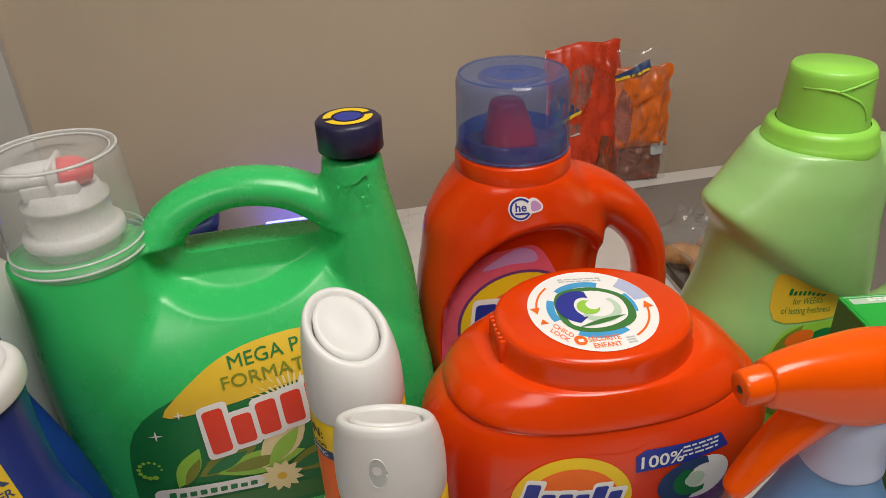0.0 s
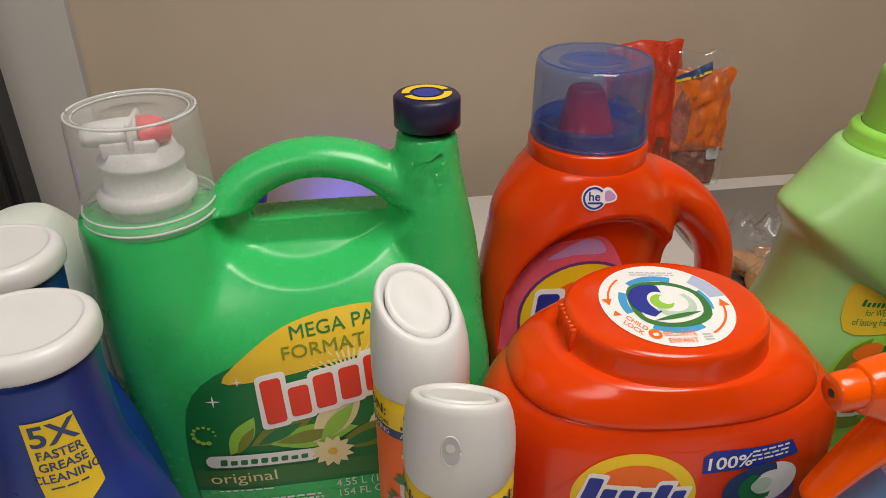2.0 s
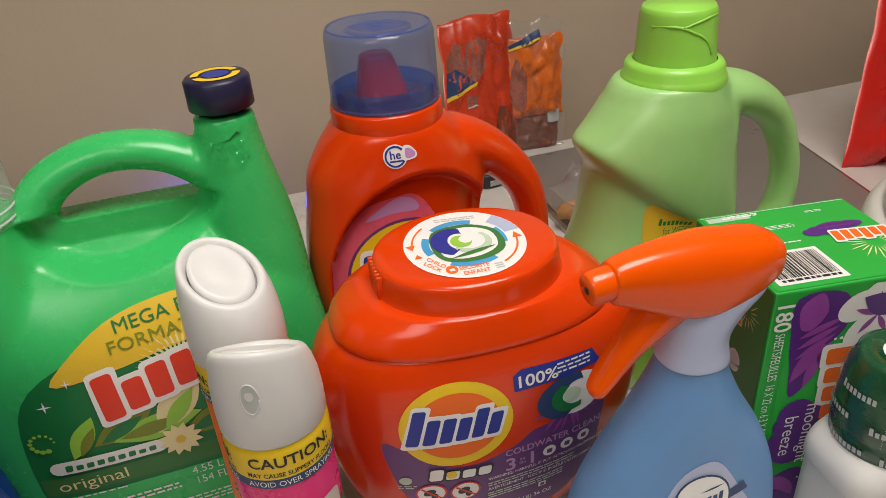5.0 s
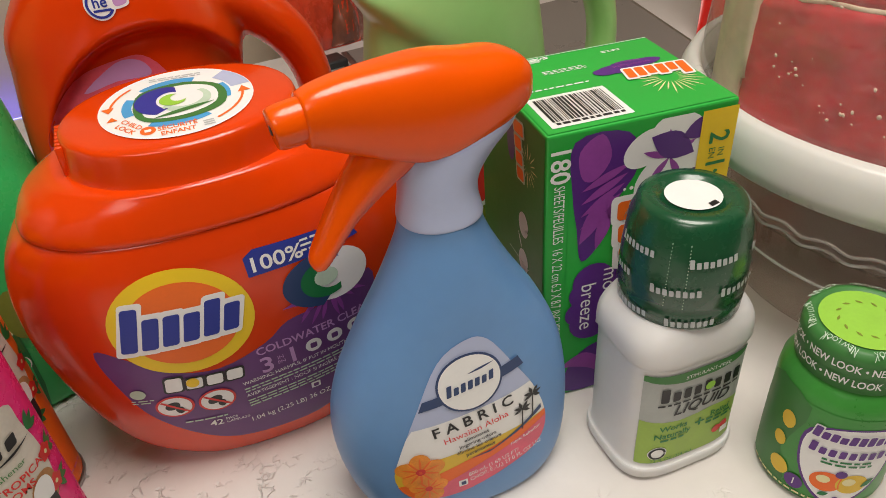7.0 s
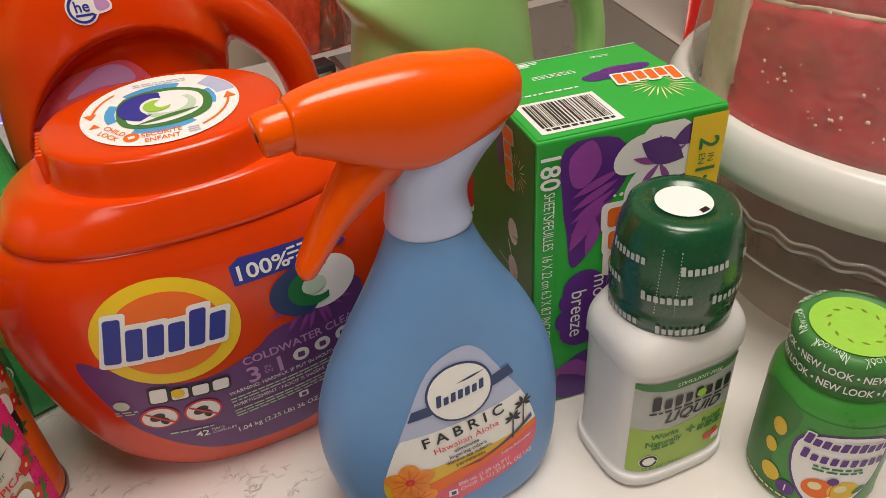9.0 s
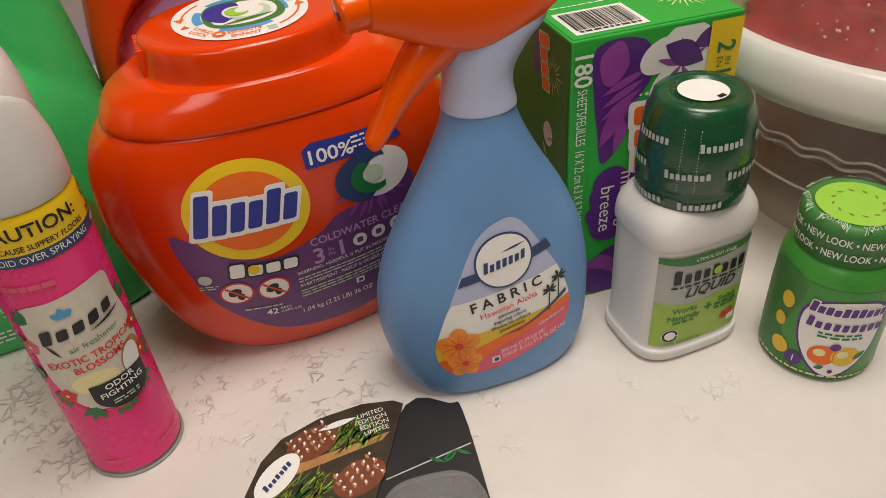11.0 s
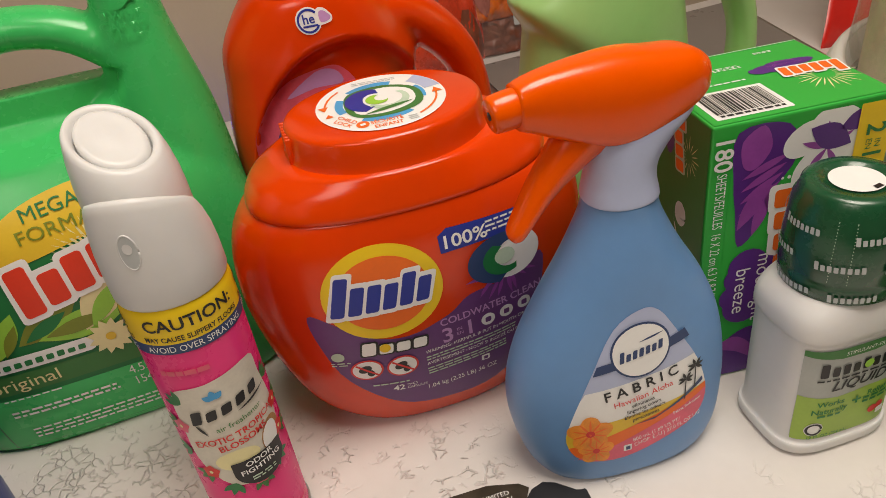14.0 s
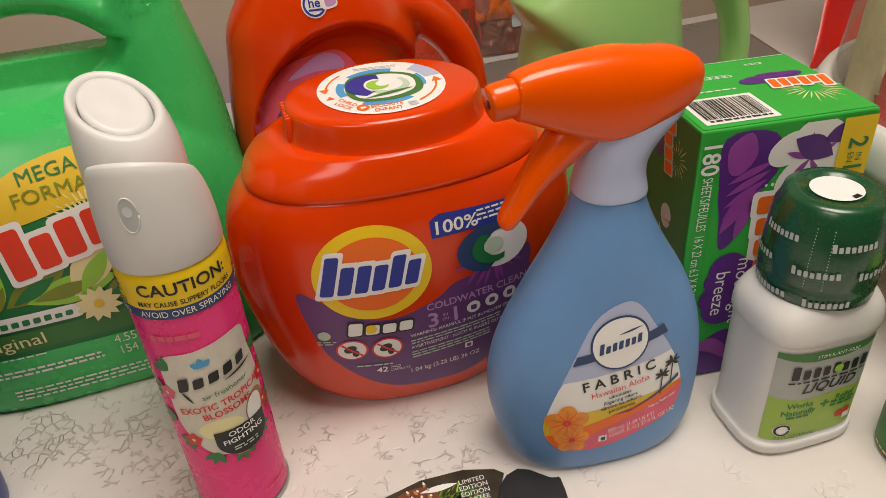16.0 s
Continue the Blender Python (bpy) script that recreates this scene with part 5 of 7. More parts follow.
    for a0, a1 in ((128, 170), (-62, -8)):
        decal("sticker_arrow", oval(0, 0, 0.0325, 0.0250, 18, a0, a1) + list(reversed(oval(0, 0, 0.0313, 0.0239, 18, a0, a1))), up, "ink_orange", st, 2)
    for head in ([(-0.0352, 0.0055), (-0.0292, 0.0055), (-0.0322, 0.0010)], [(0.0352, -0.0045), (0.0290, -0.0045), (0.0321, 0.0005)], [(-0.0335, -0.0062), (-0.0285, -0.0062), (-0.0310, -0.0028)]):
        decal("arrow_head", head, up, "ink_orange", st, 2.4)
    words("lock_word_print", "CHILD\nLOCK", 0.0030, up, "ink_orange", st, 2, -0.0245, -0.0135, "CENTER", -50, 1.0, bold=0.0002)
    decal("lock_dot", oval(-0.0165, -0.0198, 0.0036, 0.0032, 18), up, "ink_orange", st, 2)
    decal("lock_shape", rounded(-0.0180, -0.0212, -0.0150, -0.0192, 0.0003), up, "ink_white", st, 3)
    words("lock_words_french", "SÉCURITÉ\nENFANT", 0.0030, up, "ink_orange", st, 2, -0.0035, -0.0228, "CENTER", -3, 1.0, bold=0.0002)
    tagged(decal("sticker_line", rules(-0.010, 0.016, 0.0240, 2, 0.0018, 0.0008, RNG, 0.0008, -6), up, "ink_grey", st, 2), kind="stuff")
    tagged(decal("sticker_code", rules(0.008, 0.013, -0.0225, 3, 0.0016, 0.0009, RNG, 0.0006), up, "ink_grey", st, 2), kind="stuff")


def print_spray_bottle():
    t, f = spray_thing, placed(Front(tree_of(spray_body)), 1, 1, -0.012, -0.0125)
    outline = smooth_outline([(0.011, 0.1345), (0.022, 0.131), (0.034, 0.112), (0.046, 0.090), (0.0525, 0.066), (0.047, 0.050), (0.028, 0.042), (0.000, 0.0345), (-0.024, 0.0375), (-0.0325, 0.052), (-0.029, 0.070), (-0.018, 0.097), (-0.004, 0.125)], 4)
    lab = decal("front_label", outline, f, "pale_blue", t, 0, "printed label with hibiscus, sunset and palms", 0.004)

    def clip(low, high):
        kept = [(a, max(low(a), min(high(a), b))) for a, b in outline]
        out = []
        for p in kept:
            if not out or math.dist(p, out[-1]) > 2e-4:
                out.append(p)
        return out

    decal("haze", clip(lambda x: -1, lambda x: 0.090 + 0.12 * x), f, "ink_white", lab, 0.5)
    decal("sunset", clip(lambda x: -1, lambda x: 0.0655 + 0.10 * x), f, "ink_gold", lab, 1)
    decal("sunset_low", clip(lambda x: -1, lambda x: 0.0565 + 0.28 * x), f, "ink_orange", lab, 1.5)
    decal("sunset_red", clip(lambda x: -1, lambda x: 0.0480 + 0.36 * x), f, "rose", lab, 2)
    decal("shore", [(0.006, 0.0585), (0.020, 0.0605), (0.036, 0.0685), (0.049, 0.0765), (0.0495, 0.0735), (0.034, 0.0655), (0.018, 0.0590)], f, "ink_navy", lab, 2.4)
    decal("stripe", [(-0.0165, 0.0985), (0.0400, 0.1085), (0.0370, 0.1145), (-0.0140, 0.1045)], f, "ink_navy", lab, 2)
    decal("oval_edge", oval(0.0105, 0.1100, 0.0172, 0.0172, 40, lean=20), f, "ink_navy", lab, 3)
    decal("oval_face", oval(0.0105, 0.1100, 0.0160, 0.0160, 40, lean=20), f, "ink_white", lab, 3.6)
    wordmark("maker_mark", 0.0105, 0.1100, 0.026, 0.0068, 7, f, "ink_navy", None, lab, 4, 10, 0.25, 0, 21)
    decal("mark_swash", leaf(0.009, 0.1155, 0.015, 0.0006, 12), f, "ink_navy", lab, 4)
    words("fabric_print", "F A B R I C", 0.0068, f, "ink_black", lab, 3, 0.0105, 0.0865, "CENTER", 9, 1.02, bold=0.00025)
    words("scent_print", "Hawaiian Aloha", 0.0042, f, "ink_red", lab, 3, 0.0115, 0.0790, "CENTER", 9, 0.98)
    words("claim_print", "eliminates\nlingering odors\nélimine les odeurs\npersistantes", 0.0026, f, "ink_black", lab, 3, 0.0120, 0.0690, "CENTER", 9, 0.95, bold=0.0001)
    for fx, fy, r in ((-0.0195, 0.0585, 0.0125), (-0.0165, 0.0445, 0.0100)):
        decal("hibiscus", [oval(fx + r * 0.5 * math.cos(a), fy + r * 0.5 * math.sin(a), r * 0.55, r * 0.45, 16, lean=math.degrees(a)) for a in [2 * math.pi * k / 5 + 0.3 for k in range(5)]], f, "amber_ink", lab, 3)
        decal("petal_vein_print", [leaf(fx, fy, r * 0.85, r * 0.05, 36 * k + 17) for k in range(10)], f, "ink_orange", lab, 3.8)
        decal("hibiscus_heart", oval(fx, fy, r * 0.2, r * 0.2, 12), f, "ink_red", lab, 4)
    for px, py, s in ((0.0375, 0.0800, 0.0075), (0.0440, 0.0865, 0.0080)):
        decal("palm", [leaf(px, py, s * 0.7, s * 0.12, a) for a in (10, 50, 110, 160, 200, 330)] + [[(px - 0.0002, py), (px + 0.0005, py), (px + 0.0001, py - s * 1.9), (px - 0.0008, py - s * 1.9)]], f, "ink_black", lab, 3)
    words("volume_print", "800 mL (1.69 US PT/\nCHOP. É.-U.) 27.0 FL OZ LIQ", 0.0030, f, "ink_white", lab, 3, 0.0055, 0.0445, "LEFT", 10, 0.85)
    words("refresher_print", "Fabric Refresher", 0.0024, f, "ink_white", lab, 3, 0.0300, 0.0580, "LEFT", 12, 0.85)
    decal("square_mark", rounded(-0.0005, 0.0395, 0.0045, 0.0442, 0.0005), f, "ink_white", lab, 3)
    decal("square_inner", rounded(0.0008, 0.0405, 0.0034, 0.0432, 0.0003), f, "ink_navy", lab, 4)


def print_mint_bottle():
    t, f = mint_thing, placed(Front(tree_of(mint_body)), 1, 1, -0.001, -0.011)
    tag = decal("yellow_tag", smooth_outline([(-0.064, 0.140), (-0.066, 0.168), (-0.058, 0.174), (-0.036, 0.164), (-0.010, 0.153), (-0.006, 0.138), (-0.030, 0.136)], 3), f, "ink_gold", t, 1, "yellow printed tag")
    words("tag_word_print", "for WEEKS\nof lasting freshness", 0.0050, f, "ink_green", tag, 2, -0.036, 0.1480, "CENTER", -4, 0.85)
    wordmark("tag_mark", -0.038, 0.1585, 0.032, 0.005, 8, f, "ink_green", None, tag, 2, -6, 0.15, 0, 31)
    lab = decal("front_label", smooth_outline([(-0.078, 0.095), (-0.064, 0.118), (-0.048, 0.133), (-0.010, 0.134), (0.030, 0.128), (0.034, 0.060), (0.020, 0.020), (-0.060, 0.020), (-0.080, 0.055)], 3), f, "ink_lime", t, 0, "floral printed label")
    for k, (x, y, ln, w, a) in enumerate([(-0.074, 0.098, 0.036, 0.007, 20), (-0.066, 0.106, 0.040, 0.007, 44), (-0.078, 0.085, 0.040, 0.006, 5), (-0.040, 0.120, 0.040, 0.006, 8), (-0.070, 0.070, 0.050, 0.008, -10)]):
        decal("leaf_print", leaf(x, y, ln, w, a), f, ("ink_green", "ink_olive", "ink_gold")[k % 3], lab, 1 + 0.2 * k)
    decal("orange_bloom", oval(-0.040, 0.124, 0.013, 0.006, 20, lean=10), f, "ink_orange", lab, 2.4)
    words("ultra_print", "ULTRA", 0.0042, f, "ink_white", lab, 3, -0.034, 0.1130, "CENTER", -2, 1.0)
    wordmark("maker_mark", -0.010, 0.088, 0.075, 0.034, 4, f, "ink_red", "ink_white", lab, 3, -3, 0.1, 0.001, 33)


def print_sheet_box():
    t = box_thing

    def front(x, y, off):
        return Vector((x, -off, y))

    def top(x, y, off):
        return Vector((x * 0.95, y if y < 0.06 else 0.06 + (y - 0.06) * 0.60, BOX_H + off))

    def side(x, y, off):
        return Vector((-off, 0.121 - x, y))

    W, H, D = BOX_W, BOX_H, BOX_D
    fp = decal("front_print", [(0.013, 0.002), (W - 0.001, 0.002), (W - 0.001, H - 0.004), (0.013, H - 0.004)], front, "card_green", t, 0, "printed front of the box", 0.2)
    decal("purple_swirl", smooth_outline([(0.015, H - 0.006), (0.045, H - 0.006), (0.052, 0.160), (0.040, 0.140), (0.034, 0.118), (0.022, 0.106), (0.018, 0.130), (0.015, 0.150)], 4), front, "purple", fp, 1, "", 0.2)
    decal("violet_swirl", smooth_outline([(0.018, 0.176), (0.030, 0.184), (0.036, 0.170), (0.028, 0.158), (0.020, 0.160)], 4), front, "violet", fp, 1.6, "", 0.2)
    decal("violet_streak_print", [leaf(0.020, 0.128 + 0.008 * k, 0.030, 0.0026, 38 - 5 * k) for k in range(4)], front, "violet", fp, 1.7, "", 0.2)
    decal("swirl_drop", [leaf(0.020, 0.118, 0.034, 0.0050, 62), leaf(0.030, 0.112, 0.030, 0.0040, 74), leaf(0.040, 0.126, 0.022, 0.0036, 98)], front, "violet", fp, 1.9, "", 0.2)
    decal("leaf_print", [leaf(0.074, 0.136, 0.022, 0.0060, -30), leaf(0.084, 0.128, 0.018, 0.0050, -70), leaf(0.066, 0.128, 0.016, 0.0040, 210)], front, "side_green", fp, 1.9, "", 0.2)
    # white blossom
    for k, (x, y, rx, ry, a) in enumerate([(0.056, 0.170, 0.014, 0.010, 30), (0.074, 0.176, 0.016, 0.011, -10), (0.084, 0.162, 0.014, 0.010, -60), (0.062, 0.150, 0.015, 0.010, 60), (0.077, 0.150, 0.012, 0.009, 100)]):
        decal("blossom_petal", [p for p in oval(x, y, rx, ry, 26, lean=a) if p[1] < H - 0.002], front, "ink_white", fp, 2 + 0.15 * k, "", 0.2)
    decal("blossom_shade", [leaf(0.070, 0.162, 0.017, 0.0020, a) for a in (28, 95, 160, 230, 300)], front, "violet", fp, 3, "", 0.2)
    decal("purple_petal", [leaf(0.058, H - 0.012, 0.030, 0.008, -28), leaf(0.076, H - 0.016, 0.024, 0.006, 20)], front, "purple", fp, 3.2, "", 0.2)
    decal("purple_bud_print", [leaf(0.078, 0.150, 0.018, 0.005, -20), leaf(0.086, 0.140, 0.016, 0.004, 60), leaf(0.070, 0.136, 0.014, 0.004, 110)], front, "purple", fp, 3.2, "", 0.2)
    decal("bubble_print", [oval(0.045 + 0.004 * (k % 3), 0.148 - 0.005 * (k // 3), 0.0009 + 0.0003 * (k % 2), 0.0009 + 0.0003 * (k % 2), 10) for k in range(7)], front, "ink_white", fp, 3, "", 0.2)
    wordmark("maker_mark", 0.060, 0.096, 0.092, 0.034, 6, front, "ink_orange", "ink_white", fp, 4, -88, 0.05, 0.001, 41)
    cloud = [oval(0.030 + dx, 0.070 + dy, r, r, 18) for dx, dy, r in ((0, 0.020, 0.013), (0.002, 0.006, 0.015), (0.0, -0.010, 0.014), (-0.006, 0.012, 0.009), (-0.008, -0.002, 0.009), (0.010, -0.004, 0.012), (0.010, 0.014, 0.012))]
    for k, c in enumerate(cloud):
        decal("purple_cloud", c, front, "purple", fp, 4.2 + 0.12 * k, "", 0.2)
    words("scent_print", "moonlight\nbreeze", 0.0098, front, "ink_white", fp, 6, 0.0335, 0.072, "CENTER", -90, 0.95)
    decal("purple_foot", smooth_outline([(0.015, 0.004), (0.050, 0.004), (0.058, 0.022), (0.040, 0.040), (0.020, 0.030)], 4), front, "purple", fp, 1.4, "", 0.2)
    decal("pink_ribbon", smooth_outline([(0.012, 0.026), (0.026, 0.034), (0.038, 0.026), (0.040, 0.014), (0.030, 0.020), (0.020, 0.024)], 4), front, "violet", fp, 2, "", 0.2)
    decal("foot_dot_print", [oval(0.042 + 0.003 * k, 0.030 + 0.0035 * ((k * 7) % 4), 0.0009, 0.0009, 8) for k in range(6)], front, "ink_white", fp, 3, "", 0.2)
    decal("yellow_stripe", [(W - 0.022, 0.002), (W - 0.0008, 0.002), (W - 0.0008, H - 0.003), (W - 0.022, H - 0.003)], front, "ink_yellow", fp, 6, "yellow side stripe", 0.2)
    words("stripe_print", "2  1: A", 0.0120, front, "ink_green", fp, 8, W - 0.011, 0.152, "CENTER", -90, 0.9, bold=0.0004)
    words("stripe_print_small", "IN\nEN", 0.0040, front, "ink_green", fp, 8, W - 0.011, 0.1592, "CENTER", -90, 1.0)
    words("count_print", "180", 0.0112, front, "ink_white", fp, 3, 0.0068, H - 0.017, "CENTER", -90, 0.95, bold=0.0003)
    words("size_print", "SHEETS/FEUILLES  16 X 22 cm 6.3 X 8.7 INCHES/POUCES", 0.0064, front, "ink_white", fp, 3, 0.0068, H - 0.029, "LEFT", -90, 0.56)
    # top
    tp = decal("top_print", [(0.0015, 0.0015), (0.1130, 0.0015), (0.1130, 0.1200), (0.0015, 0.1200)], top, "card_green", t, 0, "printed top flap", 0.2)
    decal("code_panel", rounded(0.006, 0.006, 0.054, 0.042, 0.0006), top, "ink_white", tp, 1, "white panel of stripes", 0.2)
    bars, x = [], 0.009
    while x < 0.051:
        w = RNG.choice((0.0005, 0.0005, 0.001, 0.0016))
        bars.append([(x, 0.012), (x + w, 0.012), (x + w, 0.039), (x, 0.039)])
        x += w + RNG.choice((0.0006, 0.0006, 0.0011))
    decal("code_bar_print", bars, top, "ink_black", tp, 2, "", 0.2)
    decal("code_figure_print", rules(0.010, 0.050, 0.0085, 1, 0.002, 0.0022, RNG), top, "ink_black", tp, 2, "", 0.2)
    decal("top_ray_print", star(0.094, 0.037, 0.022, 26), top, "ink_cream", tp, 1, "", 0.2)
    for k, (dx, dy, r) in enumerate(((-0.014, 0.020, 0.010), (-0.004, 0.024, 0.011), (0.006, 0.024, 0.009), (-0.022, 0.018, 0.007))):
        decal("top_cloud", oval(0.087 + dx, 0.040 + dy, r * 1.2, r * 0.75, 18), top, "purple", tp, 1.6 + 0.1 * k, "", 0.2)
    words("top_scent", "moonlight\nbreeze", 0.0050, top, "violet", tp, 3, 0.083, 0.0645, "CENTER", 180, 0.9)
    wordmark("top_mark", 0.092, 0.046, 0.040, 0.016, 6, top, "ink_orange", "ink_white", tp, 3, 176, 0.1, 0, 43)
    decal("top_small_print", rules(0.010, 0.050, 0.0500, 1, 0.003, 0.0014, RNG) + rules(0.030, 0.058, 0.0800, 3, 0.0030, 0.0013, RNG) + rules(0.016, 0.044, 0.1130, 2, 0.0034, 0.0022, RNG) + rules(0.076, 0.090, 0.1020, 2, 0.0026, 0.0012, RNG), top, "ink_white", tp, 1, "", 0.2)
    decal("top_stamp", rounded(0.004, 0.1050, 0.036, 0.1150, 0.0008), top, "mint_ink", tp, 0.8, "", 0.2)
    decal("flap_line", [(0.001, 0.1170), (0.1130, 0.1170), (0.1130, 0.1185), (0.001, 0.1185)], top, "mint_ink", tp, 1, "", 0.2)
    # side with line drawings, its shade put into a darker green
    sp = decal("side_print", [(0.0245, 0.0015), (0.1195, 0.0015), (0.1195, H - 0.0015), (0.0245, H - 0.0015)], side, "side_green", t, 0, "green side with its shade painted in", 0.2)
    for k in range(2):
        decal("line_drawing", oval(0.092, 0.118 - 0.026 * k, 0.007, 0.0085, 20) + list(reversed(oval(0.092, 0.118 - 0.026 * k, 0.0058, 0.0072, 20))), side, "ink_white", sp, 1, "", 0.2)
        decal("drawn_tail", leaf(0.084, 0.110 - 0.026 * k, 0.012, 0.0008, -60), side, "ink_white", sp, 1, "", 0.2)
    wordmark("side_mark", 0.088, 0.164, 0.036, 0.013, 4, side, "ink_orange", "mint_ink", sp, 2, -80, 0.1, 0, 47)
    decal("side_ray_print", star(0.098, 0.160, 0.014, 16), side, "ink_cream", sp, 1, "", 0.2)
    decal("side_cloud", [oval(0.074, 0.166, 0.006, 0.014, 18)], side, "purple", sp, 1, "", 0.2)
    decal("side_line_print", rules(0.070, 0.100, 0.090, 1, 0.003, 0.0008, RNG, 0.0003), side, "mint_ink", sp, 1, "", 0.2)


def print_medicine():
    t, f = medicine_thing, placed(Front(tree_of(medicine_body)), 1, 1, -0.003, -0.002)
    x0, x1 = -0.0290, 0.0325
    lab = decal("front_label", rounded(x0, 0.015, x1, 0.0840, 0.002), f, "label_grey", t, 0, "grey and lime printed label", 0.003)
    decal("lime_field", [(x0 + 0.0002, 0.0155), (x1 - 0.0002, 0.0155), (x1 - 0.0002, 0.0470), (0.022, 0.0488), (0.012, 0.0492), (0.002, 0.0478), (-0.008, 0.0472), (-0.018, 0.0486), (x0 + 0.0002, 0.0505)], f, "moss_ink", lab, 0.6, "", 0.003)
    decal("dark_top", [(x0, 0.0800), (-0.010, 0.0768), (0.010, 0.0765), (x1, 0.0805), (x1, 0.0840), (x0, 0.0840)], f, "side_green", lab, 1, "", 0.003)
    words("free_print", "STIMULANT-FREE", 0.0026, f, "ink_white", lab, 2, 0.005, 0.0798, "CENTER", 0, 1.0)
    wordmark("maker_mark", 0.003, 0.0695, 0.050, 0.0100, 8, f, "ink_black", None, lab, 2, 0, 0.0, 0, 51)
    decal("mark_dot", oval(0.0075, 0.0680, 0.0030, 0.0030, 16), f, "ink_lime", lab, 4, "", 0.003)
    decal("small_print", rules(-0.022, 0.028, 0.0612, 1, 0.002, 0.0012, RNG), f, "ink_black", lab, 2)
    words("liquid_print", "LIQUID", 0.0074, f, "ink_black", lab, 2, 0.004, 0.0560, "CENTER", 0, 1.05, 0.3, bold=0.0002)
    words("works_print", "Works\nNaturally", 0.0042, f, "ink_green", lab, 2, -0.011, 0.0400, "CENTER", 0, 1.0, bold=0.0002)
    words("plus_print", "+", 0.0085, f, "ink_green", lab, 2, 0.0055, 0.0395, "CENTER", 0, 1.0, bold=0.0004)
    words("relief_print", "Relief", 0.0042, f, "ink_green", lab, 2, 0.0185, 0.0430, "CENTER", 0, 1.0, bold=0.0002)
    decal("green_line_print", rules(-0.018, -0.004, 0.0325, 1, 0.002, 0.0016, RNG) + rules(0.010, 0.028, 0.0385, 2, 0.0028, 0.0018, RNG), f, "ink_green", lab, 2)
    decal("seal", oval(-0.0185, 0.0235, 0.0052, 0.0052, 24), f, "ink_white", lab, 2)
    decal("seal_ring", oval(-0.0185, 0.0235, 0.0047, 0.0047, 24, 0, 350) + list(reversed(oval(-0.0185, 0.0235, 0.0034, 0.0034, 24, 0, 350))), f, "ink_black", lab, 3)
    decal("cherry_print", [oval(0.019, 0.027, 0.0032, 0.003, 14), oval(0.024, 0.028, 0.003, 0.003, 14)], f, "ink_red", lab, 2)
    decal("cherry_panel", rounded(0.022, 0.0215, 0.028, 0.0262, 0.0006), f, "ink_white", lab, 3)
    words("volume_print", "12 FL OZ (354 mL)", 0.0026, f, "ink_green", lab, 2, -0.022, 0.0170, "LEFT", 0, 0.9)
    # marks round the film of the cup
    bvh = tree_of(medicine_cup)
    rows = [(0.150, 14), (0.150, -60), (0.150, -118), (0.133, -16), (0.133, -82), (0.133, 44), (0.1145, 0), (0.1145, -60), (0.1145, -118), (0.150, 80), (0.133, 100)]
    for k, (z, a) in enumerate(rows):
        w = Round(bvh, 0, 0, 0.029, 0, z, a - 28)
        wordmark("film_mark", 0, 0, 0.0225, 0.0050, 8, w, "ink_grey", None, medicine_cup, 2, 4, 0.0, 0, 60 + k % 3)
    for a in (-52, -36):
        w = Round(bvh, 0, 0, 0.029, 0, 0, a)
        decal("perforation", [oval(0, 0.124 + 0.0018 * k, 0.00025, 0.0004, 6) for k in range(20)], w, "mint_ink", medicine_cup, 2)
    up = Above(bvh)
    decal("cup_top", oval(0, 0, 0.0134, 0.0134, 36), up, "ink_white", medicine_cup, 2, "white inner cap showing in the cup")
    decal("top_stamp", [[(0.001, -0.0125), (0.006, -0.0115), (0.0055, -0.0085), (0.001, -0.0095)]], up, "ink_black", medicine_cup, 3)


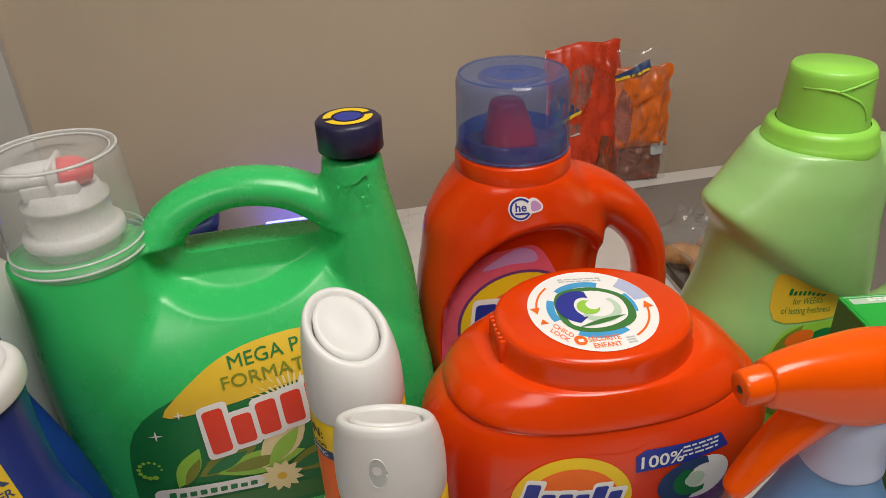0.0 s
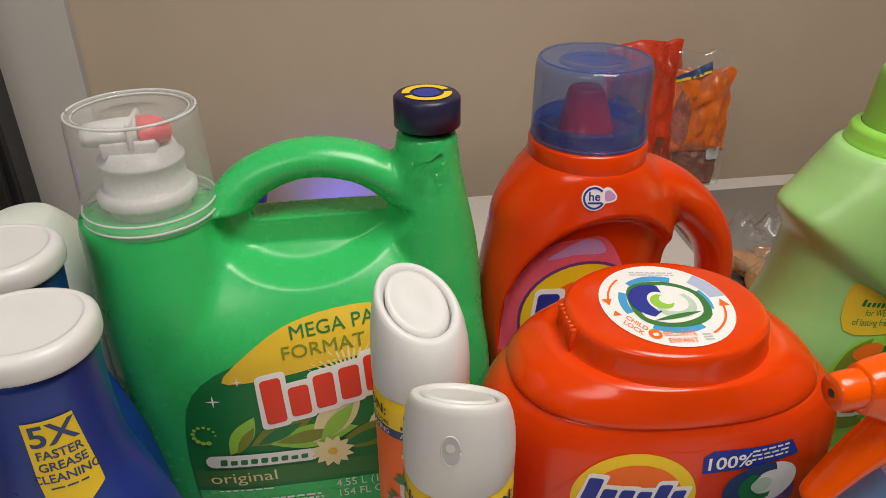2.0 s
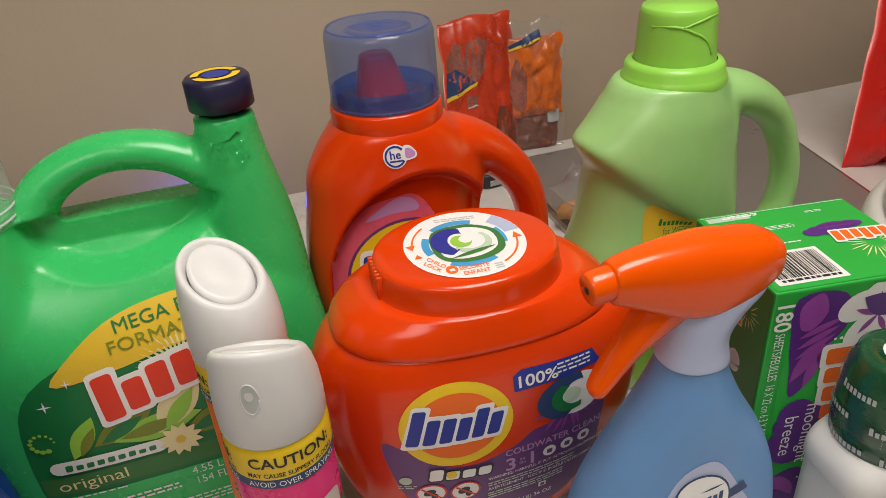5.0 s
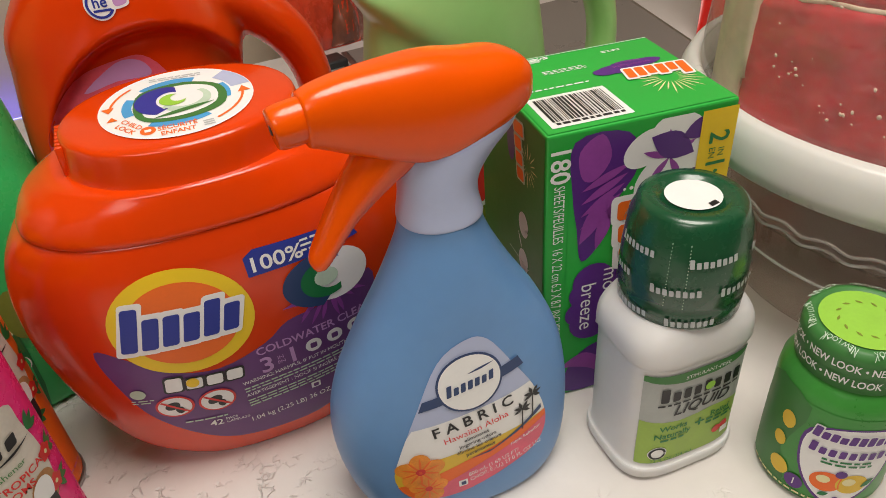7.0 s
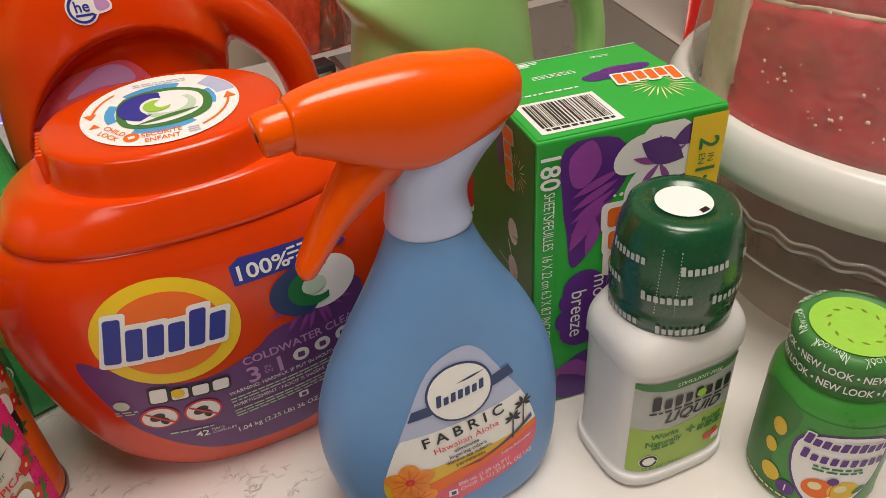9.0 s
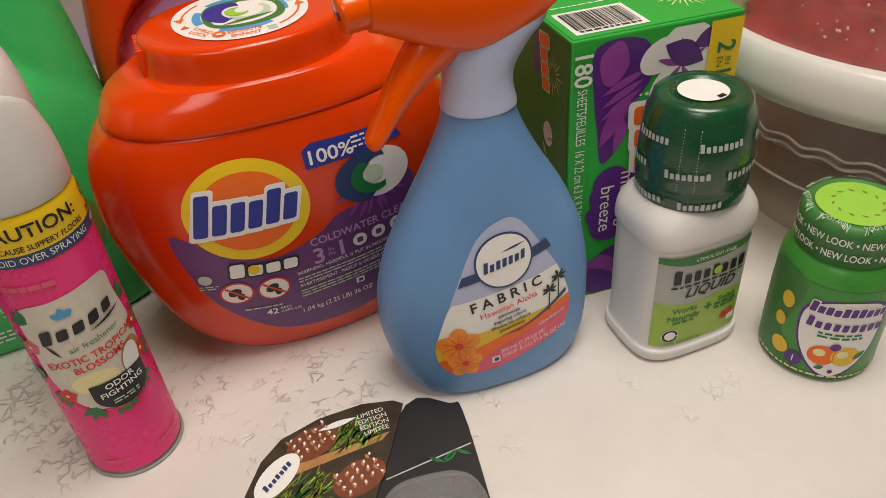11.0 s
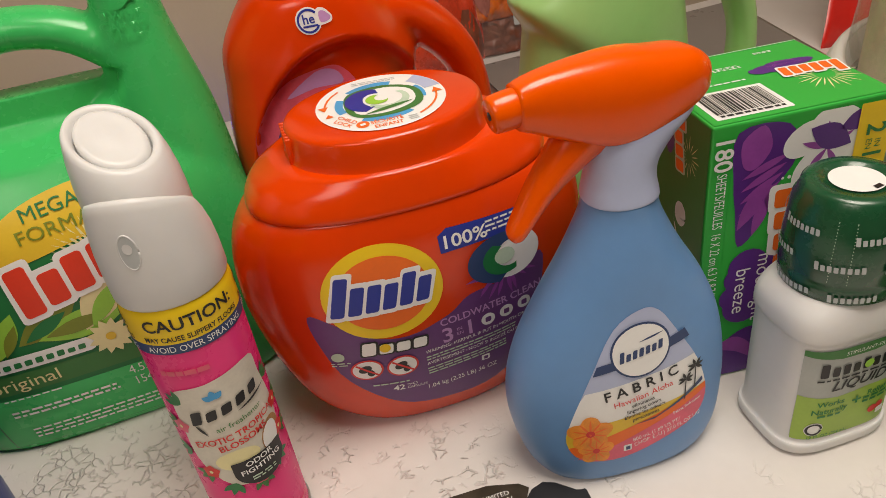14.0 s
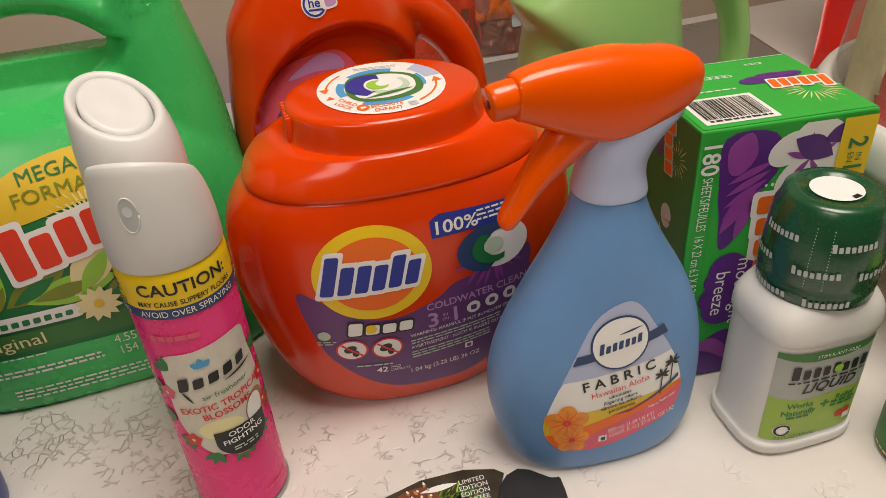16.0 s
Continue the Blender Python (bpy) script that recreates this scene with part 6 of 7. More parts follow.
def print_jar():
    t = jar_thing
    bvh = tree_of(jar_body)
    w = placed(Round(bvh, 0, 0, 0.0326, 0, 0, -28), 0.92)
    base = decal("body_print", [(-0.056, 0.004), (0.056, 0.004), (0.056, 0.070), (-0.056, 0.070)], w, "jar_green", t, 0, "green printed sleeve", 0.003)
    decal("dark_side", smooth_outline([(-0.056, 0.006), (-0.026, 0.006), (-0.032, 0.030), (-0.022, 0.068), (-0.056, 0.068)], 3), w, "side_green", base, 0.5, "", 0.003)
    decal("shield_edge", smooth_outline([(-0.020, 0.056), (-0.022, 0.034), (-0.013, 0.014), (0.002, 0.004), (0.018, 0.014), (0.027, 0.034), (0.025, 0.060), (0.002, 0.064)], 4), w, "purple", base, 1, "", 0.003)
    decal("shield", smooth_outline([(-0.0185, 0.055), (-0.0205, 0.034), (-0.012, 0.0155), (0.002, 0.006), (0.017, 0.0155), (0.0255, 0.034), (0.0235, 0.059), (0.002, 0.063)], 4), w, "ink_white", base, 1.5, "white shield on the label", 0.003)
    wordmark("maker_mark", 0.004, 0.0570, 0.044, 0.0075, 10, w, "purple", "ink_white", base, 3, 0, 0.15, 0, 71)
    wordmark("product_mark", 0.004, 0.0460, 0.044, 0.0072, 9, w, "purple", None, base, 3, 0, 0.1, 0, 73)
    decal("small_print", rules(-0.010, 0.016, 0.0385, 2, 0.0026, 0.0014, RNG), w, "ink_green", base, 3)
    for x, m in ((-0.004, "ink_orange"), (0.009, "ink_gold")):
        decal("fruit", oval(x, 0.0225, 0.0085, 0.0075, 22), w, m, base, 3, "", 0.003)
        decal("fruit_shine", oval(x - 0.002, 0.0245, 0.0035, 0.003, 14), w, "ink_cream", base, 4, "", 0.003)
    decal("berry_print", [oval(0.002, 0.0300, 0.0030, 0.0028, 14), oval(0.003, 0.0105, 0.0016, 0.0016, 10)], w, "purple", base, 4)
    decal("leaf_print", [leaf(0.014, 0.020, 0.009, 0.002, 40), leaf(-0.001, 0.014, 0.006, 0.0016, 200)], w, "ink_green", base, 4)
    decal("left_fruit", [oval(-0.032, 0.052, 0.0045, 0.006, 14), oval(-0.034, 0.036, 0.004, 0.005, 14), oval(-0.030, 0.018, 0.006, 0.006, 16)], w, "ink_gold", base, 2)
    decal("purple_dot", oval(-0.0195, 0.0135, 0.0052, 0.0052, 22), w, "purple", base, 3)
    words("dot_print", "1", 0.0052, w, "ink_white", base, 4, -0.0195, 0.0135)
    decal("bottom_line", rules(-0.050, 0.050, 0.0050, 1, 0.002, 0.0014, RNG), w, "ink_cream", base, 2)
    lid = tree_of(jar_lid)
    for row, (z, shift) in enumerate(((0.0985, 0.0), (0.0895, 0.010))):
        for k in range(6):
            ww = Round(lid, 0, 0, 0.0282, 0, z, k * 60 + row * 22)
            words("band_word_print", "NEW LOOK •", 0.0046, ww, "ink_white", jar_lid, 2, 0, 0, "CENTER", 0, 0.74, bold=0.0001)
    up = Above(lid)
    decal("lid_disc", oval(0, 0, 0.0216, 0.0216, 44), up, "ink_lime", jar_lid, 1, "lime top disc")
    for k in range(7):
        a = 2 * math.pi * k / 7
        words("rim_word_print", "NEW LOOK", 0.0028, up, "mint_ink", jar_lid, 4, 0.0248 * math.cos(a), 0.0248 * math.sin(a), "CENTER", math.degrees(a) - 90, 0.8)
    # olive strokes paint the shade of a moulded ring; the disc is flat
    decal("moulding_shade", [leaf(0.012 * math.cos(a), 0.012 * math.sin(a), 0.004, 0.0007, math.degrees(a) + 70) for a in [2 * math.pi * k / 12 for k in range(12)]], up, "ink_olive", jar_lid, 2)


def print_can(t, body, tall, turn, pink):
    w = Round(tree_of(body), 0, 0, 0.0268, 0, 0, turn)
    g = 2 * math.pi * 0.0268
    h = tall

    def around(z0, z1):
        return [(-g / 2, z0), (g / 2, z0), (g / 2, z1), (-g / 2, z1)]

    decal("caution_band", around(h - 0.0195, h - 0.0005), w, "ink_yellow", t, 0.5, "yellow caution band", 0.003)
    decal("dark_band", around(h - 0.0255, h - 0.0195), w, "ink_navy", t, 0.5, "", 0.003)
    for k in (0, 1, -1):
        words("caution_word", "CAUTION:", 0.0066, w, "ink_black", t, 2, k * g / 3, h - 0.0088, "CENTER", 0, 1.05, bold=0.0002)
        words("caution_line", "MAY CAUSE SLIPPERY FLOORS", 0.0029, w, "ink_black", t, 2, k * g / 3, h - 0.0166, "CENTER", 0, 0.9, bold=0.0001)
        words("caution_end", "AVOID OVER SPRAYING", 0.0036, w, "ink_white", t, 2, k * g / 3, h - 0.0225, "CENTER", 0, 0.92)
    decal("maker_line", rules(-0.024, 0.000, h - 0.0390, 1, 0.003, 0.0030, RNG, 0.0006), w, "rose" if pink else "ink_cream", t, 2)
    lab = decal("picture_label", smooth_outline([(-0.024, h - 0.052), (-0.006, h - 0.0475), (0.021, h - 0.046), (0.024, h - 0.060), (0.027, h - 0.085), (0.022, h - 0.108), (0.008, h - 0.122), (-0.012, h - 0.120), (-0.025, h - 0.100), (-0.026, h - 0.075)], 4), w, "ivory_ink", t, 1, "cream label with tropical flowers", 0.003)
    for k in range(13):
        a = 2 * math.pi * k / 13
        x, y = 0.028 * math.cos(a), h - 0.084 + 0.038 * math.sin(a)
        if math.sin(a) > 0.75:
            continue
        decal("palm_leaf", [leaf(x, y, 0.010, 0.0018, math.degrees(a) + d) for d in (-35, 0, 35)], w, ("side_green", "ink_green")[k % 2], lab, 0.8 + 0.1 * k)
        if k % 2 == 0:
            flower(x * 0.97, y, 0.0052, 5, w, "rose" if k % 4 else "ink_red", "ink_cream", lab, 2.5, 0.9)
    decal("coconut", oval(0.018, h - 0.100, 0.0075, 0.011, 22, lean=-15), w, "bread", lab, 2)
    decal("coconut_inside", oval(0.0165, h - 0.100, 0.0055, 0.009, 20, lean=-15), w, "ink_white", lab, 3)
    decal("milk_bowl", oval(-0.004, h - 0.103, 0.012, 0.007, 24), w, "ink_cream", lab, 1.6)
    wordmark("maker_mark", 0.0, h - 0.0650, 0.040, 0.0085, 5, w, "ink_black", None, lab, 3, 12, 0.35, 0, 81)
    decal("mark_tail", [leaf(-0.018, h - 0.073, 0.010, 0.0008, -60), leaf(0.004, h - 0.0715, 0.020, 0.0007, 12)], w, "ink_black", lab, 3)
    decal("blue_splash", [leaf(-0.004, h - 0.058, 0.006, 0.0018, a) for a in (40, 95, 150)], w, "ink_sky", lab, 3)
    words("kind_print", "air freshener", 0.0036, w, "side_green", lab, 3, 0.004, h - 0.0775, "CENTER", 6, 1.0)
    words("scent_print", "EXOTIC TROPICAL\nBLOSSOMS" if pink else "", 0.0043, w, "ink_red", lab, 3, 0.002, h - 0.0885, "CENTER", 6, 0.95, bold=0.0001) if pink else None
    decal("badge", oval(0.006, h - 0.1130, 0.0150, 0.0120, 26, 180, 360) + [(0.0210, h - 0.1050), (-0.0090, h - 0.1050)], w, "ink_black", lab, 4, "dark round badge")
    words("badge_word_print", "ODOR\nFIGHTING", 0.0036, w, "ink_white", lab, 5, 0.006, h - 0.1105, "CENTER", 4, 1.05, bold=0.0003)
    decal("badge_line_print", rules(-0.001, 0.013, h - 0.1190, 2, 0.0018, 0.0009, RNG), w, "mint_ink", lab, 5)
    decal("foot_line_print", rules(-0.020, -0.006, 0.014, 1, 0.003, 0.0016, RNG) + rules(0.008, 0.030, 0.014, 1, 0.003, 0.0018, RNG), w, "rose", t, 2)


def print_cleaner():
    for t, body in ((cleaner_a, cleaner_a_body), (cleaner_b, cleaner_b_body)):
        w = Round(tree_of(body), 0, 0, 0.030, 0, 0.004, 34)
        tag = decal("yellow_tag", [(-0.016, 0.214), (0.006, 0.214), (0.0095, 0.180), (0.0100, 0.168), (-0.001, 0.159), (-0.0155, 0.166), (-0.0165, 0.180)], w, "ink_yellow", t, 1, "yellow arrow-shaped tag", 0.003)
        words("tag_number", "5X", 0.0125, w, "ink_navy", tag, 2, -0.0045, 0.2050, "CENTER", 0, 1.0, bold=0.0005)
        words("tag_word_print", "FASTER\nGREASE\nCLEANING", 0.0052, w, "ink_navy", tag, 2, -0.0038, 0.1870, "CENTER", 0, 0.85, bold=0.0003)
        decal("tag_line_print", rules(-0.012, 0.006, 0.1735, 1, 0.002, 0.0010, RNG), w, "ink_navy", tag, 2)


print_green_bottle()
print_orange_bottle()
print_tub()
print_spray_bottle()
print_mint_bottle()
print_sheet_box()
print_medicine()
print_jar()
print_can(pink_can, pink_can_body, 0.179, 28, True)
print_can(amber_can, amber_can_body, 0.181, -193, False)
print_cleaner()


# ---- things at the back of the table ----
def pouch(bm, w, h, d, seed, gather=0.0):
    """A crumpled film pouch that stands on its lower edge, bulging in the middle."""
    nx, nz = 26, 34
    sheets = []
    for sign in (-1, 1):
        rows = []
        for k in range(nz + 1):
            row = []
            for i in range(nx + 1):
                a, b = i / nx, k / nz
                edge = min(1.0, 5 * min(a, 1 - a)) * min(1.0, 6 * (1 - b) + 0.02) * min(1.0, 8 * b + 0.35)
                crease = noise.noise(Vector((a * 5 + seed, b * 4, seed))) * 0.5 + abs(noise.noise(Vector((a * 9, b * 5 + seed, 3.0 + seed)))) * 0.8
                x = (a - 0.5) * w * (1 - gather * (1 - b) * 0.3) + noise.noise(Vector((b * 6, seed, a))) * 0.006
                y = sign * d * 0.5 * edge * (0.55 + crease)
                z = h * b + (noise.noise(Vector((a * 4, seed * 2, 1.0))) * 0.010 * b)
                row.append(bm.verts.new((x, y, z)))
            rows.append(row)
        sheets.append(rows)
        for k in range(nz):
            for i in range(nx):
                bm.faces.new((rows[k][i], rows[k][i + 1], rows[k + 1][i + 1], rows[k + 1][i]))
    f, b = sheets
    for k in range(nz):
        for i in (0, nx):
            bm.faces.new((f[k][i], f[k + 1][i], b[k + 1][i], b[k][i]))
    for i in range(nx):
        for k in (0, nz):
            bm.faces.new((f[k][i], f[k][i + 1], b[k][i + 1], b[k][i]))
    bmesh.ops.translate(bm, verts=bm.verts[:], vec=(0, 0, -min(v.co.z for v in bm.verts)))
    return bm


def back_pouches():
    m = FRAME @ pose(0.210, -0.012, TOP, -5, 0, 2)
    t = new("snack_pouch")
    t.matrix_world = m
    tagged(t, "crumpled red and navy film pouch standing by the wall", "pouch")
    body = part("film_body", pouch(bmesh.new(), 0.130, 0.205, 0.046, 1.7), "foil_red", t)
    t.scale = (0.84, 0.75, 1)
    f = Front(tree_of(body))
    decal("mauve_window", [(-0.056, 0.124), (-0.022, 0.112), (0.010, 0.134), (0.014, 0.172), (0.002, 0.180), (-0.030, 0.172), (-0.048, 0.176), (-0.058, 0.150)], f, "foil_mauve", body, 0.6, "see-through mauve window")
    decal("navy_corner", [(-0.062, 0.098), (-0.012, 0.118), (-0.044, 0.140), (-0.058, 0.134)], f, "ink_navy", body, 1)
    decal("yellow_line", [(-0.062, 0.093), (-0.012, 0.114), (-0.010, 0.119), (-0.062, 0.099)], f, "ink_gold", body, 1.5)
    decal("grey_label", rounded(-0.030, 0.082, -0.010, 0.100, 0.003), f, "foil_mauve", body, 2)
    decal("label_edge", [(-0.030, 0.082), (-0.010, 0.084), (-0.011, 0.086), (-0.029, 0.084)], f, "ink_grey", body, 2.5)
    decal("dark_foot", smooth_outline([(0.010, 0.004), (0.062, 0.004), (0.056, 0.052), (0.032, 0.076)], 3), f, "cone_brown", body, 1)

    m = FRAME @ pose(0.292, -0.012, TOP, -4, 0, -6)
    t = new("snack_pouch")
    t.matrix_world = m
    tagged(t, "orange film pouch with a clear lower half by the wall", "pouch")
    body = part("film_body", pouch(bmesh.new(), 0.112, 0.192, 0.034, 5.1), "film", t, "clear crinkled film")
    t.scale = (0.84, 0.8, 1)
    bm = pouch(bmesh.new(), 0.098, 0.118, 0.030, 8.3)
    bmesh.ops.translate(bm, verts=bm.verts[:], vec=(0.003, -0.004, 0.052))
    inner = part("orange_sleeve", bm, "foil_orange", t, "orange printed sleeve")
    f = Front(tree_of(body, inner))
    decal("white_label", rounded(0.022, 0.040, 0.044, 0.060, 0.003), f, "ink_grey", body, 3)
    decal("navy_top", [(-0.046, 0.158), (0.010, 0.178), (0.012, 0.166), (-0.040, 0.152)], f, "ink_navy", body, 2)
    decal("yellow_edge", [(-0.044, 0.150), (0.010, 0.164), (0.010, 0.167), (-0.044, 0.154)], f, "ink_gold", body, 2.4)
    decal("amber_patch", smooth_outline([(-0.044, 0.090), (-0.024, 0.060), (-0.016, 0.110), (-0.034, 0.140)], 4), f, "foil_mauve", body, 3)
    bm = pouch(bmesh.new(), 0.078, 0.054, 0.020, 3.3)
    part("dark_contents", bm, "cone_brown", t, "dark contents in the clear half", offset=pose(0.004, 0, 0.001))


def red_pack():
    t = thing("red_pack", 0.752, 0.880, 8, "tall red film pack with a blue and white shield", "snack pack")
    body = part("film_body", pouch(bmesh.new(), 0.165, 0.34, 0.060, 2.6), "red_wrap", t)
    f = Front(tree_of(body))
    shield = [(-0.046, 0.262), (-0.010, 0.262), (-0.006, 0.236), (-0.016, 0.214), (-0.028, 0.205), (-0.040, 0.214), (-0.050, 0.236)]
    decal("shield_edge", smooth_outline([(a * 1.12 + 0.003, 0.234 + (b - 0.234) * 1.12) for a, b in shield], 3), f, "ink_cream", body, 1)
    decal("shield", smooth_outline(shield, 3), f, "ink_orange", body, 2)
    decal("shield_band", [(-0.049, 0.240), (-0.030, 0.236), (-0.007, 0.238), (-0.007, 0.256), (-0.030, 0.253), (-0.048, 0.257)], f, "ink_blue", body, 3)


def bread_bag():
    t = thing("bread_bag", 0.318, 0.772, 20, "brown bread pieces in a clear plastic bag", "food bag", z=TOP + 0.0087)
    bm = bmesh.new()
    rng = random.Random(3)
    for k in range(7):
        x, y = rng.uniform(-0.035, 0.035), rng.uniform(-0.025, 0.025)
        mm = pose(x, y, 0.013 + 0.006 * (k % 2), rng.uniform(-20, 20), rng.uniform(-20, 20), rng.uniform(0, 180)) @ Matrix.Diagonal((0.024, 0.015, 0.011, 1))
        bmesh.ops.create_icosphere(bm, subdivisions=3, radius=1, matrix=mm)
    for v in bm.verts:
        v.co += Vector((noise.noise(v.co * 90), noise.noise(v.co * 90 + Vector((5, 0, 0))), noise.noise(v.co * 90 + Vector((0, 7, 0))))) * 0.003
        v.co.z = max(0.0005, v.co.z)
    part("bread", bm, "bread", t)
    bm = pouch(bmesh.new(), 0.115, 0.085, 0.075, 6.6)
    bmesh.ops.rotate(bm, verts=bm.verts[:], cent=(0, 0, 0), matrix=Matrix.Rotation(radians(-90), 3, "X"))
    low = min(v.co.z for v in bm.verts)
    bmesh.ops.translate(bm, verts=bm.verts[:], vec=(0, -0.042, -low))
    part("clear_bag", bm, "film", t, "clear crinkled bag")


def latch():
    t = thing("black_latch", 0.205, 0.935, 20, "small black plastic box beside the hotplate", "box")
    bm = box(bmesh.new(), -0.022, 0.022, -0.016, 0.016, 0, 0.020, 0.003)
    part("case", bm, "black", t)
    part("steel_clip", box(bmesh.new(), -0.014, 0.014, -0.019, -0.0162, 0.004, 0.012, 0.0008), "steel", t)


back_pouches()
red_pack()
bread_bag()
latch()


# ---- behind and beside the table ----
def navy_bin():
    t = new("storage_bin")
    t.matrix_world = FRAME @ pose(-0.425, 0.048, 0)
    tagged(t, "navy plastic storage bin between table and wall", "bin")
    bm = bmesh.new()
    top = TOP + 0.012
    rings = []
    for grow, z in ((0.86, 0.0), (0.98, top - 0.02), (1.03, top - 0.016), (1.03, top), (0.96, top), (0.93, top - 0.012), (0.84, 0.01)):
        ring = []
        for i in range(48):
            a = 2 * math.pi * i / 48
            c, s = math.cos(a), math.sin(a)
            ring.append((0.110 * grow * math.copysign(abs(c) ** 0.4, c), 0.034 * math.copysign(abs(s) ** 0.4, s) * grow, z - (0.012 * (1 - abs(c)) if z > 0.5 else 0)))
        rings.append(ring)
    skin_rings(bm, rings)
    part("shell", bm, "navy_tote", t)


def dark_cabinet():
    t = new("tall_cabinet")
    t.matrix_world = FRAME @ pose(-0.895, 0.040, 0)
    tagged(t, "tall matt black cabinet beside the table", "cabinet")
    part("body", box(bmesh.new(), -0.37, 0.275, -0.02, 0.035, 0.0, 2.0, 0.004), "black", t, smooth=False)
    part("door", box(bmesh.new(), -0.36, 0.265, -0.036, -0.022, 0.05, 1.97, 0.003), "black", t, smooth=False)


def led_light():
    t = new("led_light_bar")
    t.matrix_world = FRAME @ pose(-0.205, 0.060, 0)
    tagged(t, "slim stand with a glowing blue light bar behind the table", "lamp")
    part("stand", box(bmesh.new(), -0.012, 0.012, -0.008, 0.008, 0.012, TOP - 0.040, 0.002), "black", t)
    part("foot", box(bmesh.new(), -0.05, 0.05, -0.03, 0.03, 0.0, 0.012, 0.003), "black", t)
    m = bpy.data.materials.new("blue_led_glow")
    m.use_nodes = True
    p = m.node_tree.nodes["Principled BSDF"]
    p.inputs["Base Color"].default_value = (0.05, 0.05, 0.4, 1)
    p.inputs["Emission Color"].default_value = (0.10, 0.10, 1.0, 1)
    p.inputs["Emission Strength"].default_value = 9.0
    part("light_bar", box(bmesh.new(), -0.045, 0.045, -0.006, 0.006, TOP - 0.040, TOP - 0.024, 0.002), m, t, "glowing blue bar")


navy_bin()
dark_cabinet()
led_light()


# ---- flat packs at the front ----
def flat_pack(name, outline, z0, thick, mat, label, category):
    cx, cy = sum(p[0] for p in outline) / len(outline), sum(p[1] for p in outline) / len(outline)
    t = thing(name, cx, cy, 0, label, category, z=TOP + z0)
    bm = bmesh.new()
    pts = [(a - cx, b - cy) for a, b in outline]
    skin_rings(bm, [[(a, b, z) for a, b in pts] for z in (0.0, thick)])
    card = part("card", bm, mat, t, smooth=False)
    return t, card, (lambda x, y, off: Vector((x - cx, y - cy, thick + off - 0.0003)))


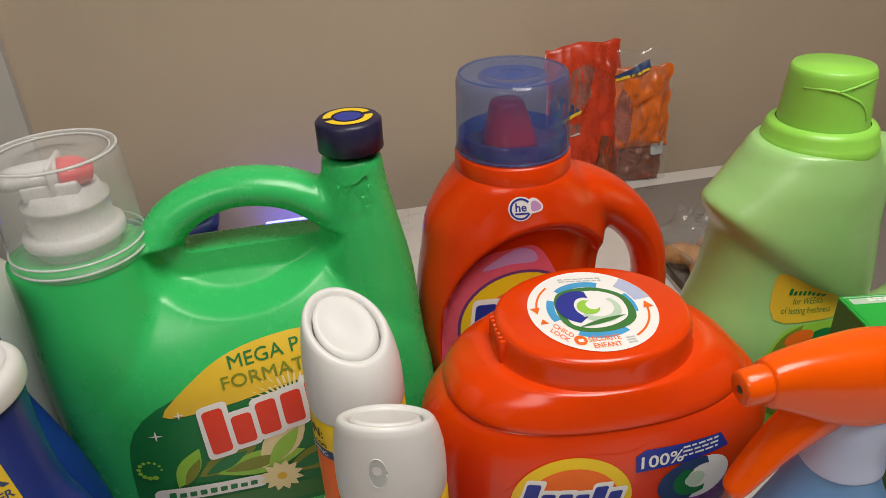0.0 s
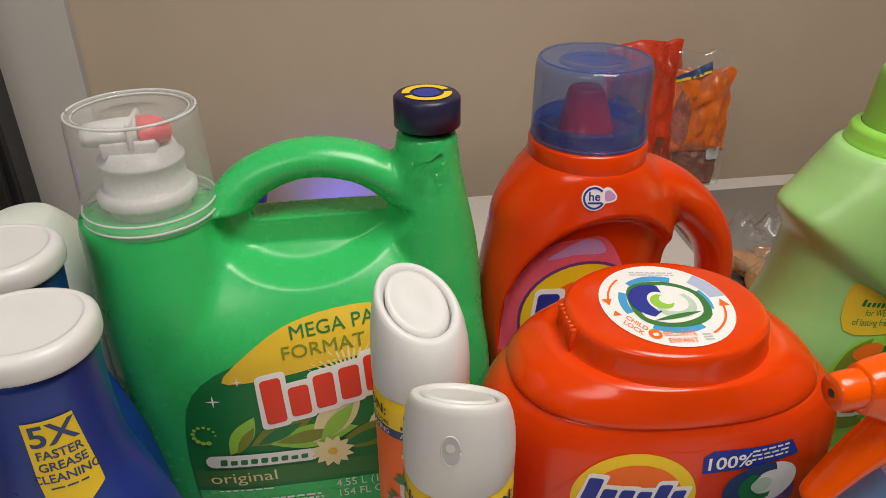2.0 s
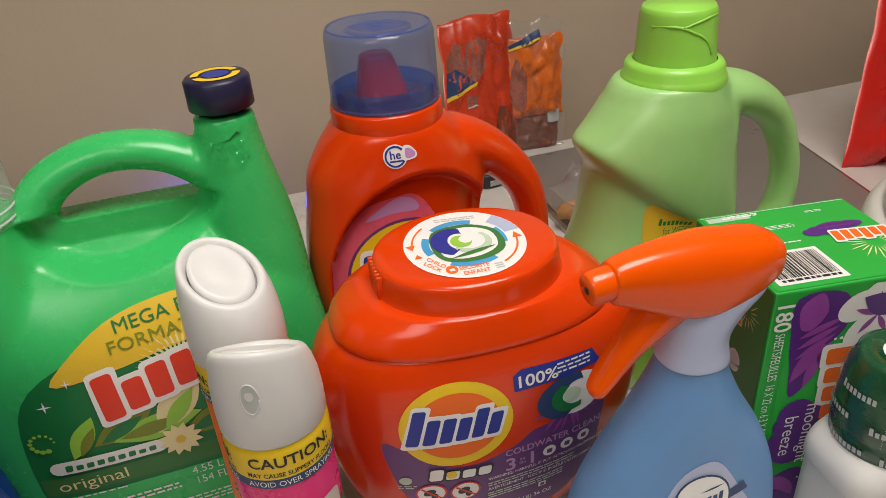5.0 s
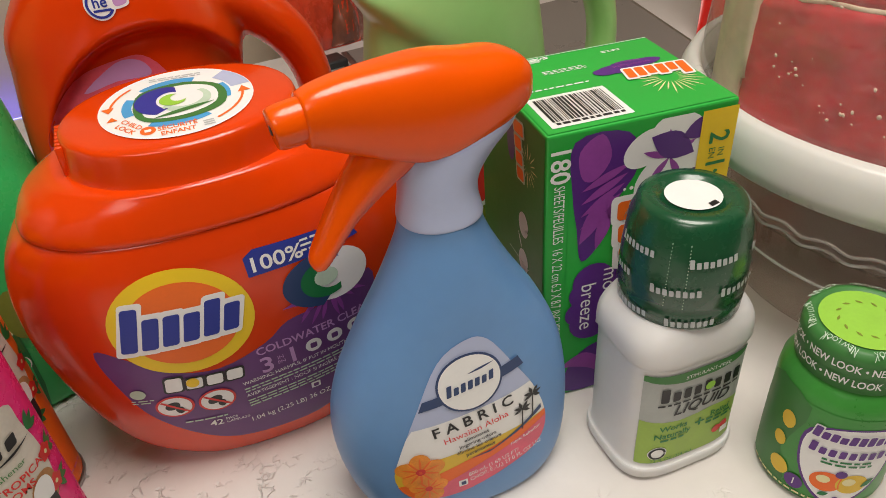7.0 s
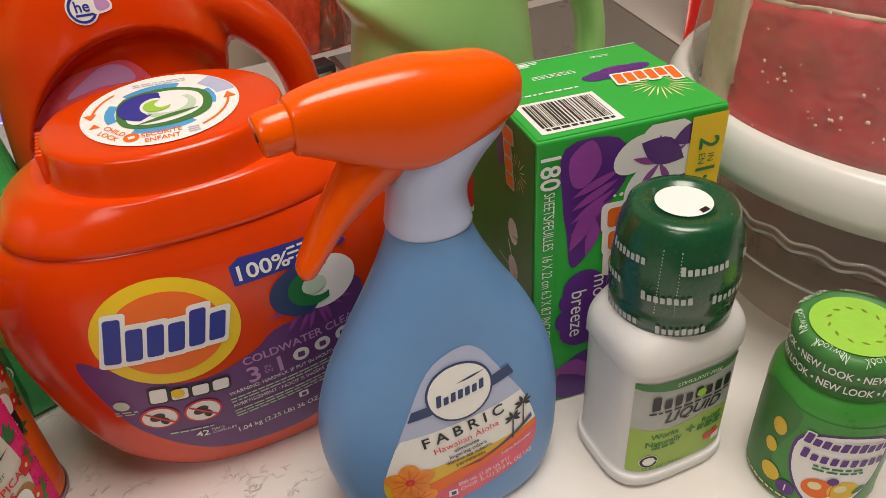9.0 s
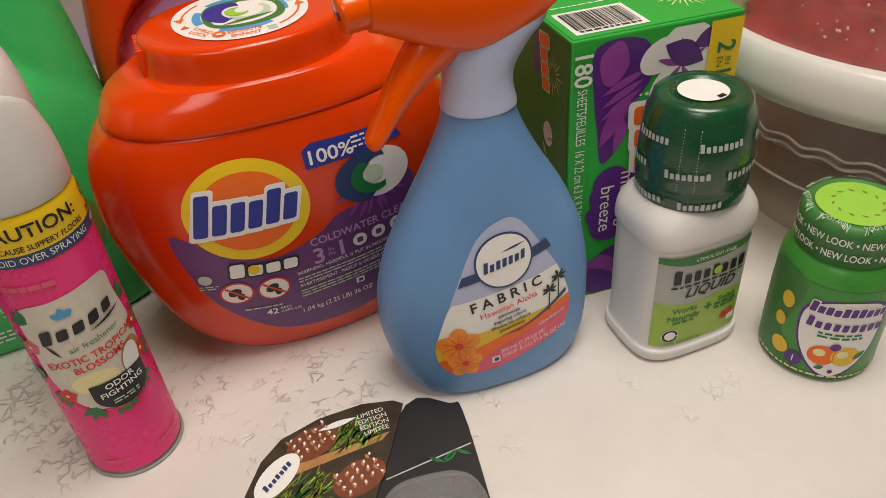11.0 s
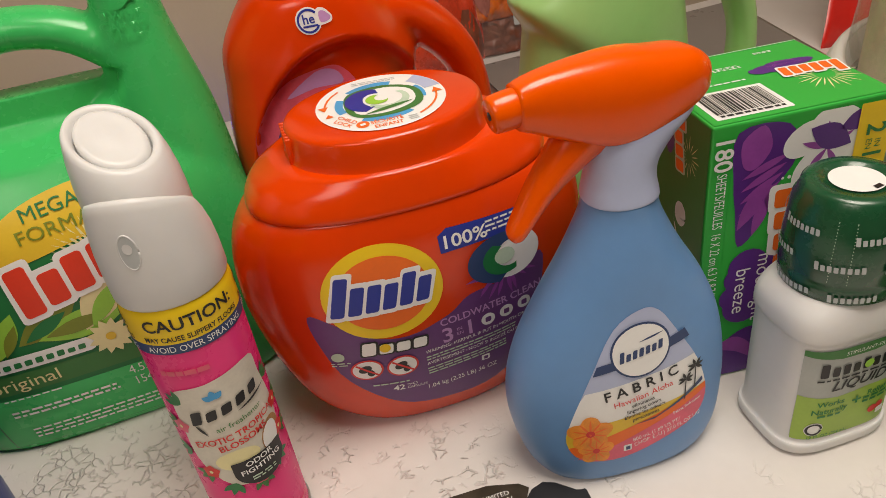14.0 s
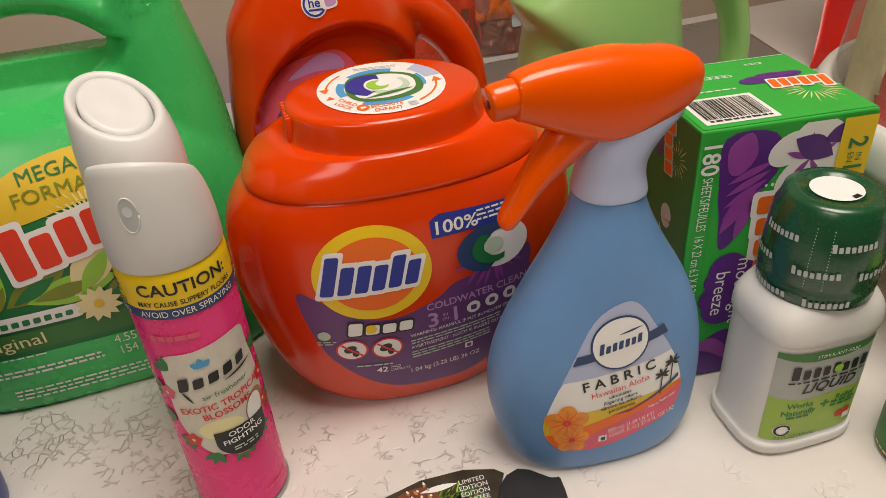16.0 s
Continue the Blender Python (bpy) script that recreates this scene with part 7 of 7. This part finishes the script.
def cards():
    black = smooth_outline([(0.158, 0.2835), (0.1840, 0.2775), (0.1905, 0.2700), (0.1900, 0.205), (0.1880, 0.160), (0.110, 0.160), (0.122, 0.215)], 4)
    t, card, w = flat_pack("black_card_pack", black, 0.0, 0.0012, "black", "black blister card with a grey line lying on the table", "card pack")
    decal("grey_line", [(0.138, 0.2334), (0.1892, 0.2444), (0.1892, 0.2454), (0.138, 0.2342)], w, "ink_grey", card, 1, "", 0.05)
    decal("cross_mark", [leaf(0.172, 0.2360, 0.010, 0.0012, a) for a in (35, 145)] + [leaf(0.1795, 0.2430, 0.010, 0.0012, a) for a in (215, 325)], w, "ink_green", card, 1, "", 0.05)
    bm = bmesh.new()
    loft(bm, [(0.0012, 0.160 - 0.1634, 0.200 - 0.2244, 0.030, 0.028, 3.0), (0.010, 0.160 - 0.1634, 0.200 - 0.2244, 0.027, 0.025, 3.0), (0.013, 0.160 - 0.1634, 0.200 - 0.2244, 0.022, 0.020, 3.0)], 40, 3)
    part("blister", bm, "clear", t, "clear plastic blister")
    picture = [(0.0560, 0.2300), (0.0610, 0.2440), (0.0700, 0.2640), (0.0820, 0.2770), (0.1050, 0.2865), (0.1320, 0.2905), (0.1510, 0.2880), (0.1565, 0.2840), (0.1430, 0.2500), (0.1270, 0.2150), (0.1120, 0.1700), (0.0480, 0.1700)]
    t, card, w = flat_pack("picture_card_pack", picture, 0.0016, 0.0012, "umber_ink", "printed card with pine cones and fir twigs on the table", "card pack")
    decal("dark_ground", [(a, b) for a, b in [(0.0575, 0.2300), (0.0625, 0.2440), (0.0715, 0.2635), (0.0832, 0.2757), (0.1058, 0.2850), (0.1320, 0.2890), (0.1500, 0.2866), (0.1548, 0.2836), (0.1415, 0.2500), (0.1255, 0.2150), (0.1105, 0.1715), (0.0495, 0.1715)]], w, "umber_ink", card, 0.5, "", 0.05)
    decal("wood_band", [(0.0850, 0.2490), (0.1400, 0.2600), (0.1455, 0.2650), (0.0860, 0.2560)], w, "bread", card, 1, "", 0.05)
    rng = random.Random(8)
    for tone, n in (("ink_olive", 46), ("side_green", 34), ("ink_lime", 12)):
        decal("fir_twig", [leaf(rng.uniform(0.108, 0.136), rng.uniform(0.256, 0.272), rng.uniform(0.007, 0.013), 0.0006, rng.uniform(20, 75), 3) for k in range(n)] + [leaf(rng.uniform(0.072, 0.102), rng.uniform(0.214, 0.244), rng.uniform(0.008, 0.014), 0.0006, rng.uniform(10, 70), 3) for k in range(n)], w, tone, card, 1.5, "", 0.05)
    for cx, cy in ((0.100, 0.2690), (0.124, 0.2380)):
        decal("pine_cone", oval(cx, cy, 0.016, 0.011, 20, lean=25), w, "cone_brown", card, 2, "", 0.05)
        rows = []
        for k in range(5):
            for q in range(4 - (k % 2)):
                u, v = -0.011 + 0.0055 * k, -0.0072 + 0.0048 * q + 0.0024 * (k % 2)
                rows.append((cx + u * 0.9 - v * 0.42, cy + u * 0.42 + v * 0.9))
        decal("cone_scale", [leaf(a, b, rng.uniform(0.0034, 0.0048), 0.0010, rng.uniform(60, 130)) for a, b in rows], w, "bread", card, 2.6, "", 0.05)
        decal("cone_frost", [leaf(a + 0.0004, b + 0.0018, rng.uniform(0.0020, 0.0030), 0.0007, rng.uniform(60, 130)) for a, b in rows], w, "ink_white", card, 3.0, "", 0.05)
    decal("white_oval", oval(0.0790, 0.2510, 0.0170, 0.0090, 30, lean=48), w, "ink_white", card, 3, "", 0.05)
    wordmark("maker_mark", 0.0790, 0.2510, 0.022, 0.0042, 7, w, "ink_navy", None, card, 4, 46, 0.2, 0, 91)
    decal("hang_hole", leaf(0.104, 0.2765, 0.024, 0.0022, 10), w, "ink_white", card, 3, "", 0.05)
    words("edition_print", "LIMITED\nEDITION\nÉDITION\nLIMITÉE", 0.0033, w, "ink_white", card, 3, 0.137, 0.2745, "CENTER", 8, 1.0, cut=0)


cards()
